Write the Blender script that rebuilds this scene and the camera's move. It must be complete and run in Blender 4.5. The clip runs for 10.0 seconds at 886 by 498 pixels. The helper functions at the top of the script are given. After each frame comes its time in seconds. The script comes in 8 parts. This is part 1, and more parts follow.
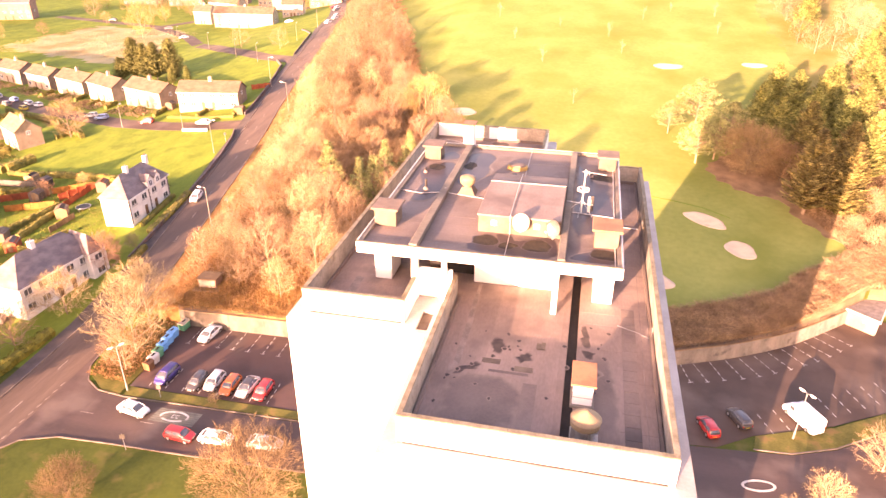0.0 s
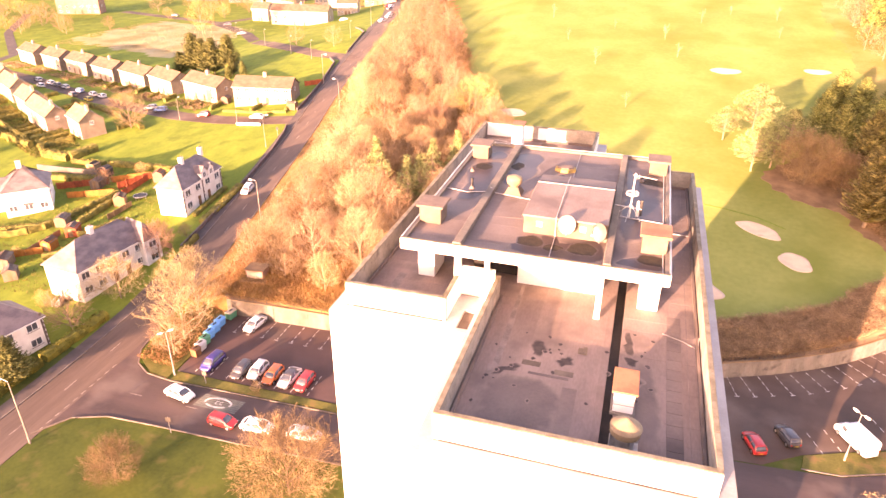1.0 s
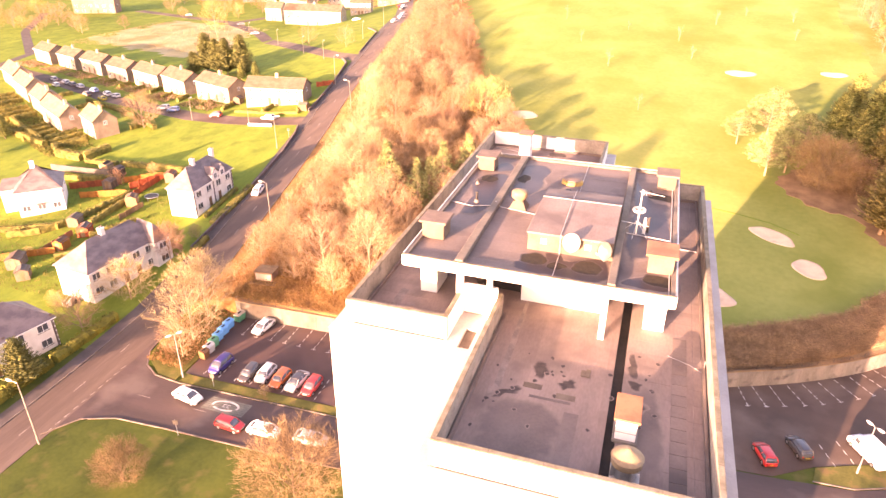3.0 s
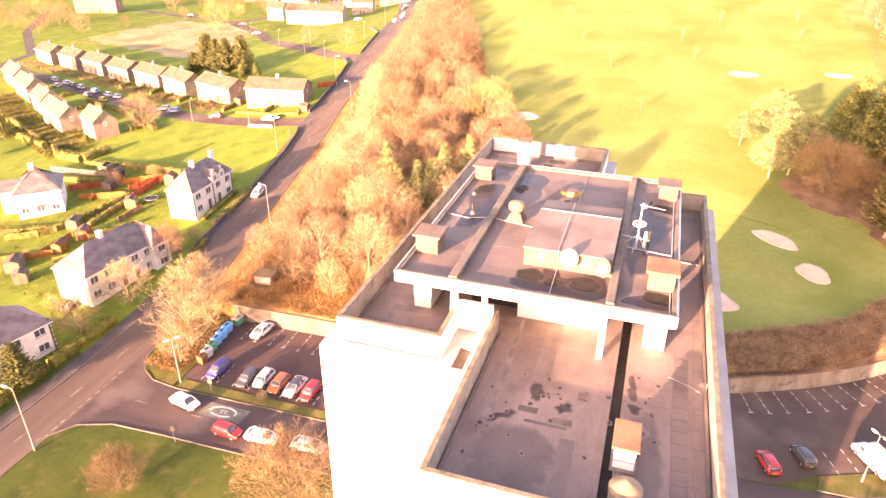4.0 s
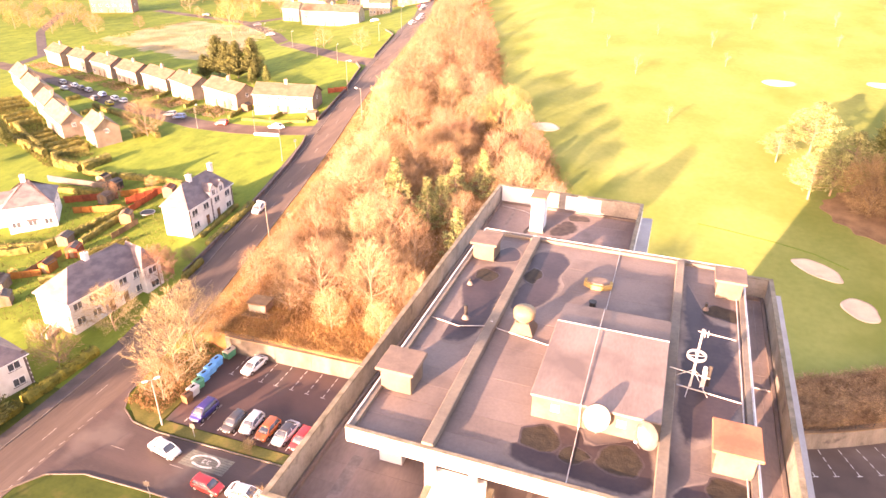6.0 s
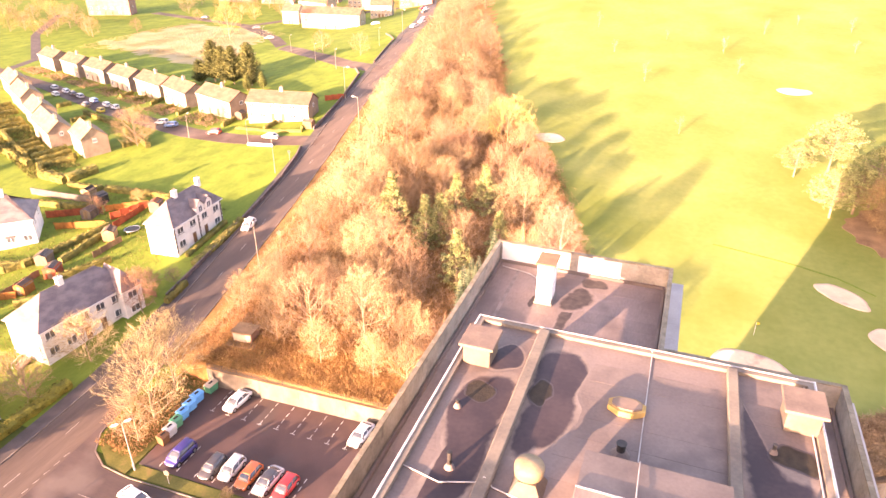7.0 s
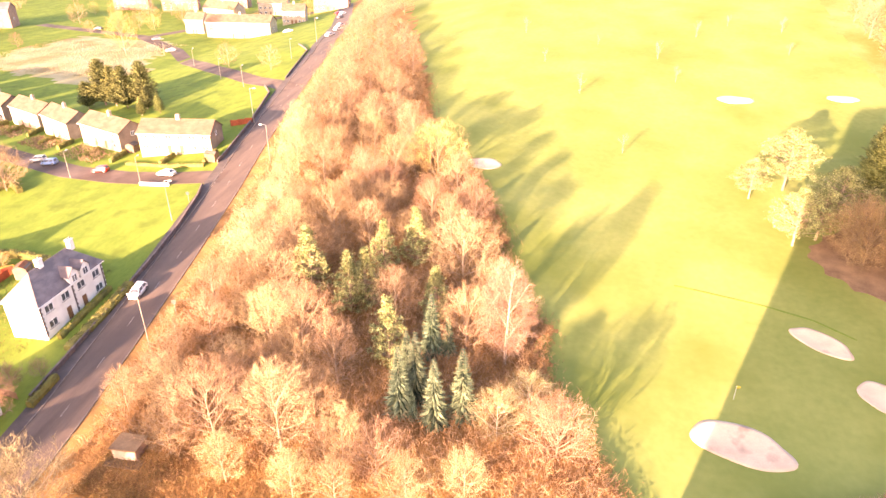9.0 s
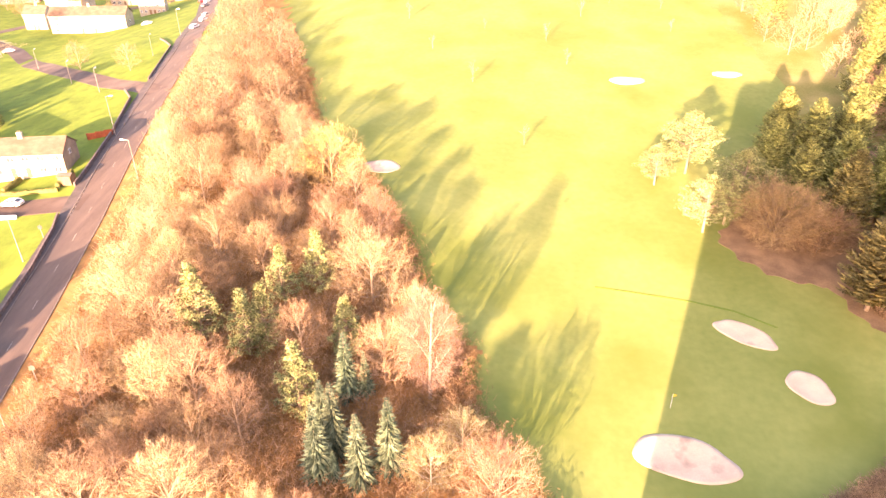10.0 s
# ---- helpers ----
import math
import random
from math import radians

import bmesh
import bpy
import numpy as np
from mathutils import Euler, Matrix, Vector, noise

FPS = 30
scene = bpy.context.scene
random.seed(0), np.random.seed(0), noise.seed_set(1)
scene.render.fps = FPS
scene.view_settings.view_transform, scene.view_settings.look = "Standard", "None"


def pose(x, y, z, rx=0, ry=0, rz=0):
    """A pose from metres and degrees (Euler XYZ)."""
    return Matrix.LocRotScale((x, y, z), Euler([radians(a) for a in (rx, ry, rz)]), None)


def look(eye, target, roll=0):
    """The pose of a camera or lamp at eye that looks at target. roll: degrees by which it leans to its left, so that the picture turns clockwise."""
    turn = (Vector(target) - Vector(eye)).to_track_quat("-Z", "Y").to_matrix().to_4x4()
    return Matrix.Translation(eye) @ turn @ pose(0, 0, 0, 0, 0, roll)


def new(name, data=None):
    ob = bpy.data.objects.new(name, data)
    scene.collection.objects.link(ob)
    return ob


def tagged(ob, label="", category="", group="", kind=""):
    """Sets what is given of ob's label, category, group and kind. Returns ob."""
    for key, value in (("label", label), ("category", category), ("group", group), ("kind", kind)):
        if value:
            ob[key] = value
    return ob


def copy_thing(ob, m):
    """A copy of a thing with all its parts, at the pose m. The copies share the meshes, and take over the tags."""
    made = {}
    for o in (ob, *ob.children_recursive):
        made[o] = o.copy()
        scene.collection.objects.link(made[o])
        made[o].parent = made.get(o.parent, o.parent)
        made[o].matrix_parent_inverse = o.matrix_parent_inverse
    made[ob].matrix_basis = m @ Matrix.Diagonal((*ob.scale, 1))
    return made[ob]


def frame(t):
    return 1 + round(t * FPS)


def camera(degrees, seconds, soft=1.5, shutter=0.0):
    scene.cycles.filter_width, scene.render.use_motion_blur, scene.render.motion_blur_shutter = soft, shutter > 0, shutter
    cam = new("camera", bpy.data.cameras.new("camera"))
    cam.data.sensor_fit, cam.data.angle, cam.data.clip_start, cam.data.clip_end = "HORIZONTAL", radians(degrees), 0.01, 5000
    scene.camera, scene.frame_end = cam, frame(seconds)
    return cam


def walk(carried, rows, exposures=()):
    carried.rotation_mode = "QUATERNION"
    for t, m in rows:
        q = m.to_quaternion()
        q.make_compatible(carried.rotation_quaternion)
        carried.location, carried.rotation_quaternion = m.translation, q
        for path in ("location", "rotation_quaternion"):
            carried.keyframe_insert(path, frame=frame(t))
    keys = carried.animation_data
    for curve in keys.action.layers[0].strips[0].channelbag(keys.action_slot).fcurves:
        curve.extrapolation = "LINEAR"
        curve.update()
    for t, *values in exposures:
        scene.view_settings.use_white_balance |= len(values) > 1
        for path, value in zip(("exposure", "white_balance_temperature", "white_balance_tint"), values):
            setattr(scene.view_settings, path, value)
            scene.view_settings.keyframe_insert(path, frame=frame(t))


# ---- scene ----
cam = camera(67.8, 10.0)
PATH = [
    (0, (3.757, -25.922, 59.179), (3.377, -24.185, 58.265), 0.3),
    (0.5, (3.731, -25.818, 59.093), (3.235, -24.11, 58.179), 0.5),
    (1, (3.772, -25.861, 59.078), (3.262, -24.157, 58.163), 0.5),
    (1.5, (3.842, -25.847, 59.075), (3.318, -24.148, 58.159), 0.5),
    (2, (3.825, -25.458, 59.156), (3.295, -23.761, 58.24), 0.5),
    (2.5, (3.908, -25.133, 59.379), (3.37, -23.439, 58.463), 0.5),
    (4, (3.971, -23.785, 59.861), (3.421, -22.097, 58.941), 0.4),
    (4.5, (3.68, -21.991, 59.75), (3.122, -20.305, 58.83), 0.4),
    (5, (3.314, -19.649, 59.727), (2.743, -17.967, 58.806), 0.4),
    (5.5, (2.834, -16.855, 59.796), (2.239, -15.182, 58.875), 0.3),
    (5.7, (2.568, -15.671, 59.882), (1.969, -14.002, 58.957), 0.3),
    (7, (0.211, -6.155, 60.011), (-0.401, -4.49, 59.087), 0.3),
    (7.5, (-0.958, -1.779, 60.034), (-1.583, -0.119, 59.111), 0.3),
    (8, (-2.05, 2.386, 60.412), (-2.593, 4.074, 59.487), 0.1),
    (8.5, (-3.617, 7.046, 60.669), (-4.112, 8.746, 59.739), 0.1),
    (9, (-5.138, 11.949, 60.836), (-5.557, 13.669, 59.904), -0.1),
    (9.5, (-6.585, 16.855, 61.238), (-6.767, 18.614, 60.304), -0.5),
    (10, (-8.65, 22.265, 61.442), (-8.754, 24.002, 60.456), -0.4),
]
walk(cam, [(t, look(eye, target, roll)) for t, eye, target, roll in PATH], [(0, 2.93, 8300, 57), (10, 3.15, 7250, 42)])

# ---------------------------------------------------------------- light
SUN_AZ = math.atan2(-0.366, -0.93)      # the sun stands behind the flight, a little to its left
SUN_EL = radians(8.6)
sun_way = Vector((math.sin(SUN_AZ) * math.cos(SUN_EL), math.cos(SUN_AZ) * math.cos(SUN_EL), math.sin(SUN_EL)))

world = bpy.data.worlds.new("sky")
scene.world = world
world.use_nodes = True
wn = world.node_tree.nodes
sky = wn.new("ShaderNodeTexSky")
sky.sky_type = "NISHITA"
sky.sun_disc = False
sky.sun_elevation = SUN_EL
sky.sun_rotation = SUN_AZ
sky.air_density = 1.0
sky.dust_density = 2.0
wn["Background"].inputs[1].default_value = 0.15
world.node_tree.links.new(sky.outputs[0], wn["Background"].inputs[0])

sun = bpy.data.lights.new("sun", "SUN")
sun.energy = 4.35
sun.angle = radians(0.5)
sun.color = (1.0, 0.80, 0.56)
sun_ob = new("sun", sun)
sun_ob.matrix_world = look(sun_way * 200, (0, 0, 0))


# ---------------------------------------------------------------- materials
def surface(name, light, dark, scale=0.6, fine=14.0, rough=0.85, bump=0.25, metal=0.0, contrast=0.75, rand=0.0, island=0.0, spec=0.3, coat=0.0, stretch=None, spots=None, hue=0.0, film=None):
    """A weathered surface: broad stains, fine grain and relief; rand varies it from object to object, island from piece to piece."""
    m = bpy.data.materials.new(name)
    m.use_nodes = True
    n, l = m.node_tree.nodes, m.node_tree.links
    bsdf = n["Principled BSDF"]
    geo = n.new("ShaderNodeNewGeometry")

    def grain(light, dark, scale, fine, contrast, stretch, spots):
        """Colour and relief of one weathered layer."""
        src = geo.outputs["Position"]
        if stretch:
            mp = n.new("ShaderNodeMapping")
            mp.inputs["Scale"].default_value = stretch
            l.new(src, mp.inputs["Vector"])
            src = mp.outputs[0]
        big, small = n.new("ShaderNodeTexNoise"), n.new("ShaderNodeTexNoise")
        for node, s, d in ((big, scale, 6.0), (small, fine, 3.0)):
            node.inputs["Scale"].default_value = s
            node.inputs["Detail"].default_value = d
            l.new(src, node.inputs["Vector"])
        add = n.new("ShaderNodeMath")
        add.operation = "MULTIPLY_ADD"
        add.inputs[1].default_value = 0.35
        l.new(small.outputs[0], add.inputs[0])
        l.new(big.outputs[0], add.inputs[2])
        ramp = n.new("ShaderNodeMapRange")
        ramp.inputs["From Min"].default_value = 0.68 - 0.25 * contrast / 2 - 0.05
        ramp.inputs["From Max"].default_value = 0.68 + 0.25 * contrast / 2 + 0.05
        l.new(add.outputs[0], ramp.inputs["Value"])
        mix = n.new("ShaderNodeMix")
        mix.data_type = "RGBA"
        mix.inputs[6].default_value = (*dark, 1)
        mix.inputs[7].default_value = (*light, 1)
        l.new(ramp.outputs[0], mix.inputs[0])
        col = mix.outputs[2]
        if spots:
            # stains with a shape of their own
            colour, s, lo, hi = spots
            t = n.new("ShaderNodeTexNoise")
            t.inputs["Scale"].default_value = s
            t.inputs["Detail"].default_value = 4.0
            l.new(geo.outputs["Position"], t.inputs["Vector"])
            r = n.new("ShaderNodeMapRange")
            r.inputs["From Min"].default_value, r.inputs["From Max"].default_value = lo, hi
            l.new(t.outputs[0], r.inputs["Value"])
            k = n.new("ShaderNodeMix")
            k.data_type = "RGBA"
            k.inputs[7].default_value = (*colour, 1)
            l.new(r.outputs[0], k.inputs[0])
            l.new(col, k.inputs[6])
            col = k.outputs[2]
        return col, add

    col, add = grain(light, dark, scale, fine, contrast, stretch, spots)
    bsdf.inputs["Roughness"].default_value = rough
    if film:
        # a film that wears thin towards its rim, where the layer below shows
        below, below_rough = film
        cover, ragged = n.new("ShaderNodeAttribute"), n.new("ShaderNodeTexNoise")
        cover.attribute_name = "cover"
        ragged.inputs["Scale"].default_value, ragged.inputs["Detail"].default_value = 2.6, 5.0
        l.new(geo.outputs["Position"], ragged.inputs["Vector"])
        both = n.new("ShaderNodeMath")
        both.operation = "MULTIPLY_ADD"
        both.inputs[1].default_value = 0.8
        l.new(ragged.outputs[0], both.inputs[0])
        l.new(cover.outputs["Fac"], both.inputs[2])
        edge = n.new("ShaderNodeMapRange")
        edge.interpolation_type = "SMOOTHSTEP"
        edge.inputs["From Min"].default_value, edge.inputs["From Max"].default_value = 0.60, 1.15
        l.new(both.outputs[0], edge.inputs["Value"])
        k = n.new("ShaderNodeMix")
        k.data_type = "RGBA"
        l.new(edge.outputs[0], k.inputs[0])
        l.new(grain(*below)[0], k.inputs[6])
        l.new(col, k.inputs[7])
        col = k.outputs[2]
        q = n.new("ShaderNodeMapRange")
        q.inputs["To Min"].default_value, q.inputs["To Max"].default_value = below_rough, rough
        l.new(edge.outputs[0], q.inputs["Value"])
        l.new(q.outputs[0], bsdf.inputs["Roughness"])
    if rand or island:
        hsv = n.new("ShaderNodeHueSaturation")
        value = None
        for amount, kind in ((rand, "object"), (island, "piece")):
            if not amount:
                continue
            v = n.new("ShaderNodeMapRange")
            v.inputs["To Min"].default_value, v.inputs["To Max"].default_value = 1 - amount, 1 + amount
            if kind == "object":
                info = n.new("ShaderNodeObjectInfo")
                l.new(info.outputs["Random"], v.inputs["Value"])
                if hue:
                    w = n.new("ShaderNodeMath")
                    w.operation = "MULTIPLY"
                    w.inputs[1].default_value = 7.31
                    f = n.new("ShaderNodeMath")
                    f.operation = "FRACT"
                    t = n.new("ShaderNodeMapRange")
                    t.inputs["To Min"].default_value, t.inputs["To Max"].default_value = 0.5 - hue, 0.5 + hue
                    l.new(info.outputs["Random"], w.inputs[0])
                    l.new(w.outputs[0], f.inputs[0])
                    l.new(f.outputs[0], t.inputs["Value"])
                    l.new(t.outputs[0], hsv.inputs["Hue"])
            else:
                l.new(geo.outputs["Random Per Island"], v.inputs["Value"])
            if value:
                k = n.new("ShaderNodeMath")
                k.operation = "MULTIPLY"
                l.new(value, k.inputs[0])
                l.new(v.outputs[0], k.inputs[1])
                value = k.outputs[0]
            else:
                value = v.outputs[0]
        l.new(value, hsv.inputs["Value"])
        l.new(col, hsv.inputs["Color"])
        col = hsv.outputs[0]
    l.new(col, bsdf.inputs["Base Color"])
    bsdf.inputs["Metallic"].default_value = metal
    bsdf.inputs["Specular IOR Level"].default_value = spec
    bsdf.inputs["Coat Weight"].default_value = coat
    if bump:
        b = n.new("ShaderNodeBump")
        b.inputs["Strength"].default_value = bump
        b.inputs["Distance"].default_value = 0.05
        l.new(add.outputs[0], b.inputs["Height"])
        l.new(b.outputs[0], bsdf.inputs["Normal"])
    return m


DARK_GRASS = surface("darker_green_grass", (0.078, 0.095, 0.019), (0.039, 0.055, 0.012), scale=0.22, fine=2.2, bump=0.7, contrast=1.3, spec=0.1, spots=((0.110, 0.096, 0.030), 0.35, 0.57, 0.74))
MEADOW = surface("bleached_meadow", (0.390, 0.328, 0.187), (0.242, 0.208, 0.093), scale=0.08, fine=1.5, bump=0.7, contrast=1.3, spec=0.1, spots=((0.27, 0.185, 0.08), 0.07, 0.52, 0.66))
GRASS = surface("mown_grass", (0.187, 0.233, 0.034), (0.106, 0.152, 0.021), scale=0.22, fine=2.6, bump=0.7, contrast=1.4, spec=0.1, stretch=(1.0, 0.45, 1.0), spots=((0.098, 0.130, 0.020), 0.30, 0.50, 0.74))
FAIRWAY = surface("fairway_grass", (0.253, 0.263, 0.075), (0.151, 0.182, 0.043), scale=0.05, fine=0.9, bump=0.4, contrast=1.3, spec=0.1, spots=((0.125, 0.150, 0.026), 0.060, 0.46, 0.80))
ROUGH = surface("rough_grass", (0.30, 0.24, 0.085), (0.16, 0.15, 0.035), scale=0.10, fine=2.5, bump=0.8, contrast=1.0, spec=0.1)
LITTER = surface("woodland_litter", (0.391, 0.201, 0.067), (0.195, 0.101, 0.037), scale=0.25, fine=4.0, bump=0.7, contrast=1.1, spec=0.1)
SOIL = surface("bare_soil", (0.28, 0.178, 0.098), (0.165, 0.105, 0.060), scale=0.3, fine=5.0, bump=0.5, spec=0.1)
# render darkened for weathering and for the shade on the ledge
LEDGE = surface("weathered_shaded_ledge_render", (0.43, 0.385, 0.36), (0.31, 0.275, 0.255), scale=0.8, fine=10, bump=0.2, contrast=1.2)
ASPHALT = surface("asphalt", (0.111, 0.071, 0.051), (0.067, 0.042, 0.031), scale=0.16, fine=9.0, bump=0.25, contrast=1.2, rough=0.8, spots=((0.170, 0.118, 0.088), 0.12, 0.48, 0.74))
LOT = surface("car_park_asphalt", (0.112, 0.065, 0.053), (0.070, 0.041, 0.035), scale=0.22, fine=9.0, bump=0.25, contrast=1.1, rough=0.7, spots=((0.085, 0.062, 0.052), 0.12, 0.55, 0.7))
PAVING = surface("pavement_asphalt", (0.105, 0.080, 0.068), (0.068, 0.054, 0.047), scale=0.5, fine=12.0, bump=0.2)
# lengthwise streaks put wheel wear and roadside tree shade into the colour
ROADWAY = surface("worn_streaked_carriageway", (0.151, 0.104, 0.076), (0.079, 0.054, 0.041), scale=0.55, fine=9.0, bump=0.25, contrast=1.5, rough=0.75, stretch=(1.0, 0.07, 1.0), spots=((0.085, 0.061, 0.049), 0.09, 0.54, 0.74))
# stained concrete, darker than CONCRETE to offset full sun on its faces
RETAIN = surface("stained_sun_dimmed_concrete", (0.163, 0.136, 0.107), (0.090, 0.076, 0.060), scale=0.6, fine=7.0, bump=0.3, contrast=1.2, stretch=(1, 1, 0.3), spots=((0.085, 0.070, 0.056), 0.5, 0.54, 0.70))
ACCESS = surface("access_road_asphalt", (0.096, 0.063, 0.052), (0.059, 0.040, 0.034), scale=0.3, fine=9.0, bump=0.25, contrast=1.3, rough=0.7, stretch=(0.15, 1, 1), spots=((0.135, 0.098, 0.078), 0.14, 0.56, 0.72))
VERGE = surface("verge_grass", (0.170, 0.145, 0.040), (0.088, 0.088, 0.024), scale=0.5, fine=4.0, bump=0.7, contrast=1.3, spec=0.1, spots=((0.20, 0.125, 0.05), 0.5, 0.56, 0.70))
KERB = surface("kerb_concrete", (0.21, 0.165, 0.13), (0.13, 0.10, 0.08), scale=0.8, fine=10)
PAINT = surface("road_paint", (0.66, 0.62, 0.54), (0.36, 0.32, 0.28), scale=1.2, fine=7, contrast=1.4, bump=0.05)
WORNPAINT = surface("worn_road_paint", (0.42, 0.36, 0.30), (0.15, 0.11, 0.09), scale=1.6, fine=7, contrast=1.3, bump=0.05)
CONCRETE = surface("concrete", (0.275, 0.232, 0.188), (0.150, 0.126, 0.102), scale=0.5, fine=7.0, bump=0.3, contrast=1.1, stretch=(1, 1, 0.35), spots=((0.11, 0.092, 0.076), 0.7, 0.56, 0.70))
RENDER = surface("white_render", (0.80, 0.78, 0.74), (0.70, 0.67, 0.62), scale=0.5, fine=18, bump=0.12)
PARAPET = surface("stained_parapet_render", (0.37, 0.325, 0.27), (0.20, 0.172, 0.14), scale=0.9, fine=9, bump=0.25, contrast=1.2, spots=((0.13, 0.115, 0.095), 1.6, 0.60, 0.75))
COPING = surface("mossy_coping", (0.29, 0.235, 0.165), (0.13, 0.105, 0.065), scale=2.0, fine=14, bump=0.4, contrast=1.3)
UPPER_FELT = ((0.226, 0.167, 0.138), (0.143, 0.106, 0.089), 0.35, 10.0, 1.25, None, ((0.105, 0.079, 0.068), 0.33, 0.54, 0.68))
LOWER_FELT = ((0.285, 0.209, 0.173), (0.178, 0.130, 0.110), 0.6, 11.0, 1.25, (1.0, 0.35, 1.0), ((0.150, 0.110, 0.093), 0.4, 0.52, 0.70))
SILT = ((0.262, 0.200, 0.160), (0.165, 0.124, 0.102), 1.2, 11.0, 1.4, None, None)
PUDDLE = ((0.067, 0.047, 0.045), (0.044, 0.032, 0.033), 0.8, 6.0, 0.75, None, None)


def layer(name, look_of, rough, **more):
    light, dark, scale, fine, contrast, stretch, spots = look_of
    return surface(name, light, dark, scale=scale, fine=fine, contrast=contrast, stretch=stretch, spots=spots, rough=rough, **more)


FELT = layer("roofing_felt", UPPER_FELT, 0.75, bump=0.12, spec=0.25, rand=0.07)
FELT_LIGHT = layer("dry_roofing_felt", LOWER_FELT, 0.8, bump=0.15, spec=0.2, rand=0.07)
DRIED = layer("dried_silt_on_felt", SILT, 0.8, bump=0.1, film=(UPPER_FELT, 0.75))
WATER = layer("standing_water", PUDDLE, 0.3, bump=0.02, spec=0.12, film=(SILT, 0.8))
FILM_DAMP = surface("damp_felt_film", (0.190, 0.140, 0.118), (0.128, 0.095, 0.080), scale=0.5, fine=10, rough=0.6, bump=0.1, contrast=1.2, spec=0.2, film=(LOWER_FELT, 0.8))
RIB = surface("felted_rib", (0.235, 0.185, 0.135), (0.135, 0.108, 0.085), scale=0.8, fine=9, bump=0.3, contrast=1.1)
MOSS_REFLECTION = surface("moss_and_reflection_brown", (0.050, 0.036, 0.021), (0.022, 0.017, 0.012), scale=3.0, fine=16, bump=0.6, contrast=1.3, film=(PUDDLE, 0.4))
LEAD = surface("lead_flashing", (0.50, 0.45, 0.41), (0.30, 0.27, 0.25), scale=2.0, fine=18, rough=0.5, metal=0.2, bump=0.1)
BRICKBOX = surface("weathered_vent_render", (0.185, 0.139, 0.098), (0.112, 0.082, 0.060), scale=1.3, fine=10, bump=0.25, contrast=1.3)
SLAB = surface("vent_cap_slab", (0.224, 0.155, 0.114), (0.145, 0.101, 0.078), scale=1.6, fine=10, bump=0.25, contrast=1.2)
TERRACOTTA = surface("rusty_cap", (0.42, 0.17, 0.085), (0.29, 0.115, 0.06), scale=1.4, fine=9, bump=0.2, rough=0.7)
STAIN = surface("damp_felt_stain", (0.085, 0.063, 0.054), (0.045, 0.034, 0.030), scale=3.0, fine=16, bump=0.2, contrast=1.3, film=(LOWER_FELT, 0.8))
WHITEMETAL = surface("white_enamel", (0.66, 0.63, 0.58), (0.50, 0.47, 0.43), scale=2.0, fine=12, rough=0.45, bump=0.03)
GALV = surface("galvanised_steel", (0.48, 0.46, 0.43), (0.32, 0.31, 0.29), scale=2.5, fine=16, rough=0.45, metal=0.6, bump=0.05)
DARKMETAL = surface("dark_metal", (0.060, 0.052, 0.046), (0.034, 0.030, 0.028), scale=2, fine=14, rough=0.55, metal=0.3)
# near-black in place of the shade of recesses and openings
DARK = surface("painted_recess_dark", (0.030, 0.024, 0.020), (0.018, 0.015, 0.013), scale=1, fine=6)
TIMBER = surface("weathered_timber", (0.30, 0.19, 0.10), (0.18, 0.11, 0.06), scale=1.2, fine=12, stretch=(1, 1, 0.2), bump=0.3, rand=0.25)
REDFENCE = surface("red_stained_timber", (0.36, 0.085, 0.032), (0.24, 0.055, 0.024), scale=1.2, fine=10, bump=0.3, rand=0.2)
ORANGEFENCE = surface("orange_stained_timber", (0.341, 0.138, 0.030), (0.236, 0.090, 0.021), scale=1.2, fine=10, bump=0.3, rand=0.2)
SHEDROOF = surface("grey_shed_felt", (0.24, 0.20, 0.17), (0.15, 0.125, 0.105), scale=1.2, fine=9, rough=0.7, bump=0.15)
HEDGE = surface("hedge_leaves", (0.197, 0.168, 0.043), (0.092, 0.087, 0.026), scale=0.8, fine=6, bump=0.9, island=0.25, spec=0.15, rand=0.18)
YELLOWHEDGE = surface("golden_hedge_leaves", (0.180, 0.159, 0.028), (0.094, 0.089, 0.018), scale=0.8, fine=6, bump=0.9, island=0.5, spec=0.15)
BRAMBLE = surface("bramble_stems", (0.355, 0.195, 0.079), (0.207, 0.108, 0.045), scale=0.5, fine=5, bump=0.0, island=0.5, spec=0.1)
REED = surface("dead_grass", (0.291, 0.174, 0.058), (0.178, 0.102, 0.036), scale=0.5, fine=5, bump=0.0, island=0.4, spec=0.1)
BEECH = surface("beech_hedge_twigs", (0.37, 0.245, 0.135), (0.22, 0.140, 0.080), scale=0.4, fine=5, bump=0.0, island=0.5, spec=0.1)
BARK = surface("bark", (0.36, 0.255, 0.165), (0.19, 0.132, 0.085), scale=1.5, fine=12, bump=0.4, stretch=(1, 1, 0.3), rand=0.2)
DARKBARK = surface("dark_bark", (0.20, 0.140, 0.085), (0.105, 0.072, 0.045), scale=1.5, fine=12, bump=0.4, stretch=(1, 1, 0.3), rand=0.2)
TWIG = surface("bare_twigs", (0.354, 0.231, 0.120), (0.226, 0.143, 0.073), scale=0.35, fine=3.0, bump=0.0, island=0.35, spec=0.15, rand=0.20, hue=0.012)
TWIG_PALE = surface("pale_bare_twigs", (0.488, 0.343, 0.179), (0.317, 0.216, 0.112), scale=0.35, fine=3.0, bump=0.0, island=0.35, spec=0.15, rand=0.20, hue=0.012)
TWIG_RED = surface("reddish_bare_twigs", (0.354, 0.212, 0.115), (0.221, 0.126, 0.070), scale=0.35, fine=3.0, bump=0.0, island=0.35, spec=0.15, rand=0.20, hue=0.012)
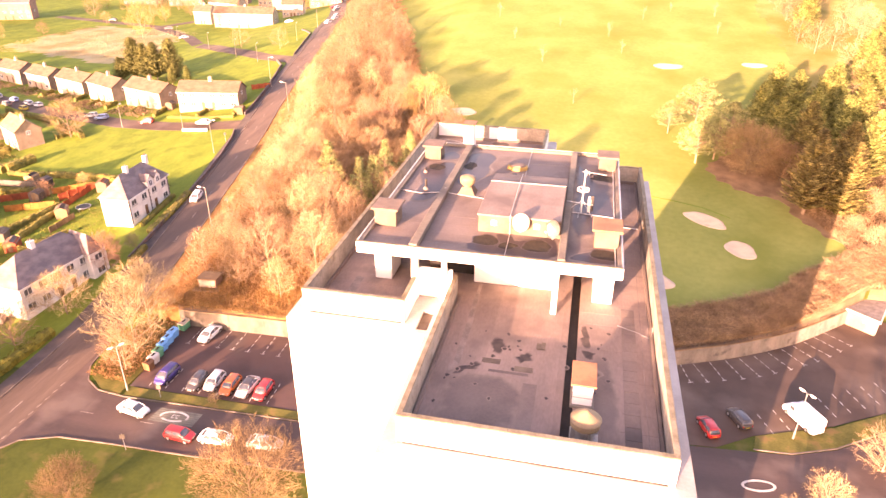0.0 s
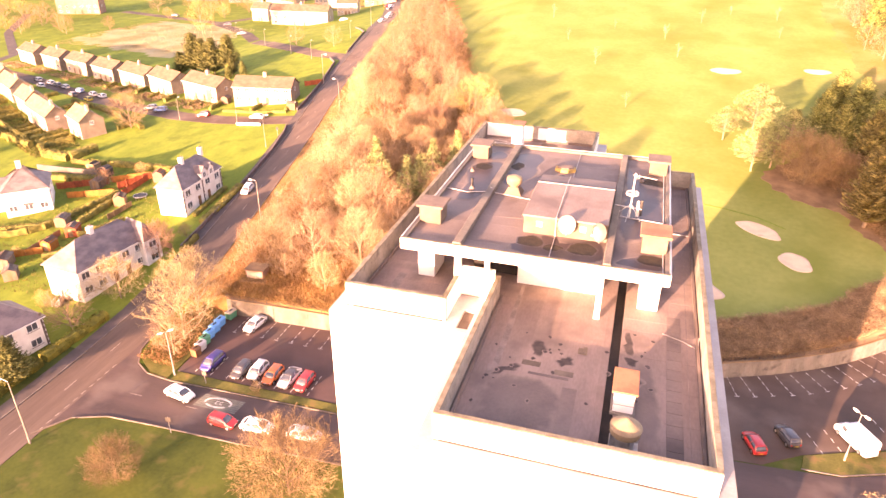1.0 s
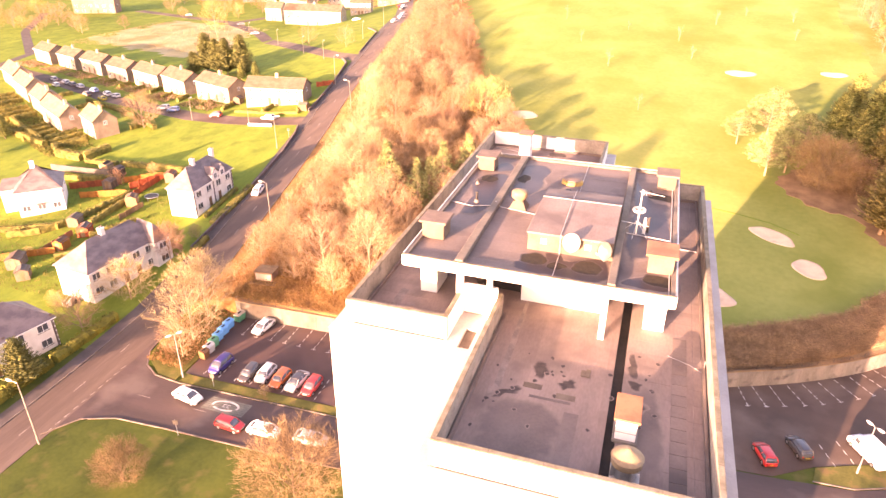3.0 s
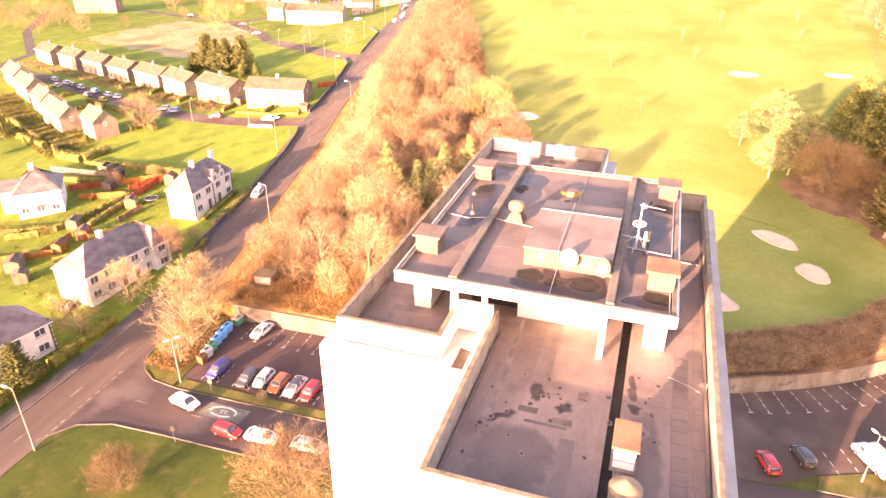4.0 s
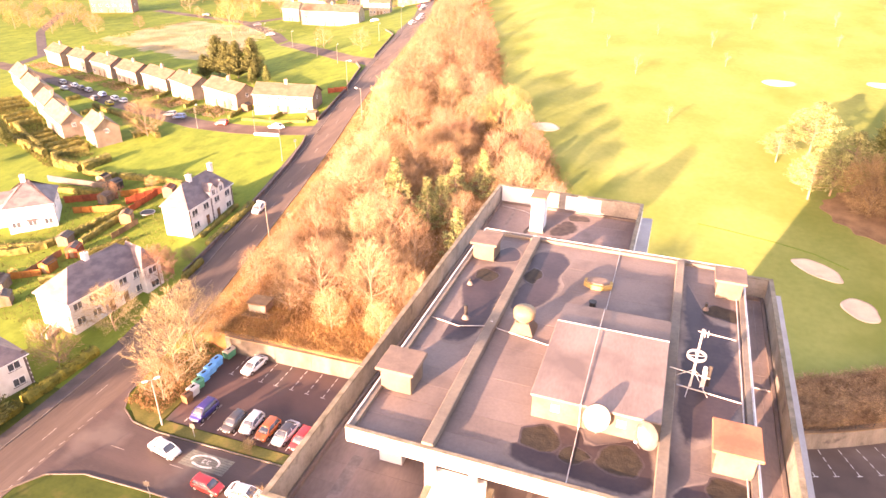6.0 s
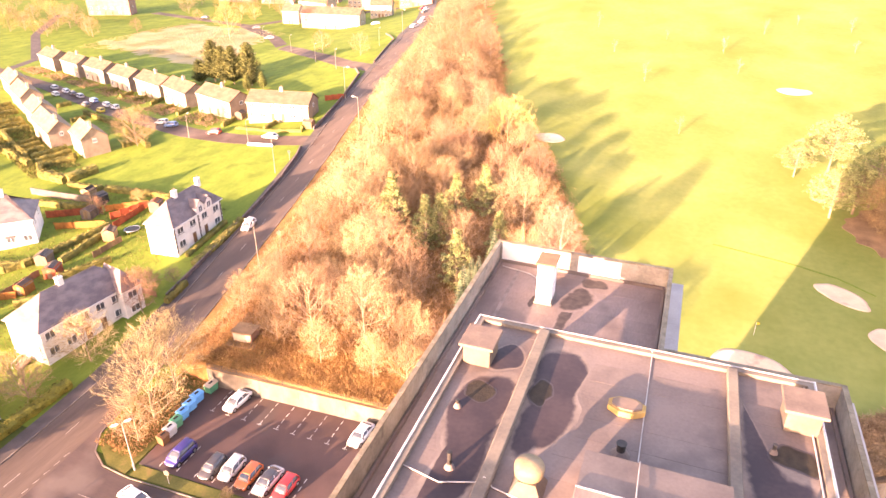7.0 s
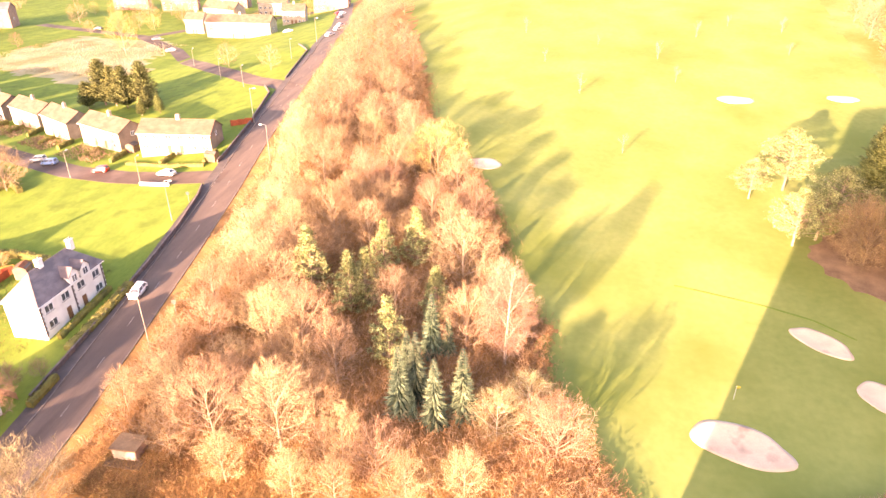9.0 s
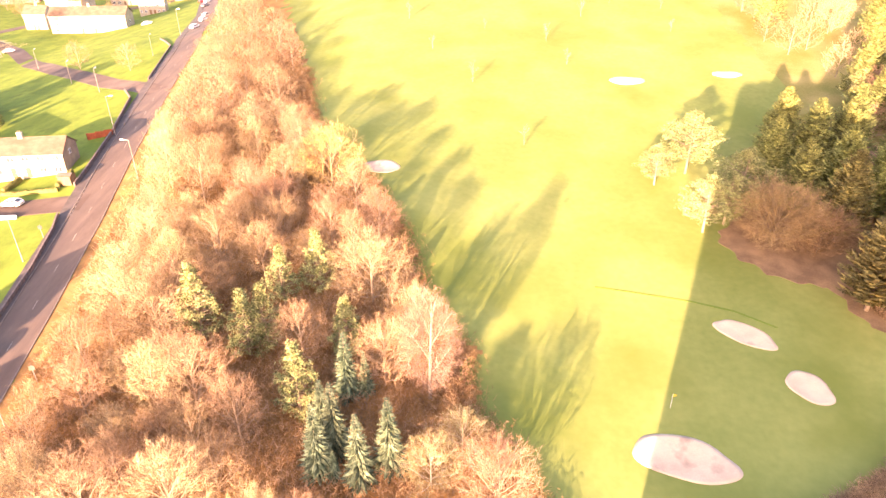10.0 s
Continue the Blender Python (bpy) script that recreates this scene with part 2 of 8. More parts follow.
TWIG_DULL = surface("dull_brown_twigs", (0.289, 0.188, 0.092), (0.177, 0.112, 0.057), scale=0.35, fine=3.0, bump=0.0, island=0.35, spec=0.15, rand=0.20, hue=0.012)
TWIG_GOLD = surface("golden_twigs", (0.522, 0.351, 0.122), (0.342, 0.228, 0.077), scale=0.35, fine=3.0, bump=0.0, island=0.35, spec=0.15, rand=0.20, hue=0.012)
TWIG_DARK = surface("dark_brown_twigs", (0.164, 0.108, 0.053), (0.096, 0.062, 0.032), scale=0.35, fine=3.0, bump=0.0, island=0.35, spec=0.15, rand=0.20, hue=0.012)
TWIG_TAN = surface("tan_twigs", (0.370, 0.293, 0.146), (0.247, 0.190, 0.093), scale=0.35, fine=3.0, bump=0.0, island=0.35, spec=0.15, rand=0.20, hue=0.012)
BIRCHBARK = surface("pale_birch_bark", (0.459, 0.374, 0.280), (0.281, 0.216, 0.154), scale=2.0, fine=9, bump=0.2)
BIRCHTWIG = surface("birch_twigs", (0.302, 0.185, 0.122), (0.202, 0.122, 0.081), scale=0.35, fine=3.0, bump=0.0, island=0.45, spec=0.15)
GOLDCYPRESS = surface("olive_conifer_leaves", (0.216, 0.225, 0.068), (0.097, 0.106, 0.033), scale=0.5, fine=5, bump=0.0, island=0.55, spec=0.15, rand=0.15, hue=0.008)
SPRUCE = surface("blue_spruce_needles", (0.188, 0.218, 0.121), (0.060, 0.081, 0.043), scale=1.2, fine=5, bump=0.0, island=0.5, spec=0.15, rand=0.2, hue=0.02)
PINE = surface("pine_needles", (0.342, 0.339, 0.138), (0.133, 0.143, 0.053), scale=0.8, fine=5, bump=0.0, island=0.6, spec=0.15, rand=0.15, hue=0.008)
OLIVE = surface("dark_olive_conifer_leaves", (0.150, 0.150, 0.048), (0.066, 0.070, 0.024), scale=0.4, fine=5, bump=0.0, island=0.4, spec=0.15, rand=0.12)
CYPRESS_SHADE = surface("shaded_cypress_leaves", (0.200, 0.165, 0.052), (0.085, 0.072, 0.026), scale=0.4, fine=5, bump=0.0, island=0.55, spec=0.15, rand=0.15, hue=0.008)
ROOF_SLATE = surface("grey_slate_roof", (0.185, 0.142, 0.135), (0.105, 0.082, 0.082), scale=0.5, fine=6, rough=0.6, bump=0.4, stretch=(1, 1, 2.5), spec=0.4)
ROOF_TILE = surface("brown_tile_roof", (0.167, 0.108, 0.070), (0.108, 0.069, 0.043), scale=0.5, fine=6, rough=0.8, bump=0.4, stretch=(1, 1, 2.5))
ROOF_PALE = surface("pale_tile_roof", (0.244, 0.176, 0.108), (0.163, 0.115, 0.070), scale=0.5, fine=6, rough=0.8, bump=0.4, stretch=(1, 1, 2.5))
HARL = surface("white_harling", (0.78, 0.75, 0.70), (0.62, 0.58, 0.53), scale=0.5, fine=9, bump=0.3, contrast=0.9)
HARL_CREAM = surface("cream_harling", (0.46, 0.385, 0.29), (0.33, 0.27, 0.20), scale=0.5, fine=9, bump=0.3, contrast=1.0)
HARL_GREY = surface("brown_grey_harling", (0.30, 0.225, 0.165), (0.20, 0.150, 0.112), scale=0.5, fine=9, bump=0.3, contrast=1.0)
BRICK = surface("brown_brick", (0.34, 0.20, 0.145), (0.23, 0.135, 0.10), scale=0.8, fine=7, bump=0.3)
QUOIN = surface("dark_quoin_stone", (0.16, 0.12, 0.105), (0.10, 0.075, 0.066), scale=1.5, fine=9)
GLASS = surface("window_glass", (0.099, 0.104, 0.117), (0.063, 0.067, 0.076), scale=0.6, fine=3, rough=0.06, bump=0.0, spec=0.8)
UPVC = surface("white_window_frame", (0.80, 0.79, 0.77), (0.70, 0.69, 0.67), scale=2, fine=9, rough=0.4, bump=0.02)
SAND = surface("bunker_sand", (0.62, 0.45, 0.31), (0.50, 0.36, 0.25), scale=0.4, fine=6, bump=0.3, spots=((0.36, 0.25, 0.18), 0.35, 0.60, 0.74))
RUBBER = surface("tyre_rubber", (0.030, 0.028, 0.027), (0.018, 0.017, 0.017), scale=4, fine=20, rough=0.9, bump=0.05)
ALLOY = surface("alloy_rim", (0.50, 0.49, 0.48), (0.34, 0.33, 0.33), scale=4, fine=20, rough=0.35, metal=0.8, bump=0.0)
CARGLASS = surface("car_glass", (0.078, 0.083, 0.094), (0.052, 0.055, 0.062), scale=2, fine=5, rough=0.05, bump=0.0, spec=0.9)
LAMPGLASS = surface("headlamp_lens", (0.72, 0.70, 0.66), (0.55, 0.53, 0.50), scale=6, fine=20, rough=0.15, bump=0.0, spec=0.7)
TAILLENS = surface("tail_lamp_lens", (0.42, 0.030, 0.022), (0.30, 0.022, 0.018), scale=6, fine=20, rough=0.2, bump=0.0)


def car_paint(name, c):
    return surface(name, c, tuple(v * 0.82 for v in c), scale=1.5, fine=20, rough=0.32, bump=0.0, coat=0.6, spec=0.5)


P_RED = car_paint("red_car_paint", (0.55, 0.030, 0.024))
P_ORANGE = car_paint("orange_car_paint", (0.62, 0.13, 0.025))
P_WHITE = car_paint("white_car_paint", (0.80, 0.79, 0.77))
P_SILVER = car_paint("silver_car_paint", (0.55, 0.54, 0.53))
P_BLUE = car_paint("dark_blue_car_paint", (0.035, 0.028, 0.15))
P_LIGHTBLUE = car_paint("light_blue_car_paint", (0.19, 0.32, 0.58))
P_BLACK = car_paint("dark_grey_car_paint", (0.055, 0.048, 0.046))
P_GREY = car_paint("grey_car_paint", (0.20, 0.17, 0.16))
P_YELLOW = car_paint("yellow_car_paint", (0.70, 0.50, 0.05))
BIN_BLUE = surface("blue_bin_plastic", (0.11, 0.38, 0.70), (0.08, 0.30, 0.58), scale=1.5, fine=10, rough=0.5, bump=0.05)
BIN_GREEN = surface("green_bin_plastic", (0.075, 0.30, 0.17), (0.055, 0.23, 0.13), scale=1.5, fine=10, rough=0.5, bump=0.05)
BIN_GREY = surface("pale_grey_bin", (0.55, 0.53, 0.50), (0.42, 0.41, 0.39), scale=1.5, fine=10, rough=0.5, bump=0.05)
BIN_BROWN = surface("brown_bin_plastic", (0.22, 0.11, 0.05), (0.16, 0.08, 0.04), scale=1.5, fine=10, rough=0.5, bump=0.05)


# ---------------------------------------------------------------- building helpers
def part(name, bm, material, parent=None, label="", smooth=False):
    me = bpy.data.meshes.new(name)
    bm.to_mesh(me)
    bm.free()
    me.materials.append(material)
    if smooth:
        me.shade_smooth()
    ob = new(name, me)
    if parent:
        ob.parent = parent
    if label:
        ob["label"] = label
    return ob


def raw(name, verts, faces, material, parent=None, label="", smooth=False):
    me = bpy.data.meshes.new(name)
    me.from_pydata(verts, [], faces)
    me.materials.append(material)
    if smooth:
        me.shade_smooth()
    ob = new(name, me)
    if parent:
        ob.parent = parent
    if label:
        ob["label"] = label
    return ob


def thing(name, label, category, group="", kind="", at=None):
    ob = new(name)
    if at is not None:
        ob.matrix_world = at
    return tagged(ob, label, category, group, kind)


def box(bm, x0, x1, y0, y1, z0, z1, m=None):
    vs = [bm.verts.new((x, y, z)) for z in (z0, z1) for x, y in ((x0, y0), (x1, y0), (x1, y1), (x0, y1))]
    if m is not None:
        for v in vs:
            v.co = m @ v.co
    for f in ((3, 2, 1, 0), (4, 5, 6, 7), (0, 1, 5, 4), (1, 2, 6, 5), (2, 3, 7, 6), (3, 0, 4, 7)):
        bm.faces.new([vs[i] for i in f])
    return vs


def boxes(*specs, bevel=0.0, m=None):
    bm = bmesh.new()
    for s in specs:
        box(bm, *s, m=m)
    if bevel:
        bmesh.ops.bevel(bm, geom=bm.edges[:], offset=bevel, segments=1, affect="EDGES")
    return bm


def tube(bm, pts, radii, n=8, cap=True):
    """A round bar along pts, with a radius at each."""
    rings = []
    pts = [Vector(p) for p in pts]
    for i, p in enumerate(pts):
        d = (pts[min(i + 1, len(pts) - 1)] - pts[max(i - 1, 0)]).normalized()
        a = d.cross((0, 0, 1) if abs(d.z) < 0.9 else (1, 0, 0)).normalized()
        b = d.cross(a)
        r = radii[i] if hasattr(radii, "__len__") else radii
        rings.append([bm.verts.new(p + (a * math.cos(u) + b * math.sin(u)) * r) for u in (2 * math.pi * k / n for k in range(n))])
    for r0, r1 in zip(rings, rings[1:]):
        for k in range(n):
            bm.faces.new((r0[k], r0[(k + 1) % n], r1[(k + 1) % n], r1[k]))
    if cap:
        bm.faces.new(rings[0][::-1])
        bm.faces.new(rings[-1])
    return bm


def prism(outline, z0, z1):
    """A solid from an outline given counter-clockwise."""
    bm = bmesh.new()
    lo = [bm.verts.new((x, y, z0)) for x, y in outline]
    hi = [bm.verts.new((x, y, z1)) for x, y in outline]
    bm.faces.new(lo[::-1])
    bm.faces.new(hi)
    for i in range(len(lo)):
        j = (i + 1) % len(lo)
        bm.faces.new((lo[i], lo[j], hi[j], hi[i]))
    return bm


def loft(bm, stations):
    """A body skinned over cross-sections, each a list of points."""
    rings = [[bm.verts.new(p) for p in s] for s in stations]
    n = len(rings[0])
    for a, b in zip(rings, rings[1:]):
        for k in range(n):
            bm.faces.new((a[k], a[(k + 1) % n], b[(k + 1) % n], b[k]))
    bm.faces.new(rings[0][::-1])
    bm.faces.new(rings[-1])
    bmesh.ops.recalc_face_normals(bm, faces=bm.faces[:])
    return bm


def smooth(a, b, v):
    v = min(max((v - a) / (b - a), 0.0), 1.0)
    return v * v * (3 - 2 * v)


def along(table, v):
    """A value read off a table of (place, value) pairs."""
    return float(np.interp(v, [p for p, _ in table], [q for _, q in table]))


def curve(points, n=6):
    """A smooth line through points."""
    out, p = [], [Vector(q) for q in points]
    for i in range(len(p) - 1):
        a, b, c, d = p[max(i - 1, 0)], p[i], p[i + 1], p[min(i + 2, len(p) - 1)]
        for k in range(n):
            t = k / n
            out.append(tuple(0.5 * (2 * b + (c - a) * t + (2 * a - 5 * b + 4 * c - d) * t * t + (3 * b - a - 3 * c + d) * t ** 3)))
    return out + [tuple(p[-1])]


# ---------------------------------------------------------------- ground
WALL_LINE = [(-57, 52.3), (-28, 53.2)] + curve([(5, 54.0), (14, 56.2), (21.3, 59.2), (29.4, 62.8), (38.5, 68.2), (47, 75.3), (52, 80.0)], 4)
BUNKERS = [(15.4, 77.0, 5.9, 3.0, -14), (28.2, 97.2, 4.2, 2.0, -32), (33.4, 88.1, 3.0, 2.3, -52), (-27.6, 139.8, 3.8, 2.3, 0),
           (26.0, 180.8, 4.2, 2.2, 0), (50.5, 185.0, 3.6, 1.8, 0)]


def wall_y(x):
    return along(WALL_LINE, x)


def hill(x, y):
    """The slope that the whole neighbourhood lies on."""
    crest = 240 + 130 * smooth(-110, -50, x)
    rise = 12 * math.log1p(math.exp((min(y, crest) - 48) / 12))
    return -0.6 + rise * max(0.145 + 0.00094 * min(x + 40, 0), 0.02)


def ground_z(x, y):
    z = hill(x, y)
    edge = wall_y(x)
    if y >= edge - 0.001:
        z += 1.4 * smooth(-63, -57, x) * (1 - smooth(-8, 6, x)) * (1 - smooth(66, 90, y))
        z = max(z, 1.75) if -57 < x < 60 else z
    else:
        flat = smooth(-63, -57, x)
        z += (-0.6 - z) * flat
    for bx, by, rx, ry, turn in BUNKERS:
        dx, dy = x - bx, y - by
        if dx * dx + dy * dy < 50:
            c, s = math.cos(radians(turn)), math.sin(radians(turn))
            q = ((dx * c + dy * s) / rx) ** 2 + ((dy * c - dx * s) / ry) ** 2
            if q < 1:
                z -= 0.22 * (1 - q)
    return z


def wood_right(y):
    return along([(54, 8), (66, 2), (74, -4), (84, -9), (93, -10), (104, -17), (116, -20), (139, -31), (150, -42), (187, -53), (297, -89), (420, -135)], y)


def road_mid(y):
    return along([(-120, -66.8), (32, -66.8), (47, -67.2), (65, -69.3), (100, -75), (124.7, -79.7), (146, -84.5), (180, -91.3), (230, -101), (300, -121), (420, -165)], y)


def spread(*spans):
    out = []
    for a, b, step in spans:
        n = max(int(round((b - a) / step)), 1)
        out += [a + (b - a) * i / n for i in range(n)]
    return out + [spans[-1][1]]


def build_ground():
    xs = spread((-2500, -500, 400), (-500, -300, 10), (-300, -100, 4), (-100, -60, 1.3), (-60, 62, 0.75), (62, 130, 3.5), (130, 600, 40), (600, 2500, 380))
    vs = spread((-2000, -200, 300), (-200, -20, 20), (-20, 52.5, 2.0), (52.5, 52.56, 0.06), (52.56, 150, 0.8), (150, 200, 1.6), (200, 300, 3), (300, 420, 6), (420, 3000, 260))
    verts, faces, kinds = [], [], []
    for v in vs:
        for x in xs:
            y = v + (wall_y(x) - 52.5) * smooth(12, 52.5, v) * (1 - smooth(52.5, 112, v)) if -57 < x < 130 else v + (wall_y(min(max(x, -57), 52)) - 52.5) * smooth(12, 52.5, v) * (1 - smooth(52.5, 112, v)) * (1 if abs(x) < 200 else 0)
            verts.append((x, y, ground_z(x, y - 0.02 if v <= 52.5 else y + 0.02)))
    w = len(xs)
    for j in range(len(vs) - 1):
        for i in range(w - 1):
            q = (j * w + i, j * w + i + 1, (j + 1) * w + i + 1, (j + 1) * w + i)
            x = sum(verts[k][0] for k in q) / 4
            y = sum(verts[k][1] for k in q) / 4
            faces.append(q)
            edge = wall_y(x)
            if y < edge:
                kinds.append(5 if y < 36 or x > -57 else 0)
            elif x < road_mid(y) + 3:
                g = 9 * noise.noise((x * 0.05, y * 0.05, 5)) + 4 * noise.noise((x * 0.2, y * 0.2, 6))
                kinds.append(6 if (-258 < x + g < -178 and 214 < y + g < 290 and y + g > 216 - (x + 200) * 0.2 and x + g < -180 - (y - 240) * 0.45) else 5 if (x < -74 and 20 < y < 47) else 0)
            elif x < wood_right(y) + 1.2 * math.sin(y * 0.9) + noise.noise((x * 0.2, y * 0.2, 0)) * 2:
                kinds.append(3)
            elif y < edge + 9 and x > 10:
                kinds.append(4)
            elif y > 150 and x > along([(150, 50), (160, 57), (175, 62), (240, 60), (300, 66)], y) + noise.noise((x * 0.15, y * 0.15, 3)) * 3:
                kinds.append(2)
            else:
                kinds.append(1)
    ob = raw("ground", verts, faces, GRASS, smooth=True)
    for m in (FAIRWAY, ROUGH, LITTER, SOIL, DARK_GRASS, MEADOW):
        ob.data.materials.append(m)
    ob.data.polygons.foreach_set("material_index", kinds)
    tagged(ob, "grassy hillside with fairways, lawns and brown woodland floor", "ground", kind="structure")


build_ground()


def ribbon(name, line, width, material, lift=0.05, label="", category="road", thick=0.12, step=2.0, kind="structure"):
    """A strip of paving laid over the ground along a line."""
    pts = [Vector((*p, 0)) for p in line]
    dense = []
    for a, b in zip(pts, pts[1:]):
        n = max(int((b - a).length / step), 1)
        dense += [a.lerp(b, i / n) for i in range(n)]
    dense.append(pts[-1])
    verts, faces = [], []
    across = max(int(width / 1.5), 1)
    for i, p in enumerate(dense):
        d = (dense[min(i + 1, len(dense) - 1)] - dense[max(i - 1, 0)]).normalized()
        s = Vector((d.y, -d.x, 0))
        row = [p + s * width * (k / across - 0.5) for k in range(across + 1)]
        zs = [ground_z(q.x, q.y) + lift for q in row]
        verts += [(q.x, q.y, z) for q, z in zip(row, zs)]
        verts += [(row[0].x, row[0].y, zs[0] - thick), (row[-1].x, row[-1].y, zs[-1] - thick)]
    w = across + 3
    for i in range(len(dense) - 1):
        a, b = i * w, (i + 1) * w
        for k in range(across):
            faces.append((a + k, a + k + 1, b + k + 1, b + k))
        faces.append((a + across + 1, a, b, b + across + 1))
        faces.append((a + across, a + across + 2, b + across + 2, b + across))
    ob = raw(name, verts, faces, material)
    bm = bmesh.new()
    bm.from_mesh(ob.data)
    bmesh.ops.recalc_face_normals(bm, faces=bm.faces[:])
    if sum(f.normal.z for f in bm.faces) < 0:
        bmesh.ops.reverse_faces(bm, faces=bm.faces[:])
    bm.to_mesh(ob.data)
    bm.free()
    return tagged(ob, label, category, kind=kind)


def patch(name, outline, material, lift=0.05, label="", category="road", cell=2.0, kind="structure", thick=0.1):
    """A flat area of paving with a given outline, following the ground."""
    bm = prism(outline, -thick, 0.0)
    xs, ys = [p[0] for p in outline], [p[1] for p in outline]
    for lo, hi, no in ((min(xs), max(xs), (1, 0, 0)), (min(ys), max(ys), (0, 1, 0))):
        v = lo + cell
        while v < hi:
            bmesh.ops.bisect_plane(bm, geom=bm.verts[:] + bm.edges[:] + bm.faces[:], plane_co=(v if no[0] else 0, v if no[1] else 0, 0), plane_no=no)
            v += cell
    for v in bm.verts:
        v.co.z += ground_z(v.co.x, v.co.y) + lift
    return tagged(part(name, bm, material), label, category, kind=kind)


ROAD = [(road_mid(y), y) for y in (-60, 0, 20, 32, 40, 47, 56, 65, 80, 100, 112, 124.7, 135, 146, 163, 180, 205, 230, 265, 300, 360, 420)]
ribbon("road", ROAD, 6.7, ROADWAY, 0.05, "long worn asphalt road climbing past the wood", "road")
ribbon("pavement", [(x - 4.55, y) for x, y in ROAD], 2.0, PAVING, 0.13, "narrow asphalt footway beside the road", "pavement")
ribbon("kerb", [(x - 3.44, y) for x, y in ROAD], 0.16, KERB, 0.15, "pale concrete kerb along the road", "kerb")
ribbon("kerb", [(x + 3.42, y) for x, y in ROAD if y > 46], 0.16, KERB, 0.13, "pale concrete kerb beside the wood", "kerb")
SIDE = [(road_mid(130) - 2, 131.2), (-89, 130.6), (-98, 129.6), (-109, 129.9), (-124, 132.4), (-142, 138.8), (-163, 147.4), (-179, 153.8), (-195, 159.6), (-213, 166.2), (-240, 174), (-262, 180)]
ribbon("road", SIDE, 6.0, ASPHALT, 0.055, "asphalt side street between terraces", "road")
UPPER = [(-93, 188.5), (-100, 193.5), (-112.5, 200.6), (-143, 225.6), (-165, 246), (-189.5, 273), (-225, 299), (-262, 308), (-300, 318)]
ribbon("road", UPPER, 6.2, ASPHALT, 0.06, "asphalt side street curving uphill across lawns", "road")
ribbon("road", [(-222, 296), (-212, 325), (-190, 362), (-170, 400)], 5.5, ASPHALT, 0.065, "asphalt street leading up to far houses", "road")
ribbon("footpath", [(-344, 290), (-300, 236), (-256, 198), (-250, 176)], 4.0, PAVING, 0.05, "narrow asphalt path through rough grass", "path")

# the forecourt roads and both car parks lie level round the tower
patch("road", [(-63.8, 20.5), (-61.5, 24.0), (-57.5, 25.7), (-50, 26.1), (-39, 26.4), (-20, 27.2), (20, 28.0), (62, 30.0), (62, 41.5), (46, 49.6), (38.7, 45.0), (33, 42.8), (24, 42.0), (8.9, 41.0), (8.9, 35.0), (-28, 34.9), (-47, 34.4), (-54.2, 34.2), (-58.5, 34.6), (-61.0, 36.0), (-62.6, 38.6), (-63.6, 46.0)], ACCESS, 0.045, "asphalt access road to the tower with worn patches", "road")
patch("car_park", [(-54.9, 36.6), (-29, 36.9), (-9.2, 37.2), (-9.2, 53.4), (-28, 52.9), (-56.3, 52.0), (-55.6, 46)], LOT, 0.05, "dark asphalt car park behind a retaining wall", "car park")
patch("car_park", [(8.9, 41.2), (24, 42.2), (29, 45.4), (33.9, 47.4), (39.6, 49.6), (47, 53.8), (62, 62), (62, 78), (51.6, 78)] + [(51 - 1.5 * k, wall_y(51 - 1.5 * k) - 0.22) for k in range(29)], ASPHALT, 0.05, "asphalt car park curving along a retaining wall", "car park")
patch("verge", [(-54.6, 34.7), (-47, 34.9), (-28, 35.4), (-9.2, 35.6), (-9.2, 37.0), (-29, 36.7), (-54.5, 36.4)], VERGE, 0.12, "narrow mown grass strip between road and car park", "verge")
patch("verge", [(28.6, 42.9), (33, 43.1), (38.7, 45.3), (46, 50.0), (62, 60), (62, 62), (47, 53.6), (39.6, 49.2), (33.9, 47.2), (29.2, 45.3)], VERGE, 0.14, "curved mown grass island beside parked vans", "verge")
patch("verge", [(-61.2, 37.0), (-58.3, 35.0), (-55.2, 34.7), (-55.2, 41), (-56.8, 52.0), (-60.5, 52.0), (-63.0, 46), (-62.3, 39.5)], VERGE, 0.12, "rough grass corner with leaf litter", "verge")


def kerb_line(line, lift=0.16):
    ribbon("kerb", line, 0.15, KERB, lift, "pale concrete kerb edging the asphalt", "kerb")


kerb_line([(-64.0, 47), (-63.3, 42), (-62.7, 38.7), (-61.1, 36.1), (-58.6, 34.75), (-54.2, 34.35), (-47, 34.55), (-28, 35.05), (-9.2, 35.2)])
kerb_line([(-64.3, 20.0), (-61.6, 23.9), (-57.5, 25.6), (-50, 26.0), (-39, 26.3), (-20, 27.1), (20, 27.9)])
kerb_line([(28.5, 42.8), (33, 43.0), (38.7, 45.2), (46, 49.9), (62, 59.8)])


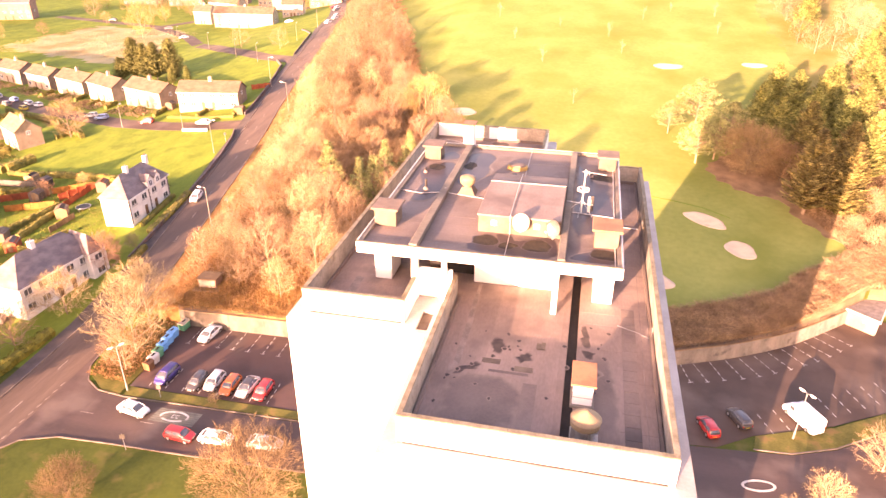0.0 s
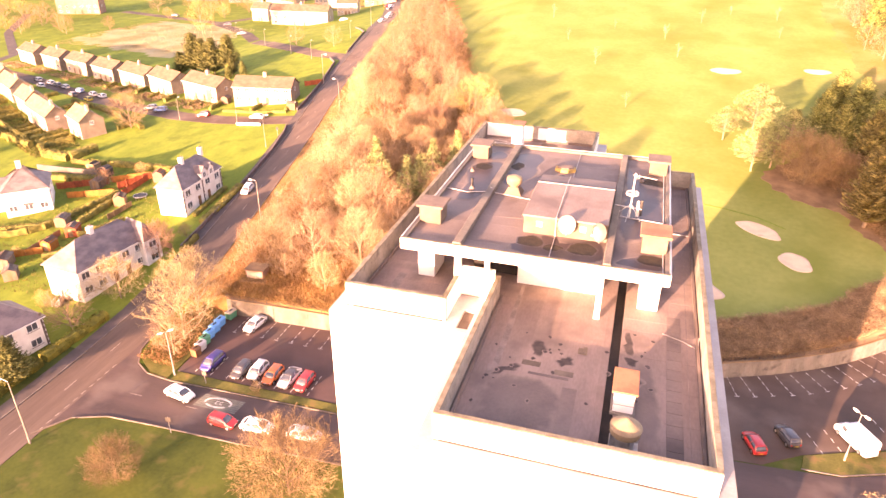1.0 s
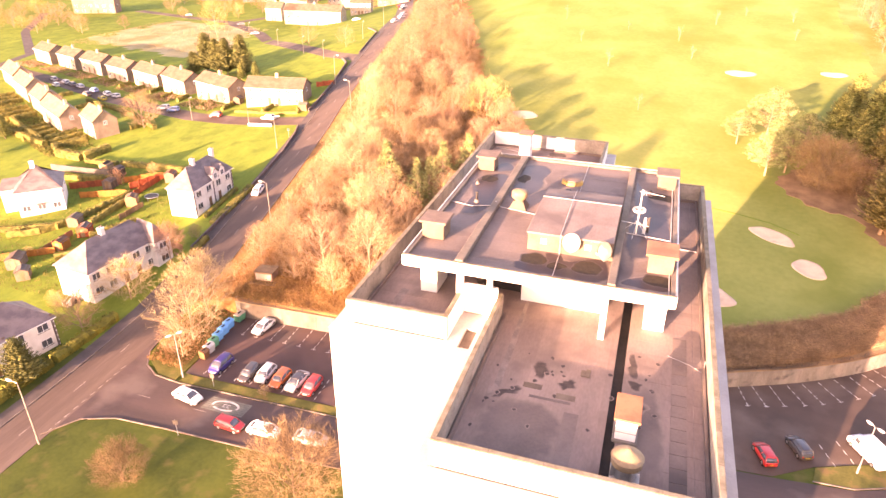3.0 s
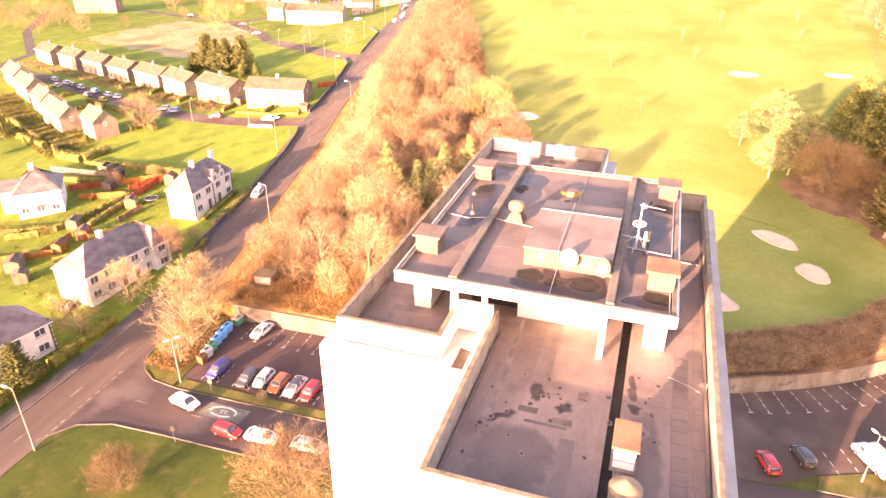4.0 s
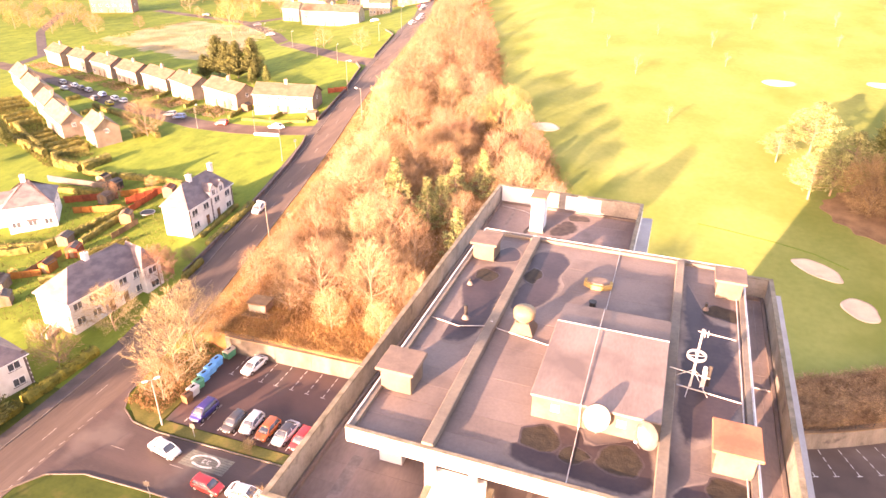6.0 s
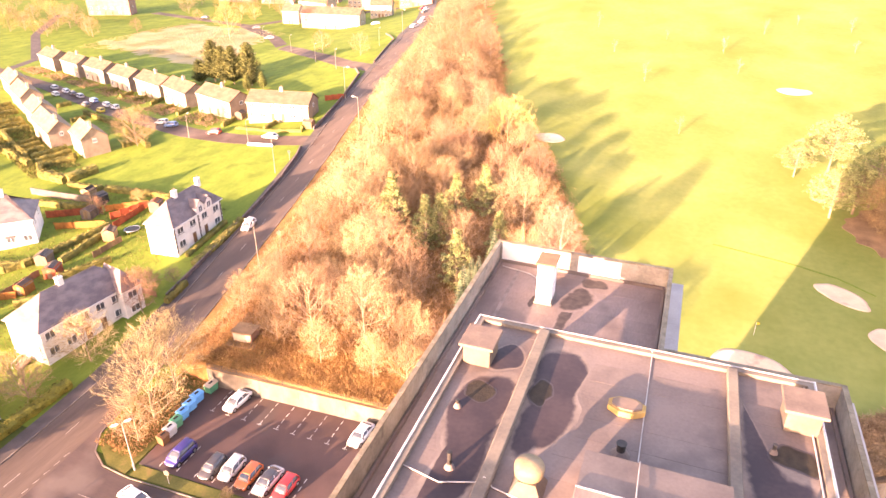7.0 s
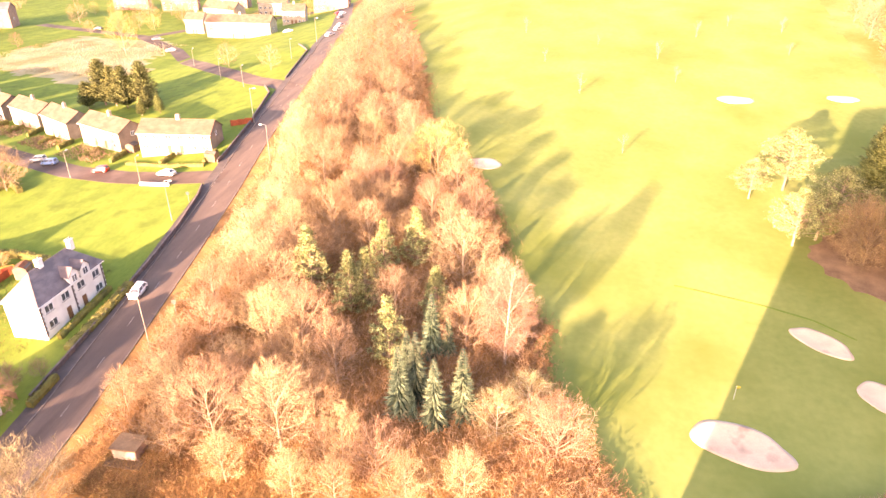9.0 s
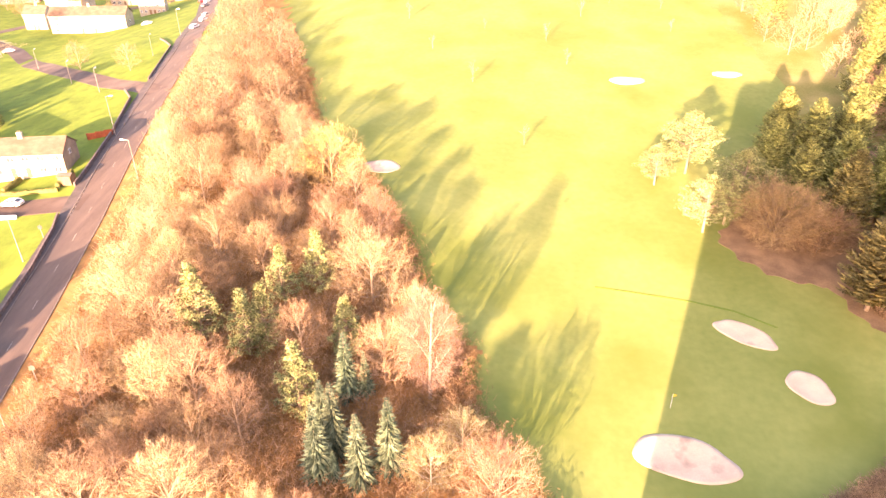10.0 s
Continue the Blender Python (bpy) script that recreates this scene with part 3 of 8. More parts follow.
def stripe(x0, y0, x1, y1, w=0.1, lift=0.075, name="bay_line", label="white painted parking bay line"):
    paint = PAINT if name == "bay_line" else WORNPAINT
    d = Vector((x1 - x0, y1 - y0, 0))
    s = Vector((d.y, -d.x, 0)).normalized() * w / 2
    a, b = Vector((x0, y0, 0)), Vector((x1, y1, 0))
    n = max(int(d.length / 2), 1)
    bm = bmesh.new()
    rows = []
    for i in range(n + 1):
        p = a.lerp(b, i / n)
        rows.append([bm.verts.new((q.x, q.y, ground_z(q.x, q.y) + lift)) for q in (p - s, p + s)])
    for r, t in zip(rows, rows[1:]):
        bm.faces.new((r[0], r[1], t[1], t[0]))
    bmesh.ops.recalc_face_normals(bm, faces=bm.faces[:])
    bmesh.ops.solidify(bm, geom=bm.faces[:], thickness=0.004)
    return tagged(part(name, bm, paint), label, "road marking", "painted markings", "structure")


for k in range(9):
    x = -52.6 + 2.5 * k
    for j in range(4):
        stripe(x, 47.6 + j * 1.25, x, 47.6 + j * 1.25 + 0.75)
    stripe(x - 0.35, 47.6, x + 0.35, 47.6)
for k in range(8):
    x = -52.3 + 2.55 * k
    for j in range(4):
        stripe(x, 37.2 + j * 1.25, x, 37.2 + j * 1.25 + 0.7)
# bays fan out along the curved wall
FAN = [(22.3, 54.9), (24.7, 55.5), (27.1, 56.4), (29.8, 57.4), (32.2, 58.5), (34.6, 59.8), (37.1, 61.3), (39.3, 62.8), (41.5, 64.3), (43.6, 66.0), (45.6, 67.8), (47.6, 69.7)]
for (x, y), (nx, ny) in zip(FAN, FAN[1:] + [(49.5, 71.7)]):
    d = Vector((nx - x, ny - y, 0)).normalized()
    s = Vector((-d.y, d.x, 0))
    for j in range(4):
        p = Vector((x, y, 0)) + s * j * 1.2
        q = p + s * 0.75
        stripe(p.x, p.y, q.x, q.y)
    stripe(x - d.x * 0.35, y - d.y * 0.35, x + d.x * 0.35, y + d.y * 0.35)
for k in range(9):
    x, y = 30.3 + 2.2 * k, 49.8 + 1.35 * k
    for j in range(3):
        stripe(x + 0.35 * j * 1.5, y - 1.1 * j * 1.3, x + 0.35 * (j * 1.5 + 0.8), y - 1.1 * (j * 1.3 + 0.7))
# centre line of the road
for i, y in enumerate(np.arange(10, 230, 9.0)):
    stripe(road_mid(y) + 0.1, y, road_mid(y + 2.2) + 0.1, y + 2.2, 0.10, 0.075, "centre_line", "worn white dash of the road's centre line")
for i, y in enumerate(np.arange(20.5, 35, 1.5)):
    stripe(-63.9, y, -63.8, y + 0.8, 0.12, 0.075, "give_way_line", "worn white dash across a road mouth")
for y in np.arange(126, 137, 1.6):
    stripe(road_mid(y) - 3.2, y, road_mid(y + 0.8) - 3.2, y + 0.8, 0.12, 0.09, "give_way_line", "worn white dash across a road mouth")
for x in np.arange(-58, -12, 9.0):
    stripe(x, 30.4, x + 2.0, 30.4, 0.1, 0.075, "centre_line", "faint white dash of the access road")


def ring(name, cx, cy, rx, ry, w, turn, label, gaps=()):
    bm = bmesh.new()
    n = 48
    c, s = math.cos(radians(turn)), math.sin(radians(turn))
    rows = []
    for i in range(n + 1):
        u = 2 * math.pi * i / n
        row = []
        for k in (0, 1):
            px, py = (rx - w * k) * math.cos(u), (ry - w * k) * math.sin(u)
            row.append(bm.verts.new((cx + px * c - py * s, cy + px * s + py * c, ground_z(cx, cy) + 0.085)))
        rows.append(row)
    for i in range(n):
        if not any(a <= i / n < b for a, b in gaps):
            bm.faces.new((rows[i][0], rows[i + 1][0], rows[i + 1][1], rows[i][1]))
    return part(name, bm, PAINT)


def speed_roundel():
    root = thing("road_roundel", "worn white speed roundel painted on a green-grey panel", "road marking", kind="structure")
    bm = bmesh.new()
    for k in range(7):
        y = 30.95 + k * 0.37
        box(bm, -48.3 + 0.06 * k, -41.9 + 0.02 * k, y, y + 0.3, -0.545, -0.535)
    part("panel", bm, surface("faded_green_coating", (0.21, 0.20, 0.15), (0.10, 0.095, 0.08), scale=0.9, fine=5, contrast=1.4), root)
    r = ring("ring", -45.2, 32.25, 2.05, 1.0, 0.3, 2, "", ((0.53, 0.6), (0.87, 0.93)))
    r.parent = root
    for x in (-45.55, -44.95):
        part("glyph_bar", boxes((x, x + 0.42, 31.95, 32.05, -0.515, -0.508), (x, x + 0.42, 32.45, 32.55, -0.515, -0.508), (x, x + 0.12, 32.05, 32.45, -0.515, -0.508)), PAINT, root)


speed_roundel()
tagged(ring("road_ring", 28.0, 36.7, 2.0, 0.95, 0.32, 10, ""), "worn white ring painted on asphalt", "road marking", kind="structure")


def bunker(bx, by, rx, ry, turn):
    c, s = math.cos(radians(turn)), math.sin(radians(turn))
    bm = bmesh.new()
    n, rings = 40, 8
    mid = bm.verts.new((bx, by, ground_z(bx, by) + 0.05))
    last = None
    for j in range(1, rings + 1):
        row = []
        for i in range(n):
            u = 2 * math.pi * i / n
            wob = 1 + 0.05 * math.sin(3 * u + bx) + 0.03 * math.sin(5 * u + by)
            px, py = rx * j / rings * math.cos(u) * wob, ry * j / rings * math.sin(u) * wob
            x, y = bx + px * c - py * s, by + px * s + py * c
            row.append(bm.verts.new((x, y, ground_z(x, y) + 0.05 + 0.03 * (j < rings))))
        for i in range(n):
            k = (i + 1) % n
            if last:
                bm.faces.new((last[i], row[i], row[k], last[k]))
            else:
                bm.faces.new((mid, row[i], row[k]))
        last = row
    lip = [bm.verts.new((v.co.x, v.co.y, v.co.z - 0.25)) for v in last]
    for i in range(n):
        k = (i + 1) % n
        bm.faces.new((last[i], lip[i], lip[k], last[k]))
    tagged(part("bunker", bm, SAND, smooth=True), "oval golf bunker of pinkish raked sand", "bunker", "golf bunkers", "structure")


for b in BUNKERS:
    bunker(*b)

bank = [(x + 0.5 * math.sin(y * 1.7), y + 0.4 * math.sin(x * 1.9)) for x, y in curve([(60, 84), (52, 92), (47.5, 97.5), (44.9, 101.8), (43.5, 106.9), (38.8, 108.4), (34.4, 111.4), (31.6, 115.4), (30.6, 119.0), (33.0, 123.0), (37.0, 127), (40.5, 133), (43.5, 141), (47, 150)])]
patch("bare_earth", bank[::-1] + [(130, 84), (130, 150)], SOIL, 0.07, "brown leaf-strewn earth below the conifers", "ground", 1.5)


ribbon("drain_line", [(9.0, 106.2), (14, 105.3), (22.6, 103.5), (28.1, 101.7), (33, 98.6)], 0.30, GRASS, 0.05, "narrow dark grassy drain across the green", "drain", 0.06)


# ---------------------------------------------------------------- retaining walls
def retaining_wall(line, top, label, concrete=CONCRETE):
    root = thing("retaining_wall", label, "wall", kind="structure")
    for (x0, y0), (x1, y1) in zip(line, line[1:]):
        d = Vector((x1 - x0, y1 - y0, 0))
        n = max(int(round(d.length / 6)), 1)
        for k in range(n):
            a = Vector((x0, y0, 0)) + d * (k / n)
            b = Vector((x0, y0, 0)) + d * ((k + 1) / n)
            u = (b - a).normalized()
            s = Vector((-u.y, u.x, 0))
            bm = bmesh.new()
            quad = [a + u * 0.012 - s * 0.30, b - u * 0.012 - s * 0.30, b - u * 0.012 + s * 0.04, a + u * 0.012 + s * 0.04]
            lo = [bm.verts.new((q.x, q.y, -0.9)) for q in quad]
            hi = [bm.verts.new((q.x + (s.x * 0.06 if i < 2 else 0), q.y + (s.y * 0.06 if i < 2 else 0), top)) for i, q in enumerate(quad)]
            bm.faces.new(lo[::-1])
            bm.faces.new(hi)
            for i in range(4):
                j = (i + 1) % 4
                bm.faces.new((lo[i], lo[j], hi[j], hi[i]))
            part("wall_panel", bm, concrete, root)
            bm = bmesh.new()
            cap = [a - s * 0.33, b - s * 0.33, b + s * 0.1, a + s * 0.1]
            lo = [bm.verts.new((q.x, q.y, top)) for q in cap]
            hi = [bm.verts.new((q.x, q.y, top + 0.09)) for q in cap]
            bm.faces.new(lo[::-1])
            bm.faces.new(hi)
            for i in range(4):
                j = (i + 1) % 4
                bm.faces.new((lo[i], lo[j], hi[j], hi[i]))
            part("coping", bm, SOIL, root, "brown weathered coping")


def rail_fence(line, base, height, gap=2.4):
    root = thing("fence", "dark metal post and rail fence on top of the retaining wall", "fence")
    for (x0, y0), (x1, y1) in zip(line, line[1:]):
        d = Vector((x1 - x0, y1 - y0, 0))
        n = max(int(round(d.length / gap)), 1)
        for k in range(n):
            p = Vector((x0, y0, 0)) + d * (k / n)
            part("post", tube(bmesh.new(), [(p.x, p.y, base), (p.x, p.y, base + height)], 0.035, 5), DARKMETAL, root)
        for h in (0.25, 0.6, 0.98):
            part("rail", tube(bmesh.new(), [(x0, y0, base + height * h), (x1, y1, base + height * h)], 0.022, 5), DARKMETAL, root)


# sunlit wall gets the darkened concrete; the curved wall in shade keeps CONCRETE
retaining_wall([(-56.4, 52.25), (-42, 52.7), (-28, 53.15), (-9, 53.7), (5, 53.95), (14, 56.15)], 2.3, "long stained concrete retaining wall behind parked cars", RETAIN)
retaining_wall([p for p in WALL_LINE if p[0] > 13.9], 2.05, "curved stained concrete retaining wall below the golf course")
rail_fence([(-56.4, 52.25), (-42, 52.7), (-28, 53.15), (-9, 53.7), (5, 53.95)], 2.39, 0.75)
rail_fence([p for p in WALL_LINE if p[0] > 13.9], 2.14, 0.6)

# ---------------------------------------------------------------- tower block
DECK, TOP = 42.75, 43.91
ROOF = [(-8.0, -2.1), (-3.2, -2.1), (-3.2, 0.35), (-1.5, 0.35), (-1.5, -9.3), (7.8, -9.3), (7.8, 17.8), (1.1, 17.8), (1.1, 25.0), (-8.0, 25.0)]
BODY = [(-8.6, -2.75), (-2.1, -2.75), (-2.1, -9.95), (8.45, -9.95), (8.45, 18.45), (1.75, 18.45), (1.75, 25.7), (-8.6, 25.7)]


def tower():
    root = thing("tower_block", "tall white-rendered tower block with a flat felt roof", "apartment building", kind="structure")
    # facades by storeys, each a rendered band with a shallow joint
    storeys = 15
    h = (42.55 + 0.6) / storeys
    for k in range(storeys):
        part("storey", prism(BODY, -0.6 + k * h, -0.6 + (k + 1) * h - 0.04), RENDER, root)
        if k < storeys - 1:
            inner = [(x + (0.03 if x < 0 else -0.03), y + (0.03 if y < 3 else -0.03)) for x, y in BODY]
            part("joint", prism(inner, -0.6 + (k + 1) * h - 0.04, -0.6 + (k + 1) * h), PARAPET, root)
    # ledge that runs round the foot of the parapet, open over the light well
    well = (-2.62, -2.14, -2.45, -0.9)
    bm = boxes((-8.6, -3.2, -2.75, -2.1, 42.55, 42.70), (-8.6, -8.0, -2.1, 25.0, 42.55, 42.70), (-8.6, 1.75, 25.0, 25.7, 42.55, 42.70),
               (1.1, 1.75, 18.45, 25.0, 42.55, 42.70), (1.1, 8.45, 17.8, 18.45, 42.55, 42.70), (7.8, 8.45, -9.95, 17.8, 42.55, 42.70),
               (-2.1, 7.8, -9.95, -9.3, 42.55, 42.70), (-2.1, -1.5, -9.3, 0.35, 42.55, 42.70),
               (-3.2, well[0], -2.75, 0.35, 42.55, 42.70), (well[0], -2.1, -2.75, well[2], 42.55, 42.70), (well[0], -2.1, well[3], 0.35, 42.55, 42.70))
    part("ledge", bm, LEDGE, root, "weathered pale ledge, coloured darker for shade, below the parapet")
    # brown floor plate stands in for the shade inside the well
    part("light_well", boxes((well[0], well[1], well[2], well[3], 42.552, 42.56)), BRICKBOX, root, "brown plate for the shaded opening in the ledge")
    # the felt deck, in its three bays
    part("roof_deck", prism([(-8.0, -2.1), (-3.2, -2.1), (-3.2, 0.35), (-1.5, 0.35), (-1.5, -9.3), (4.02, -9.3), (4.02, 17.8), (1.1, 17.8), (1.1, 25.0), (-8.0, 25.0)], 42.55, DECK - 0.01), FELT_LIGHT, root, "purplish-grey felt roof deck")
    part("roof_deck", prism([(4.42, -9.3), (7.8, -9.3), (7.8, 17.8), (4.42, 17.8)], 42.55, DECK - 0.01), FELT_LIGHT, root, "purplish-grey felt roof deck")
    lay = random.Random(31)
    for x0, x1, y0, y1, along_y in ((-1.14, 4.02, -8.96, 2.2, True), (4.42, 7.44, -8.96, 17.46, False), (-7.64, -3.44, -1.76, 0.0, False), (-7.64, -3.2, 0.0, 24.66, False), (-3.2, 0.76, 12.5, 24.66, False), (0.76, 4.02, 12.5, 17.46, False)):
        v, end = (x0, x1) if along_y else (y0, y1)
        while v < end - 0.05:
            d = min(lay.uniform(0.90, 1.04), end - v)
            top = lay.choice((DECK - 0.004, DECK - 0.002, DECK))
            spec = (v + 0.004, v + d - 0.004, y0, y1) if along_y else (x0, x1, v + 0.004, v + d - 0.004)
            part("felt_strip", boxes((*spec, DECK - 0.01, top)), FELT_LIGHT, root)
            v += d
    part("gutter", boxes((4.02, 4.42, -9.3, 17.8, 42.551, 42.60)), DARK, root, "dark sunk gutter channel")
    # parapet, wall by wall, with a rough coping
    t = 0.18
    walls = [(-8.0, -8.0 + t, -2.1, 25.0), (-8.0 + t, -3.2, -2.1, -2.1 + t), (-3.2 - t, -3.2, -2.1 + t, 0.3), (-1.5, -1.5 + t, -9.3, 0.6), (-1.5 + t, 7.8, -9.3, -9.3 + t),
             (7.8 - t, 7.8, -9.3 + t, 17.8), (1.1, 7.8 - t, 17.8 - t, 17.8), (1.1 - t, 1.1, 17.8 - t, 25.0 - t), (-8.0 + t, 1.1, 25.0 - t, 25.0)]
    for x0, x1, y0, y1 in walls:
        wall = part("parapet", boxes((x0, x1, y0, y1, 42.70, TOP - 0.06)), PARAPET, root, "streaked grey parapet wall")
        # the outer face is painted white
        if x1 - x0 > y1 - y0:
            out = (x0, x1, y0 - 0.012, y0 - 0.002) if y0 < 5 else (x0, x1, y1 + 0.002, y1 + 0.012)
        else:
            left = x0 < -2.5 or (-2 < x0 < 0)
            if x0 == -3.2 - t:
                left = False
            out = (x0 - 0.012, x0 - 0.002, y0, y1) if left else (x1 + 0.002, x1 + 0.012, y0, y1)
        part("outer_render", boxes((*out, 42.705, TOP - 0.07)), RENDER, wall, "white outer render")
        if y0 > 20 and x1 - x0 > 3:
            for a, b in ((x0 + 0.1, -5.3), (-3.6, -1.4)):
                part("inner_render", boxes((a, b, y0 - 0.012, y0 - 0.002, 42.80, TOP - 0.1)), RENDER, wall, "white painted inner panel")
        n = max(int(max(x1 - x0, y1 - y0) / 1.6), 1)
        for k in range(n):
            if x1 - x0 > y1 - y0:
                a, b = x0 + (x1 - x0) * k / n, x0 + (x1 - x0) * (k + 1) / n
                spec = (a + 0.006, b - 0.006, y0 - 0.012, y1 + 0.012, TOP - 0.06, TOP)
            else:
                a, b = y0 + (y1 - y0) * k / n, y0 + (y1 - y0) * (k + 1) / n
                spec = (x0 - 0.012, x1 + 0.012, a + 0.006, b - 0.006, TOP - 0.06, TOP)
            part("coping", boxes(spec, bevel=0.012), COPING, wall)
    # dark strips paint the parapet's foot joint together with its shadow line
    for s in ((-7.7, -3.3, -2.125, -2.113), (-1.3, 7.6, -9.325, -9.313)):
        part("joint", boxes((*s, 42.702, 42.775)), DARKMETAL, root, "dark strip for joint and shadow line below the parapet")
    # a felt upstand runs along the foot of every parapet
    bm = bmesh.new()
    for s in ((-7.76, -7.64, -1.86, 24.76), (-7.64, -3.44, -1.86, -1.76), (-1.26, -1.14, -9.06, 0.6), (-1.14, 7.56, -9.06, -8.96), (7.44, 7.56, -8.96, 17.56), (1.1, 7.44, 17.46, 17.56), (0.76, 0.86, 17.8, 24.76), (-7.64, 0.76, 24.66, 24.76)):
        box(bm, *s, DECK, DECK + 0.15)
    part("felt_upstand", bm, FELT, root)
    # upper roof slab on columns
    slab = part("upper_roof", boxes((-6.0, 6.0, 0.0, 15.2, 44.98, 45.32)), FELT, root, "dark felt upper roof with puddles")
    part("fascia", boxes((-6.02, 6.02, -0.07, 0.0, 44.95, 45.50)), RENDER, slab, "thick white front fascia")
    for s in ((-6.07, -6.0, 0.0, 15.2, 44.95, 45.48), (6.0, 6.07, 0.0, 15.2, 44.95, 45.48), (-6.07, 6.07, 15.2, 15.27, 44.95, 45.48)):
        part("fascia", boxes(s), RENDER, slab, "white side fascia")
    for s in ((-6.03, -5.98, 0.0, 15.2, 45.48, 45.51), (5.98, 6.03, 0.0, 15.2, 45.48, 45.51), (-5.98, 5.98, 15.19, 15.24, 45.48, 45.51)):
        part("edge_trim", boxes(s, bevel=0.01), LEAD, slab, "pale metal edge trim")
    part("edge_trim", boxes((-6.04, 6.04, -0.09, 0.06, 45.50, 45.53), bevel=0.008), COPING, slab, "weathered front edge trim")
    for s in ((-5.995, -5.80, 0.06, 15.195, 45.33, 45.475), (5.80, 5.995, 0.06, 15.195, 45.33, 45.475), (-5.80, 5.80, 14.96, 15.195, 45.33, 45.475)):
        part("felt_upstand", boxes(s), RIB, slab)
    part("roof_rib", boxes((-3.55, -3.15, 0.06, 14.96, 45.33, 45.60), bevel=0.03), RIB, slab, "long raised felted rib")
    part("roof_rib", boxes((3.2, 3.55, 0.06, 14.96, 45.33, 45.60), bevel=0.03), RIB, slab, "long raised felted rib")
    # strips of felt, each lapping the next
    lay = random.Random(12)
    for x0, x1 in ((-5.80, -3.55), (-3.15, 3.20), (3.55, 5.80)):
        y = 0.06
        while y < 14.9:
            d = min(lay.uniform(0.92, 1.02), 14.96 - y)
            part("felt_strip", boxes((x0, x1, y + 0.004, y + d - 0.004, 45.32, lay.choice((45.326, 45.328, 45.33)))), FELT, slab)
            y += d
    # core below the upper roof
    part("core_wall", boxes((-0.8, 3.0, 2.2, 12.5, DECK, 44.98)), RENDER, root, "white rendered lift core wall")
    # shade below the slab is put into this wall's colour
    part("core_wall", boxes((-3.2, -0.8, 2.9, 12.5, DECK, 44.98)), DARK, root, "stair enclosure wall coloured near-black for shade")
    part("stair_panel", boxes((-3.15, -1.55, 0.36, 0.5, 42.70, 44.25)), RENDER, root, "white rendered panel below the roof slab")
    for s in ((-3.44, -3.14, 0.05, 0.35), (-2.0, -1.78, 0.05, 0.35), (3.1, 3.36, 0.05, 0.32)):
        part("column", boxes((*s, 42.70, 44.98), bevel=0.02), RENDER, root, "slim white concrete column")
    for s in ((-5.7, -4.85, 1.5, 3.2), (4.95, 5.85, 1.5, 3.2), (-5.7, -4.85, 11.9, 13.2), (4.95, 5.85, 11.9, 13.2)):
        part("shaft", boxes((*s, DECK, 44.98), bevel=0.02), RENDER, root, "white rendered vent shaft")
    return root


tower()


def shrunk(outline, k):
    """The outline drawn in towards its middle."""
    cx, cy = sum(p[0] for p in outline) / len(outline), sum(p[1] for p in outline) / len(outline)
    return [(cx + (x - cx) * k, cy + (y - cy) * k) for x, y in outline]


def lumpy(name, outline, z, material, label, category, rough_edge=0.12, thick=0.006, kind="structure", soft=0.30):
    """A thin irregular film (puddle, moss, stain, painted reflection) lying on a flat surface, thinning towards its
    rim.
    """
    pts = []
    n = len(outline)
    for i in range(n):
        p0, p1, p2, p3 = (Vector(outline[(i + k) % n]) for k in (-1, 0, 1, 2))
        for k in range(6):
            t = k / 6
            q = 0.5 * (2 * p1 + (p2 - p0) * t + (2 * p0 - 5 * p1 + 4 * p2 - p3) * t * t + (3 * p1 - p0 - 3 * p2 + p3) * t ** 3)
            w = rough_edge * noise.noise((q.x * 2.3, q.y * 2.3, z))
            pts.append((q.x + w, q.y - w))
    # the outline as seen from its middle, so that it never folds
    cx, cy = sum(p[0] for p in pts) / len(pts), sum(p[1] for p in pts) / len(pts)
    m, ring = 56, []
    for k in range(m):
        u = 2 * math.pi * k / m
        dx, dy, far = math.cos(u), math.sin(u), 0.02
        for (ax, ay), (bx, by) in zip(pts, pts[1:] + pts[:1]):
            ex, ey = bx - ax, by - ay
            den = dx * ey - dy * ex
            if abs(den) > 1e-9:
                t = ((ax - cx) * ey - (ay - cy) * ex) / den
                v = ((ax - cx) * dy - (ay - cy) * dx) / den
                if t > 0 and -1e-6 <= v <= 1.000001:
                    far = max(far, t)
        ring.append((dx, dy, far))
    wide = max(r for _, _, r in ring)
    outer = [(cx + dx * r * 1.05, cy + dy * r * 1.05) for dx, dy, r in ring]
    inner = [(cx + dx * max(r - soft * wide, r * 0.35), cy + dy * max(r - soft * wide, r * 0.35)) for dx, dy, r in ring]
    bm = bmesh.new()
    vs = [bm.verts.new((x, y, z + thick)) for x, y in outer + inner]
    for i in range(m):
        j = (i + 1) % m
        bm.faces.new((vs[i], vs[j], vs[m + j], vs[m + i]))
    bm.faces.new(vs[m:])
    bmesh.ops.recalc_face_normals(bm, faces=bm.faces[:])
    if sum(f.normal.z for f in bm.faces) < 0:
        bmesh.ops.reverse_faces(bm, faces=bm.faces[:])
    bmesh.ops.triangulate(bm, faces=bm.faces[:])
    ob = part(name, bm, material)
    cover = ob.data.attributes.new("cover", "FLOAT", "POINT")
    cover.data.foreach_set("value", [0.0] * m + [1.0] * m)
    return tagged(ob, label, category, kind=kind)


UP = 45.33


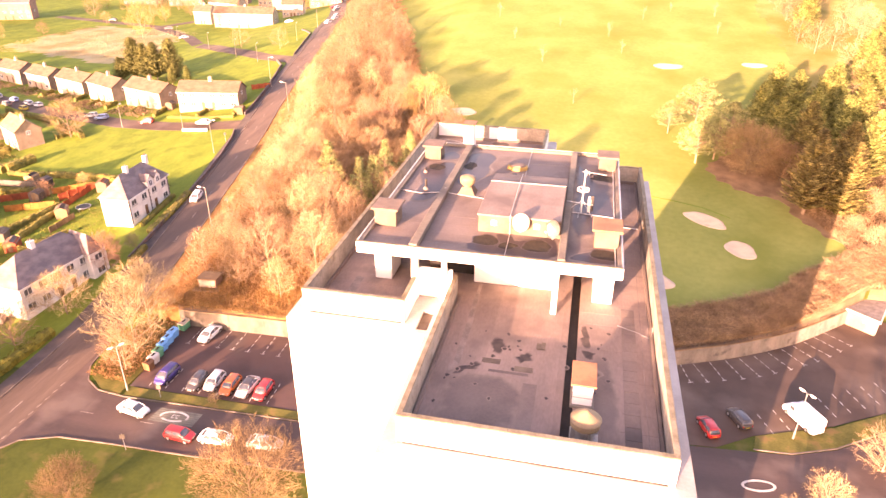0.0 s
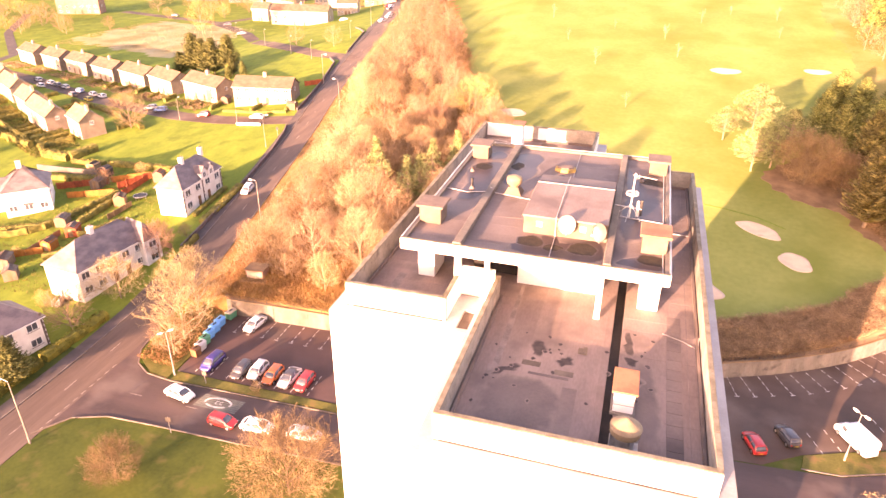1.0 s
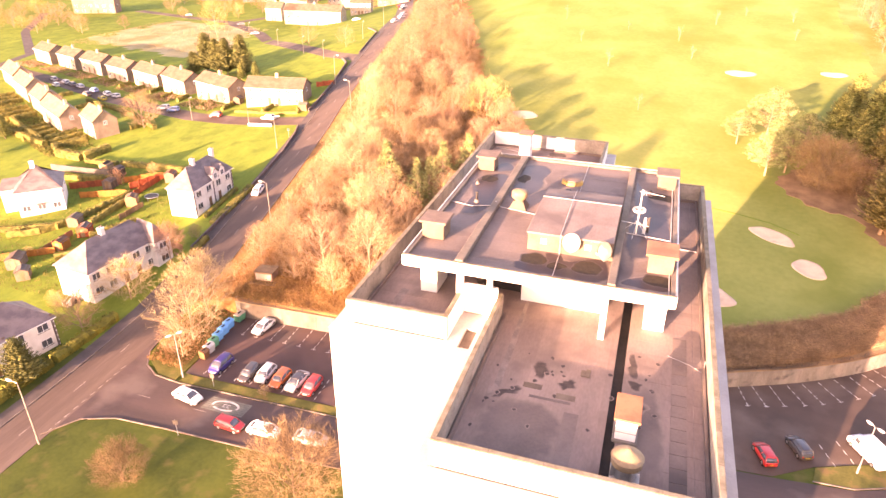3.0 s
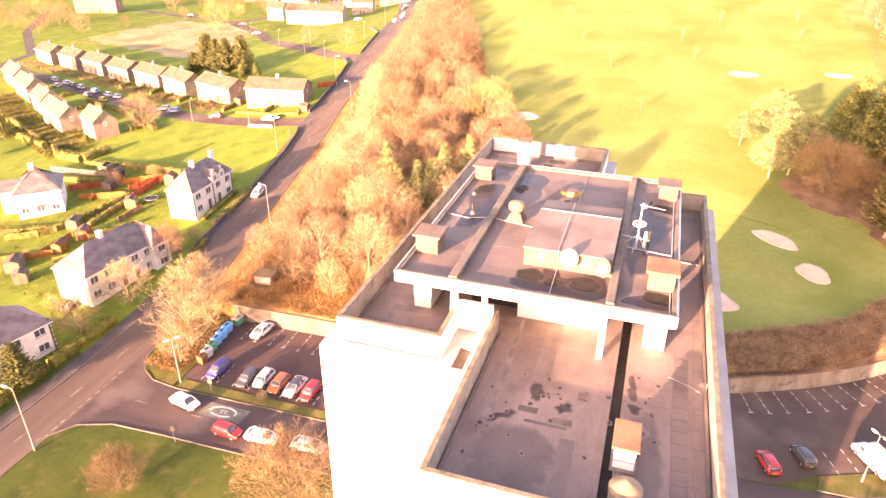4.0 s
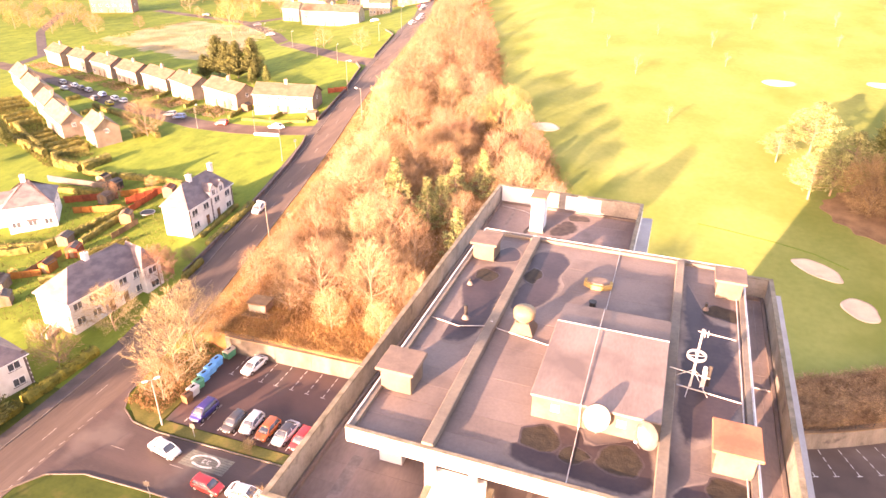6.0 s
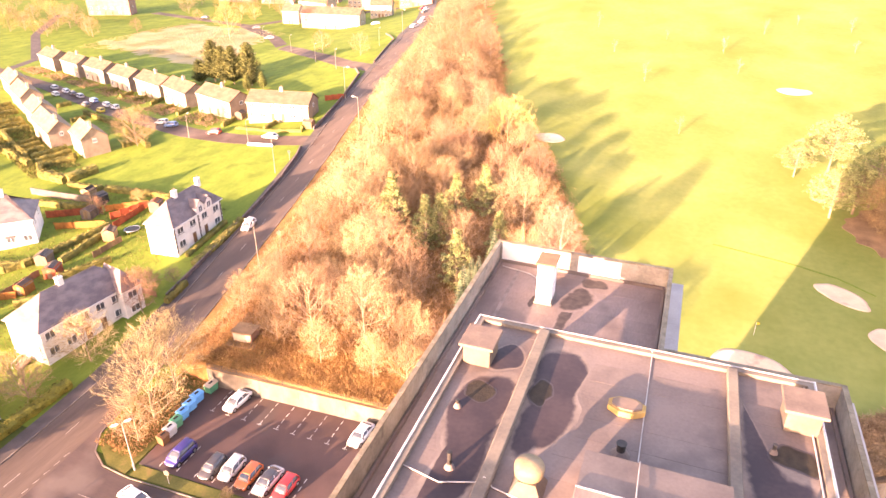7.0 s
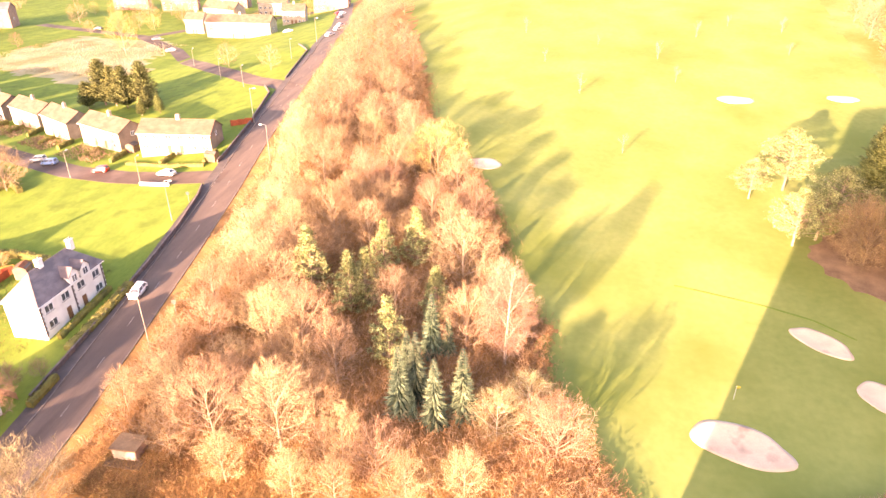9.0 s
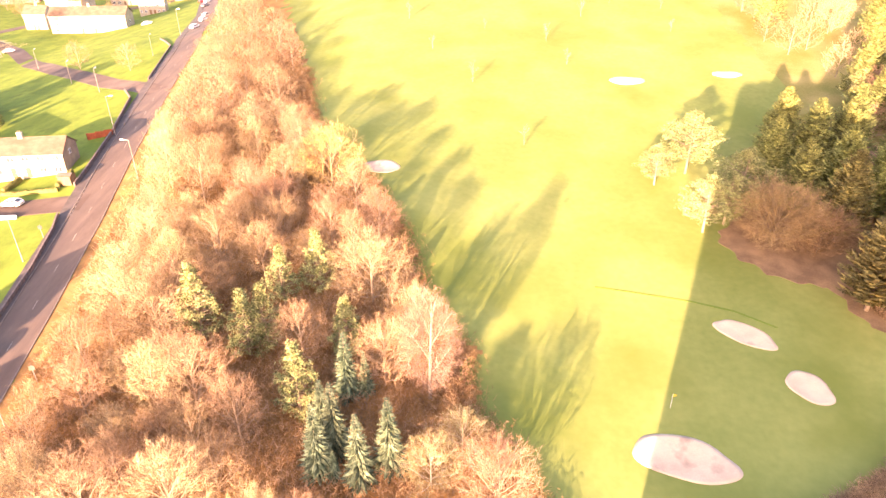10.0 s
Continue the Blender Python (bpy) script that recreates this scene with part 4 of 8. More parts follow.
for level, outline in enumerate(([(-4.9, 11.7), (-3.65, 11.9), (-3.6, 9.9), (-3.6, 7.0), (-4.3, 5.6), (-5.2, 5.9), (-4.9, 7.6), (-5.2, 8.4), (-5.5, 9.7), (-5.4, 10.7)],
                [(-5.0, 12.6), (-4.7, 13.6), (-4.2, 13.9), (-3.7, 13.3), (-3.9, 12.6), (-4.5, 12.2)],
                [(-3.1, 13.8), (-2.0, 14.2), (-1.4, 13.3), (-1.6, 11.9), (-1.3, 11.1), (-1.5, 10.0), (-2.0, 9.0), (-2.5, 8.7), (-3.0, 8.2), (-3.1, 10.8)],
                [(3.62, 13.2), (4.2, 12.8), (4.0, 12.0), (4.3, 11.3), (4.9, 10.6), (5.7, 10.3), (5.72, 8.0), (5.7, 5.2), (5.0, 3.9), (3.7, 3.5)],
                [(-0.9, 0.6), (-0.9, 1.4), (0.1, 1.75), (0.2, 2.45), (0.9, 2.5), (1.1, 2.1), (1.8, 2.0), (2.0, 2.5), (3.0, 2.5), (3.05, 0.5), (0.9, 0.4)],
                [(3.7, 0.7), (4.6, 1.7), (5.75, 1.9), (5.75, 0.6)])):
    lumpy("silt_rim", shrunk(outline, 1.16), UP - 0.0052 + 0.0006 * level, DRIED, "pale dried silt round a roof puddle", "stain", 0.12, soft=0.22)
    lumpy("puddle", outline, UP - 0.0018 + 0.0006 * level, WATER, "shallow dark puddle on roofing felt", "puddle", soft=0.11)
# the front patches paint dark reflections of wall and boxes into the puddles
for outline in ([(-0.9, 1.35), (0.1, 1.2), (0.5, 1.7), (-0.1, 2.4), (-0.7, 2.2)], [(1.5, 1.2), (2.6, 1.0), (2.9, 1.7), (2.3, 2.4), (1.6, 2.1)], [(0.4, 1.1), (1.2, 1.0), (1.3, 1.6), (0.7, 1.8)],
                [(4.75, 1.0), (5.75, 0.9), (5.8, 1.8), (5.0, 1.95), (4.6, 1.6)], [(-5.2, 10.6), (-4.3, 10.3), (-4.2, 11.2), (-5.0, 11.5)], [(4.4, 10.9), (5.7, 10.7), (5.7, 11.6), (4.7, 11.7)], [(-3.1, 11.2), (-2.6, 10.9), (-2.4, 12.0), (-2.9, 12.3)]):
    lumpy("moss_patch", shrunk(outline, 0.95), UP + 0.004, MOSS_REFLECTION, "dark patch of moss and painted puddle reflection", "moss", 0.14, soft=0.16)
for outline in ([(0.9, -2.6), (1.3, -2.3), (1.5, -3.0), (1.2, -3.6), (0.8, -3.4)], [(1.9, -3.3), (2.6, -3.1), (2.8, -3.7), (2.2, -4.1)], [(0.0, -4.6), (0.6, -4.2), (0.7, -4.5), (-0.3, -5.4), (-0.5, -5.2)],
                [(4.55, -1.2), (4.9, -0.6), (5.0, -1.7), (4.7, -2.4)], [(4.6, -2.6), (5.1, -2.4), (4.9, -3.2)], [(4.75, -3.9), (5.3, -3.7), (5.2, -4.5), (4.8, -4.6)]):
    cx, cy = sum(p[0] for p in outline) / len(outline), sum(p[1] for p in outline) / len(outline)
    blots = random.Random(int(cx * 100 + cy * 10))
    lumpy("damp_stain", outline, DECK, STAIN, "dark damp stain on the felt deck", "stain", 0.35, soft=0.5)
    for k in range(4):
        u, r = blots.uniform(0, 6.28), blots.uniform(0.06, 0.13)
        x, y = cx + math.cos(u) * (0.75 + 0.1 * k), cy + math.sin(u) * (0.75 + 0.1 * k)
        lumpy("damp_stain", [(x - r, y), (x, y - r * 1.3), (x + r, y), (x, y + r)], DECK + 0.0015 * (k + 1), STAIN, "small damp spot on the felt deck", "stain", 0.1, soft=0.5)
lumpy("damp_patch", [(-0.6, -7.6), (-0.4, -5.6), (0.8, -4.9), (2.2, -5.2), (2.6, -6.6), (2.0, -8.2), (0.6, -8.7), (-0.6, -8.6)], DECK - 0.002, FILM_DAMP, "broad damp area on the felt deck", "stain", 0.3)
for outline in ([(-3.9, 15.5), (-3.4, 15.5), (-3.4, 18.5), (-3.8, 18.5)], [(-3.8, 18.2), (-3.3, 18.2), (-3.1, 21.2), (-3.7, 21.2)], [(-3.9, 21.0), (-2.6, 21.4), (-2.2, 22.6), (-3.0, 23.6), (-3.8, 22.8)], [(-3.0, 23.4), (-1.8, 23.8), (-2.2, 24.5), (-3.2, 24.4)]):
    lumpy("moss_patch", outline, DECK + 0.0004 * outline[0][1] - 0.005, STAIN, "dark mossy streak beside a chimney", "moss")
lumpy("damp_patch", [(-7.2, 16.2), (-5.4, 15.8), (-4.6, 18.2), (-5.4, 20.4), (-7.0, 19.6)], DECK - 0.003, FILM_DAMP, "broad damp area on the felt deck", "stain", 0.3)
lumpy("damp_patch", [(-2.2, 16.0), (0.3, 16.2), (0.5, 18.6), (-1.2, 19.2), (-2.5, 18.0)], DECK - 0.003, FILM_DAMP, "broad damp area on the felt deck", "stain", 0.3)
lumpy("damp_patch", [(4.6, -7.2), (6.1, -7.0), (6.0, -3.6), (5.4, -2.6), (4.6, -3.4)], DECK - 0.003, FILM_DAMP, "broad damp area on the felt deck", "stain", 0.3)
lumpy("moss_patch", [(-5.4, 20.9), (-5.1, 20.7), (-5.05, 21.8), (-5.35, 21.7)], DECK, STAIN, "dark moss beside a chimney", "moss")


# ---------------------------------------------------------------- things on the roof
def vent_box(x, y, w, d, h, z, label, cap=SLAB, over=0.14):
    root = thing("roof_vent", label, "roof vent", "roof vents", at=pose(x, y, z))
    part("body", boxes((-w / 2, w / 2, -d / 2, d / 2, 0, h), bevel=0.02), BRICKBOX, root)
    part("cap", boxes((-w / 2 - over, w / 2 + over, -d / 2 - over, d / 2 + over, h, h + 0.12), bevel=0.025), cap, root, "overhanging cap slab")
    return root


vent_box(-5.3, 2.75, 1.1, 1.1, 0.85, UP, "rendered roof vent box with a brown cap slab")
vent_box(-5.25, 12.75, 1.0, 1.1, 0.8, UP, "rendered roof vent box with a brown cap slab")
vent_box(5.3, 2.7, 1.1, 1.2, 0.85, UP, "rendered roof vent box with a reddish cap slab", TERRACOTTA)
vent_box(5.35, 13.0, 1.0, 1.1, 0.8, UP, "rendered roof vent box with a brown cap slab")


def white_stack(x, y, w, d, h, z, label, cap):
    root = thing("chimney_stack", label, "chimney", at=pose(x, y, z))
    part("shaft", boxes((-w / 2, w / 2, -d / 2, d / 2, 0.12, h), bevel=0.015), RENDER, root)
    part("plinth", boxes((-w / 2 - 0.08, w / 2 + 0.08, -d / 2 - 0.08, d / 2 + 0.08, 0, 0.12), bevel=0.02), CONCRETE, root)
    part("cap", boxes((-w / 2 - 0.1, w / 2 + 0.1, -d / 2 - 0.1, d / 2 + 0.1, h, h + 0.1), bevel=0.02), cap, root, "rusty orange cap")
    part("seam", boxes((-w / 2 - 0.004, w / 2 + 0.004, -d / 2 - 0.006, d / 2 + 0.004, h * 0.45, h * 0.45 + 0.025)), PARAPET, root)
    return root


white_stack(4.72, -5.5, 0.72, 1.3, 1.0, DECK, "squat white duct with a rust-orange cover", TERRACOTTA)
white_stack(-4.65, 21.75, 0.75, 1.1, 2.15, DECK, "tall white chimney stack with an orange cap", TERRACOTTA)


def cowl(x, y, z, r, h, label, metal, stem):
    root = thing("ventilator_cowl", label, "ventilator", at=pose(x, y, z))
    part("base_plate", boxes((-r * 0.95, r * 0.95, -r * 0.95, r * 0.95, 0, 0.06), bevel=0.02), GALV, root)
    part("stem", tube(bmesh.new(), [(0, 0, 0.06), (0, 0, h * 0.55)], r * 0.68, 20), stem, root, smooth=False)
    bm = tube(bmesh.new(), [(0, 0, h * 0.5), (0, 0, h * 0.52), (0, 0, h * 0.68), (0, 0, h * 0.72), (0, 0, h * 0.97), (0, 0, h)], [r * 0.85, r, r, r * 1.05, r * 0.18, r * 0.1], 24)
    part("hood", bm, metal, root, "conical metal hood")
    for u in range(4):
        a = u * math.pi / 2 + 0.4
        part("bracket", boxes((r * 0.62, r * 1.0, -0.015, 0.015, 0.1, h * 0.5), m=Matrix.Rotation(a, 4, "Z")), GALV, root)
    return root


TANMETAL = surface("tan_painted_metal", (0.270, 0.198, 0.115), (0.188, 0.137, 0.081), scale=2.0, fine=12, rough=0.6, bump=0.1)
cowl(4.85, -7.75, DECK, 0.52, 1.25, "round tan ventilator cowl on a grey stem", TANMETAL, GALV)


def mushroom_vent(x, y, z):
    root = thing("ventilator_cowl", "domed pale roof ventilator on a flared square base", "ventilator", at=pose(x, y, z))
    bm = bmesh.new()
    lo = [bm.verts.new((a * 0.48, b * 0.48, 0)) for a, b in ((-1, -1), (1, -1), (1, 1), (-1, 1))]
    hi = [bm.verts.new((a * 0.26, b * 0.26, 0.42)) for a, b in ((-1, -1), (1, -1), (1, 1), (-1, 1))]
    bm.faces.new(lo[::-1])
    bm.faces.new(hi)
    for i in range(4):
        bm.faces.new((lo[i], lo[(i + 1) % 4], hi[(i + 1) % 4], hi[i]))
    part("base", bm, BRICKBOX, root)
    part("neck", tube(bmesh.new(), [(0, 0, 0.42), (0, 0, 0.62)], 0.24, 18), TANMETAL, root)
    part("dome", tube(bmesh.new(), [(0, 0, 0.56), (0, 0, 0.60), (0, 0, 0.86), (0, 0, 0.93), (0, 0, 1.02), (0, 0, 1.05)], [0.36, 0.41, 0.43, 0.40, 0.20, 0.03], 22), TANMETAL, root, "pale metal dome", True)


mushroom_vent(-2.15, 7.35, UP)


def pipe_vent(x, y, z, h=0.55, r=0.07):
    root = thing("vent_pipe", "short grey vent pipe with a lead collar", "vent pipe", "vent pipes", at=pose(x, y, z))
    part("pipe", tube(bmesh.new(), [(0, 0, 0), (0, 0, h)], r, 12), DARKMETAL, root)
    part("collar", tube(bmesh.new(), [(0, 0, 0), (0, 0, 0.07), (0, 0, 0.16)], [r * 2.4, r * 1.9, r * 1.15], 12), FELT, root)
    part("cap", tube(bmesh.new(), [(0, 0, h), (0, 0, h + 0.03)], r * 1.25, 12), DARKMETAL, root)


pipe_vent(-4.5, 7.3, UP, 0.6)
pipe_vent(-5.15, 9.9, UP, 0.28, 0.06)
pipe_vent(0.15, 9.6, UP, 0.42, 0.13)
pipe_vent(4.5, 11.3, UP, 0.3, 0.06)


def hatch():
    root = thing("roof_hatch", "low eight-sided ochre roof hatch with a flat lid", "roof hatch", at=pose(0.1, 11.7, UP))
    o = [(0.62 * math.cos(u) * 1.05, 0.42 * math.sin(u)) for u in (math.pi / 8 + k * math.pi / 4 for k in range(8))]
    part("kerb", prism(o, 0, 0.2), surface("ochre_paint", (0.46, 0.30, 0.10), (0.33, 0.21, 0.07), scale=2, fine=9), root)
    part("lid", prism([(x * 0.8, y * 0.75) for x, y in o], 0.2, 0.27), SLAB, root)


hatch()


def raised_block():
    root = thing("roof_plant_room", "low felted plant room with pale front wall", "plant room", at=pose(0, 0, UP))
    part("walls", boxes((-0.75, 3.18, 2.65, 7.0, 0, 0.86)), BRICKBOX, root)
    part("roof", boxes((-0.82, 3.18, 2.58, 7.0, 0.86, 0.95), bevel=0.02), FELT_LIGHT, root, "felt roof of the plant room")
    bm = bmesh.new()
    v = [bm.verts.new(p) for p in ((-0.8, 7.0, 0), (3.18, 7.0, 0), (3.18, 8.6, 0), (-0.8, 8.6, 0), (-0.8, 7.0, 0.93), (3.18, 7.0, 0.93), (3.18, 8.6, 0.8), (-0.8, 8.6, 0.8))]
    for f in ((3, 2, 1, 0), (4, 5, 6, 7), (0, 1, 5, 4), (1, 2, 6, 5), (2, 3, 7, 6), (3, 0, 4, 7)):
        bm.faces.new([v[i] for i in f])
    part("back_roof", bm, FELT, root, "stepped felt back of the plant room")
    part("seam", boxes((-0.82, 3.18, 6.98, 7.02, 0.95, 0.985)), LEAD, root, "pale seam across the roof")
    for x in (0.0, 2.05):
        part("vent_cover", boxes((x - 0.14, x + 0.14, 2.63, 2.648, 0.38, 0.66), bevel=0.006), WHITEMETAL, root, "small white vent cover")


raised_block()


def dish(x, y, z, r, yaw, tilt, label, paint=WHITEMETAL):
    root = thing("satellite_dish", label, "satellite dish", "satellite dishes", at=pose(x, y, z))
    part("mast", tube(bmesh.new(), [(0, 0.12, -0.55), (0, 0.12, 0.1)], 0.025, 8), GALV, root)
    m = pose(0, 0, 0.05, 90 - tilt, 0, yaw)
    bm = bmesh.new()
    rows = []
    for j in range(6):
        q = r * j / 5
        rows.append([bm.verts.new(m @ Vector((q * math.cos(u), q * 1.08 * math.sin(u), 0.32 * q * q / r - 0.08))) for u in (2 * math.pi * k / 24 for k in range(24))] if j else [bm.verts.new(m @ Vector((0, 0, -0.08)))])
    for k in range(24):
        bm.faces.new((rows[0][0], rows[1][k], rows[1][(k + 1) % 24]))
        for j in range(1, 5):
            bm.faces.new((rows[j][k], rows[j + 1][k], rows[j + 1][(k + 1) % 24], rows[j][(k + 1) % 24]))
    bmesh.ops.solidify(bm, geom=bm.faces[:], thickness=0.012)
    part("reflector", bm, paint, root, smooth=True)
    part("arm", tube(bmesh.new(), [m @ Vector((0, -r, 0.2)), m @ Vector((0, -r * 0.3, r * 1.15))], 0.012, 6), GALV, root)
    part("receiver", tube(bmesh.new(), [m @ Vector((0, -r * 0.32, r * 1.1)), m @ Vector((0, -r * 0.2, r * 1.3))], 0.04, 8), WHITEMETAL, root)


dish(1.3, 2.35, UP + 0.75, 0.42, 12, 18, "white satellite dish on the plant room wall")
dish(2.85, 2.25, UP + 0.62, 0.42, -38, 12, "grey satellite dish beside the roof rib", GALV)


def aerial():
    root = thing("aerial_mast", "white aerial mast with cross arms on a puddled roof", "antenna", at=pose(4.05, 6.0, UP))
    part("mast", tube(bmesh.new(), [(0, 0, 0), (0.02, 0, 2.35)], 0.036, 10), WHITEMETAL, root)
    part("boom", tube(bmesh.new(), [(-0.12, 0, 2.25), (1.05, 0.1, 2.1)], 0.016, 8), WHITEMETAL, root)
    for x, r in ((0.1, 0.13), (0.2, 0.11)):
        pts = [(x, r * math.cos(q), 2.2 + r * math.sin(q)) for q in (2 * math.pi * k / 14 for k in range(15))]
        part("loop", tube(bmesh.new(), pts, 0.012, 5, False), WHITEMETAL, root)
    part("folded_dipole", tube(bmesh.new(), [(0.3, -0.1, 0.1), (0.3, -0.1, 0.78), (0.36, -0.1, 0.85), (0.42, -0.1, 0.78), (0.42, -0.1, 0.1)], 0.016, 6), WHITEMETAL, root)
    bm = bmesh.new()
    for rr, h in ((0.30, 1.25), (0.30, 1.32)):
        pts = [(rr * math.cos(u), rr * math.sin(u), h) for u in (2 * math.pi * k / 20 for k in range(21))]
        tube(bm, pts, 0.018, 6, False)
    for u in (0.2, 1.77, 3.34, 4.91):
        tube(bm, [(0, 0, 1.28), (0.3 * math.cos(u), 0.3 * math.sin(u), 1.28)], 0.014, 5)
    part("halo", bm, WHITEMETAL, root, "white ring aerial")
    part("cross_arm", tube(bmesh.new(), [(-0.75, 0.1, 0.55), (0.55, -0.05, 0.5)], 0.017, 8), WHITEMETAL, root)
    for u in (0.6, 2.7, 4.5, 5.6):
        part("stay", tube(bmesh.new(), [(0, 0, 0.7), (0.7 * math.cos(u), 0.7 * math.sin(u), 0.02)], 0.012, 6), WHITEMETAL, root)
    for x, y, m in ((0.35, -0.05, WHITEMETAL), (0.52, 0.05, DARKMETAL)):
        part("panel_antenna", boxes((x - 0.06, x + 0.06, y - 0.04, y + 0.04, 0.1, 0.95), bevel=0.02), m, root)


aerial()


def conduit(pts, r, label, mat=LEAD):
    tagged(part("conduit", tube(bmesh.new(), pts, r, 6), mat), label, "conduit", "roof conduits", "structure")


conduit([(0.85, 0.1, UP + 0.03), (0.8, 2.5, UP + 0.03), (0.78, 2.57, UP + 0.98), (0.74, 6.9, UP + 1.02), (0.72, 8.62, UP + 0.85), (0.70, 8.7, UP + 0.03), (0.65, 15.0, UP + 0.03), (0.62, 15.1, UP + 0.22)], 0.018, "white cable conduit along the upper roof")
conduit([(-5.8, 6.9, UP + 0.03), (-4.6, 6.65, UP + 0.03), (-3.6, 7.0, UP + 0.04), (-3.35, 7.05, UP + 0.30), (-3.1, 7.0, UP + 0.03), (-1.0, 6.6, UP + 0.03)], 0.022, "thin white cable across the roof felt")
conduit([(0.95, 2.62, UP + 0.90), (2.6, 2.62, UP + 0.86), (2.85, 2.5, UP + 0.5)], 0.025, "thin white cable above the dishes")
conduit([(3.6, 5.9, UP + 0.025), (5.75, 5.6, UP + 0.025)], 0.025, "thin white cable across a puddle")
conduit([(6.1, -0.3, DECK + 0.03), (7.0, -0.7, DECK + 0.03), (7.5, -1.1, DECK + 0.03), (7.52, -0.9, DECK + 0.5)], 0.016, "thin white pipe on the felt deck")
conduit([(6.15, 10.3, DECK + 0.03), (7.4, 10.2, DECK + 0.03)], 0.03, "thin white pipe on the felt deck")
conduit([(-7.5, 24.2, DECK + 0.03), (-6.0, 23.9, DECK + 0.03), (-5.1, 23.3, DECK + 0.03)], 0.03, "thin white pipe on the felt deck")
conduit([(5.72, 0.2, UP + 0.05), (5.7, 15.0, UP + 0.05)], 0.028, "white pipe along the roof edge")


def walkway():
    root = thing("roof_walkway", "row of square concrete paving slabs on felt", "walkway", kind="structure")
    for k in range(14):
        y = -8.2 + k * 0.67
        bm = boxes((6.28, 6.86, y, y + 0.655, DECK, DECK + 0.02), bevel=0.006)
        part("slab", bm, FELT, root)


walkway()
tagged(part("roof_drain", boxes((2.75, 3.1, -2.85, -2.45, DECK, DECK + 0.05), (2.95, 3.12, -2.9, -2.4, DECK + 0.05, DECK + 0.09), bevel=0.01), BRICKBOX), "mossy square roof outlet", "drain")
for x, y in ((1.0, -4.05), (2.35, -4.35)):
    tagged(part("roof_patch", boxes((x - 0.35, x + 0.4, y - 0.16, y + 0.16, DECK, DECK + 0.012)), BRICKBOX), "small pale felt repair patch", "patch", kind="structure")
tagged(part("roof_patch", boxes((1.0, 2.6, -4.75, -4.6, DECK, DECK + 0.01), (2.45, 3.0, -8.0, -5.2, DECK, DECK + 0.01)), FELT), "straight felt repair strip", "patch", kind="structure")
for pts, w in (([(-0.42, 2.1), (-0.40, -1.0), (-0.30, -4.6), (-0.55, -5.4)], 0.16), ([(-6.6, 1.4), (-6.3, -1.6)], 0.1), ([(-6.6, 24.3), (-6.55, 18.5)], 0.12), ([(7.1, -8.8), (7.1, 17.0)], 0.03)):
    tagged(part("felt_seam", boxes(*[(min(a[0], b[0]) - w / 2, max(a[0], b[0]) + w / 2, min(a[1], b[1]), max(a[1], b[1]), DECK, DECK + 0.005) for a, b in zip(pts, pts[1:])]), surface("pale_felt_seam", (0.27, 0.208, 0.175), (0.17, 0.130, 0.112), scale=1.5, fine=9)), "pale lapped seam in the roofing felt", "seam", kind="structure")
for x, y, r in ((-0.2, -4.9, 0.12), (0.25, -4.4, 0.1), (-0.6, -3.2, 0.07), (1.6, -2.9, 0.09), (3.4, -5.9, 0.08), (0.5, -2.0, 0.06), (2.0, -2.4, 0.12), (5.2, -5.2, 0.1), (-0.7, -7.0, 0.1), (5.6, -3.0, 0.07), (0.1, -3.9, 0.06), (1.3, -6.4, 0.1)):
    lumpy("damp_stain", [(x - r, y), (x, y - r * 1.4), (x + r, y), (x, y + r)], DECK + 0.009, STAIN, "small damp spot on the felt deck", "stain", 0.1, soft=0.5)


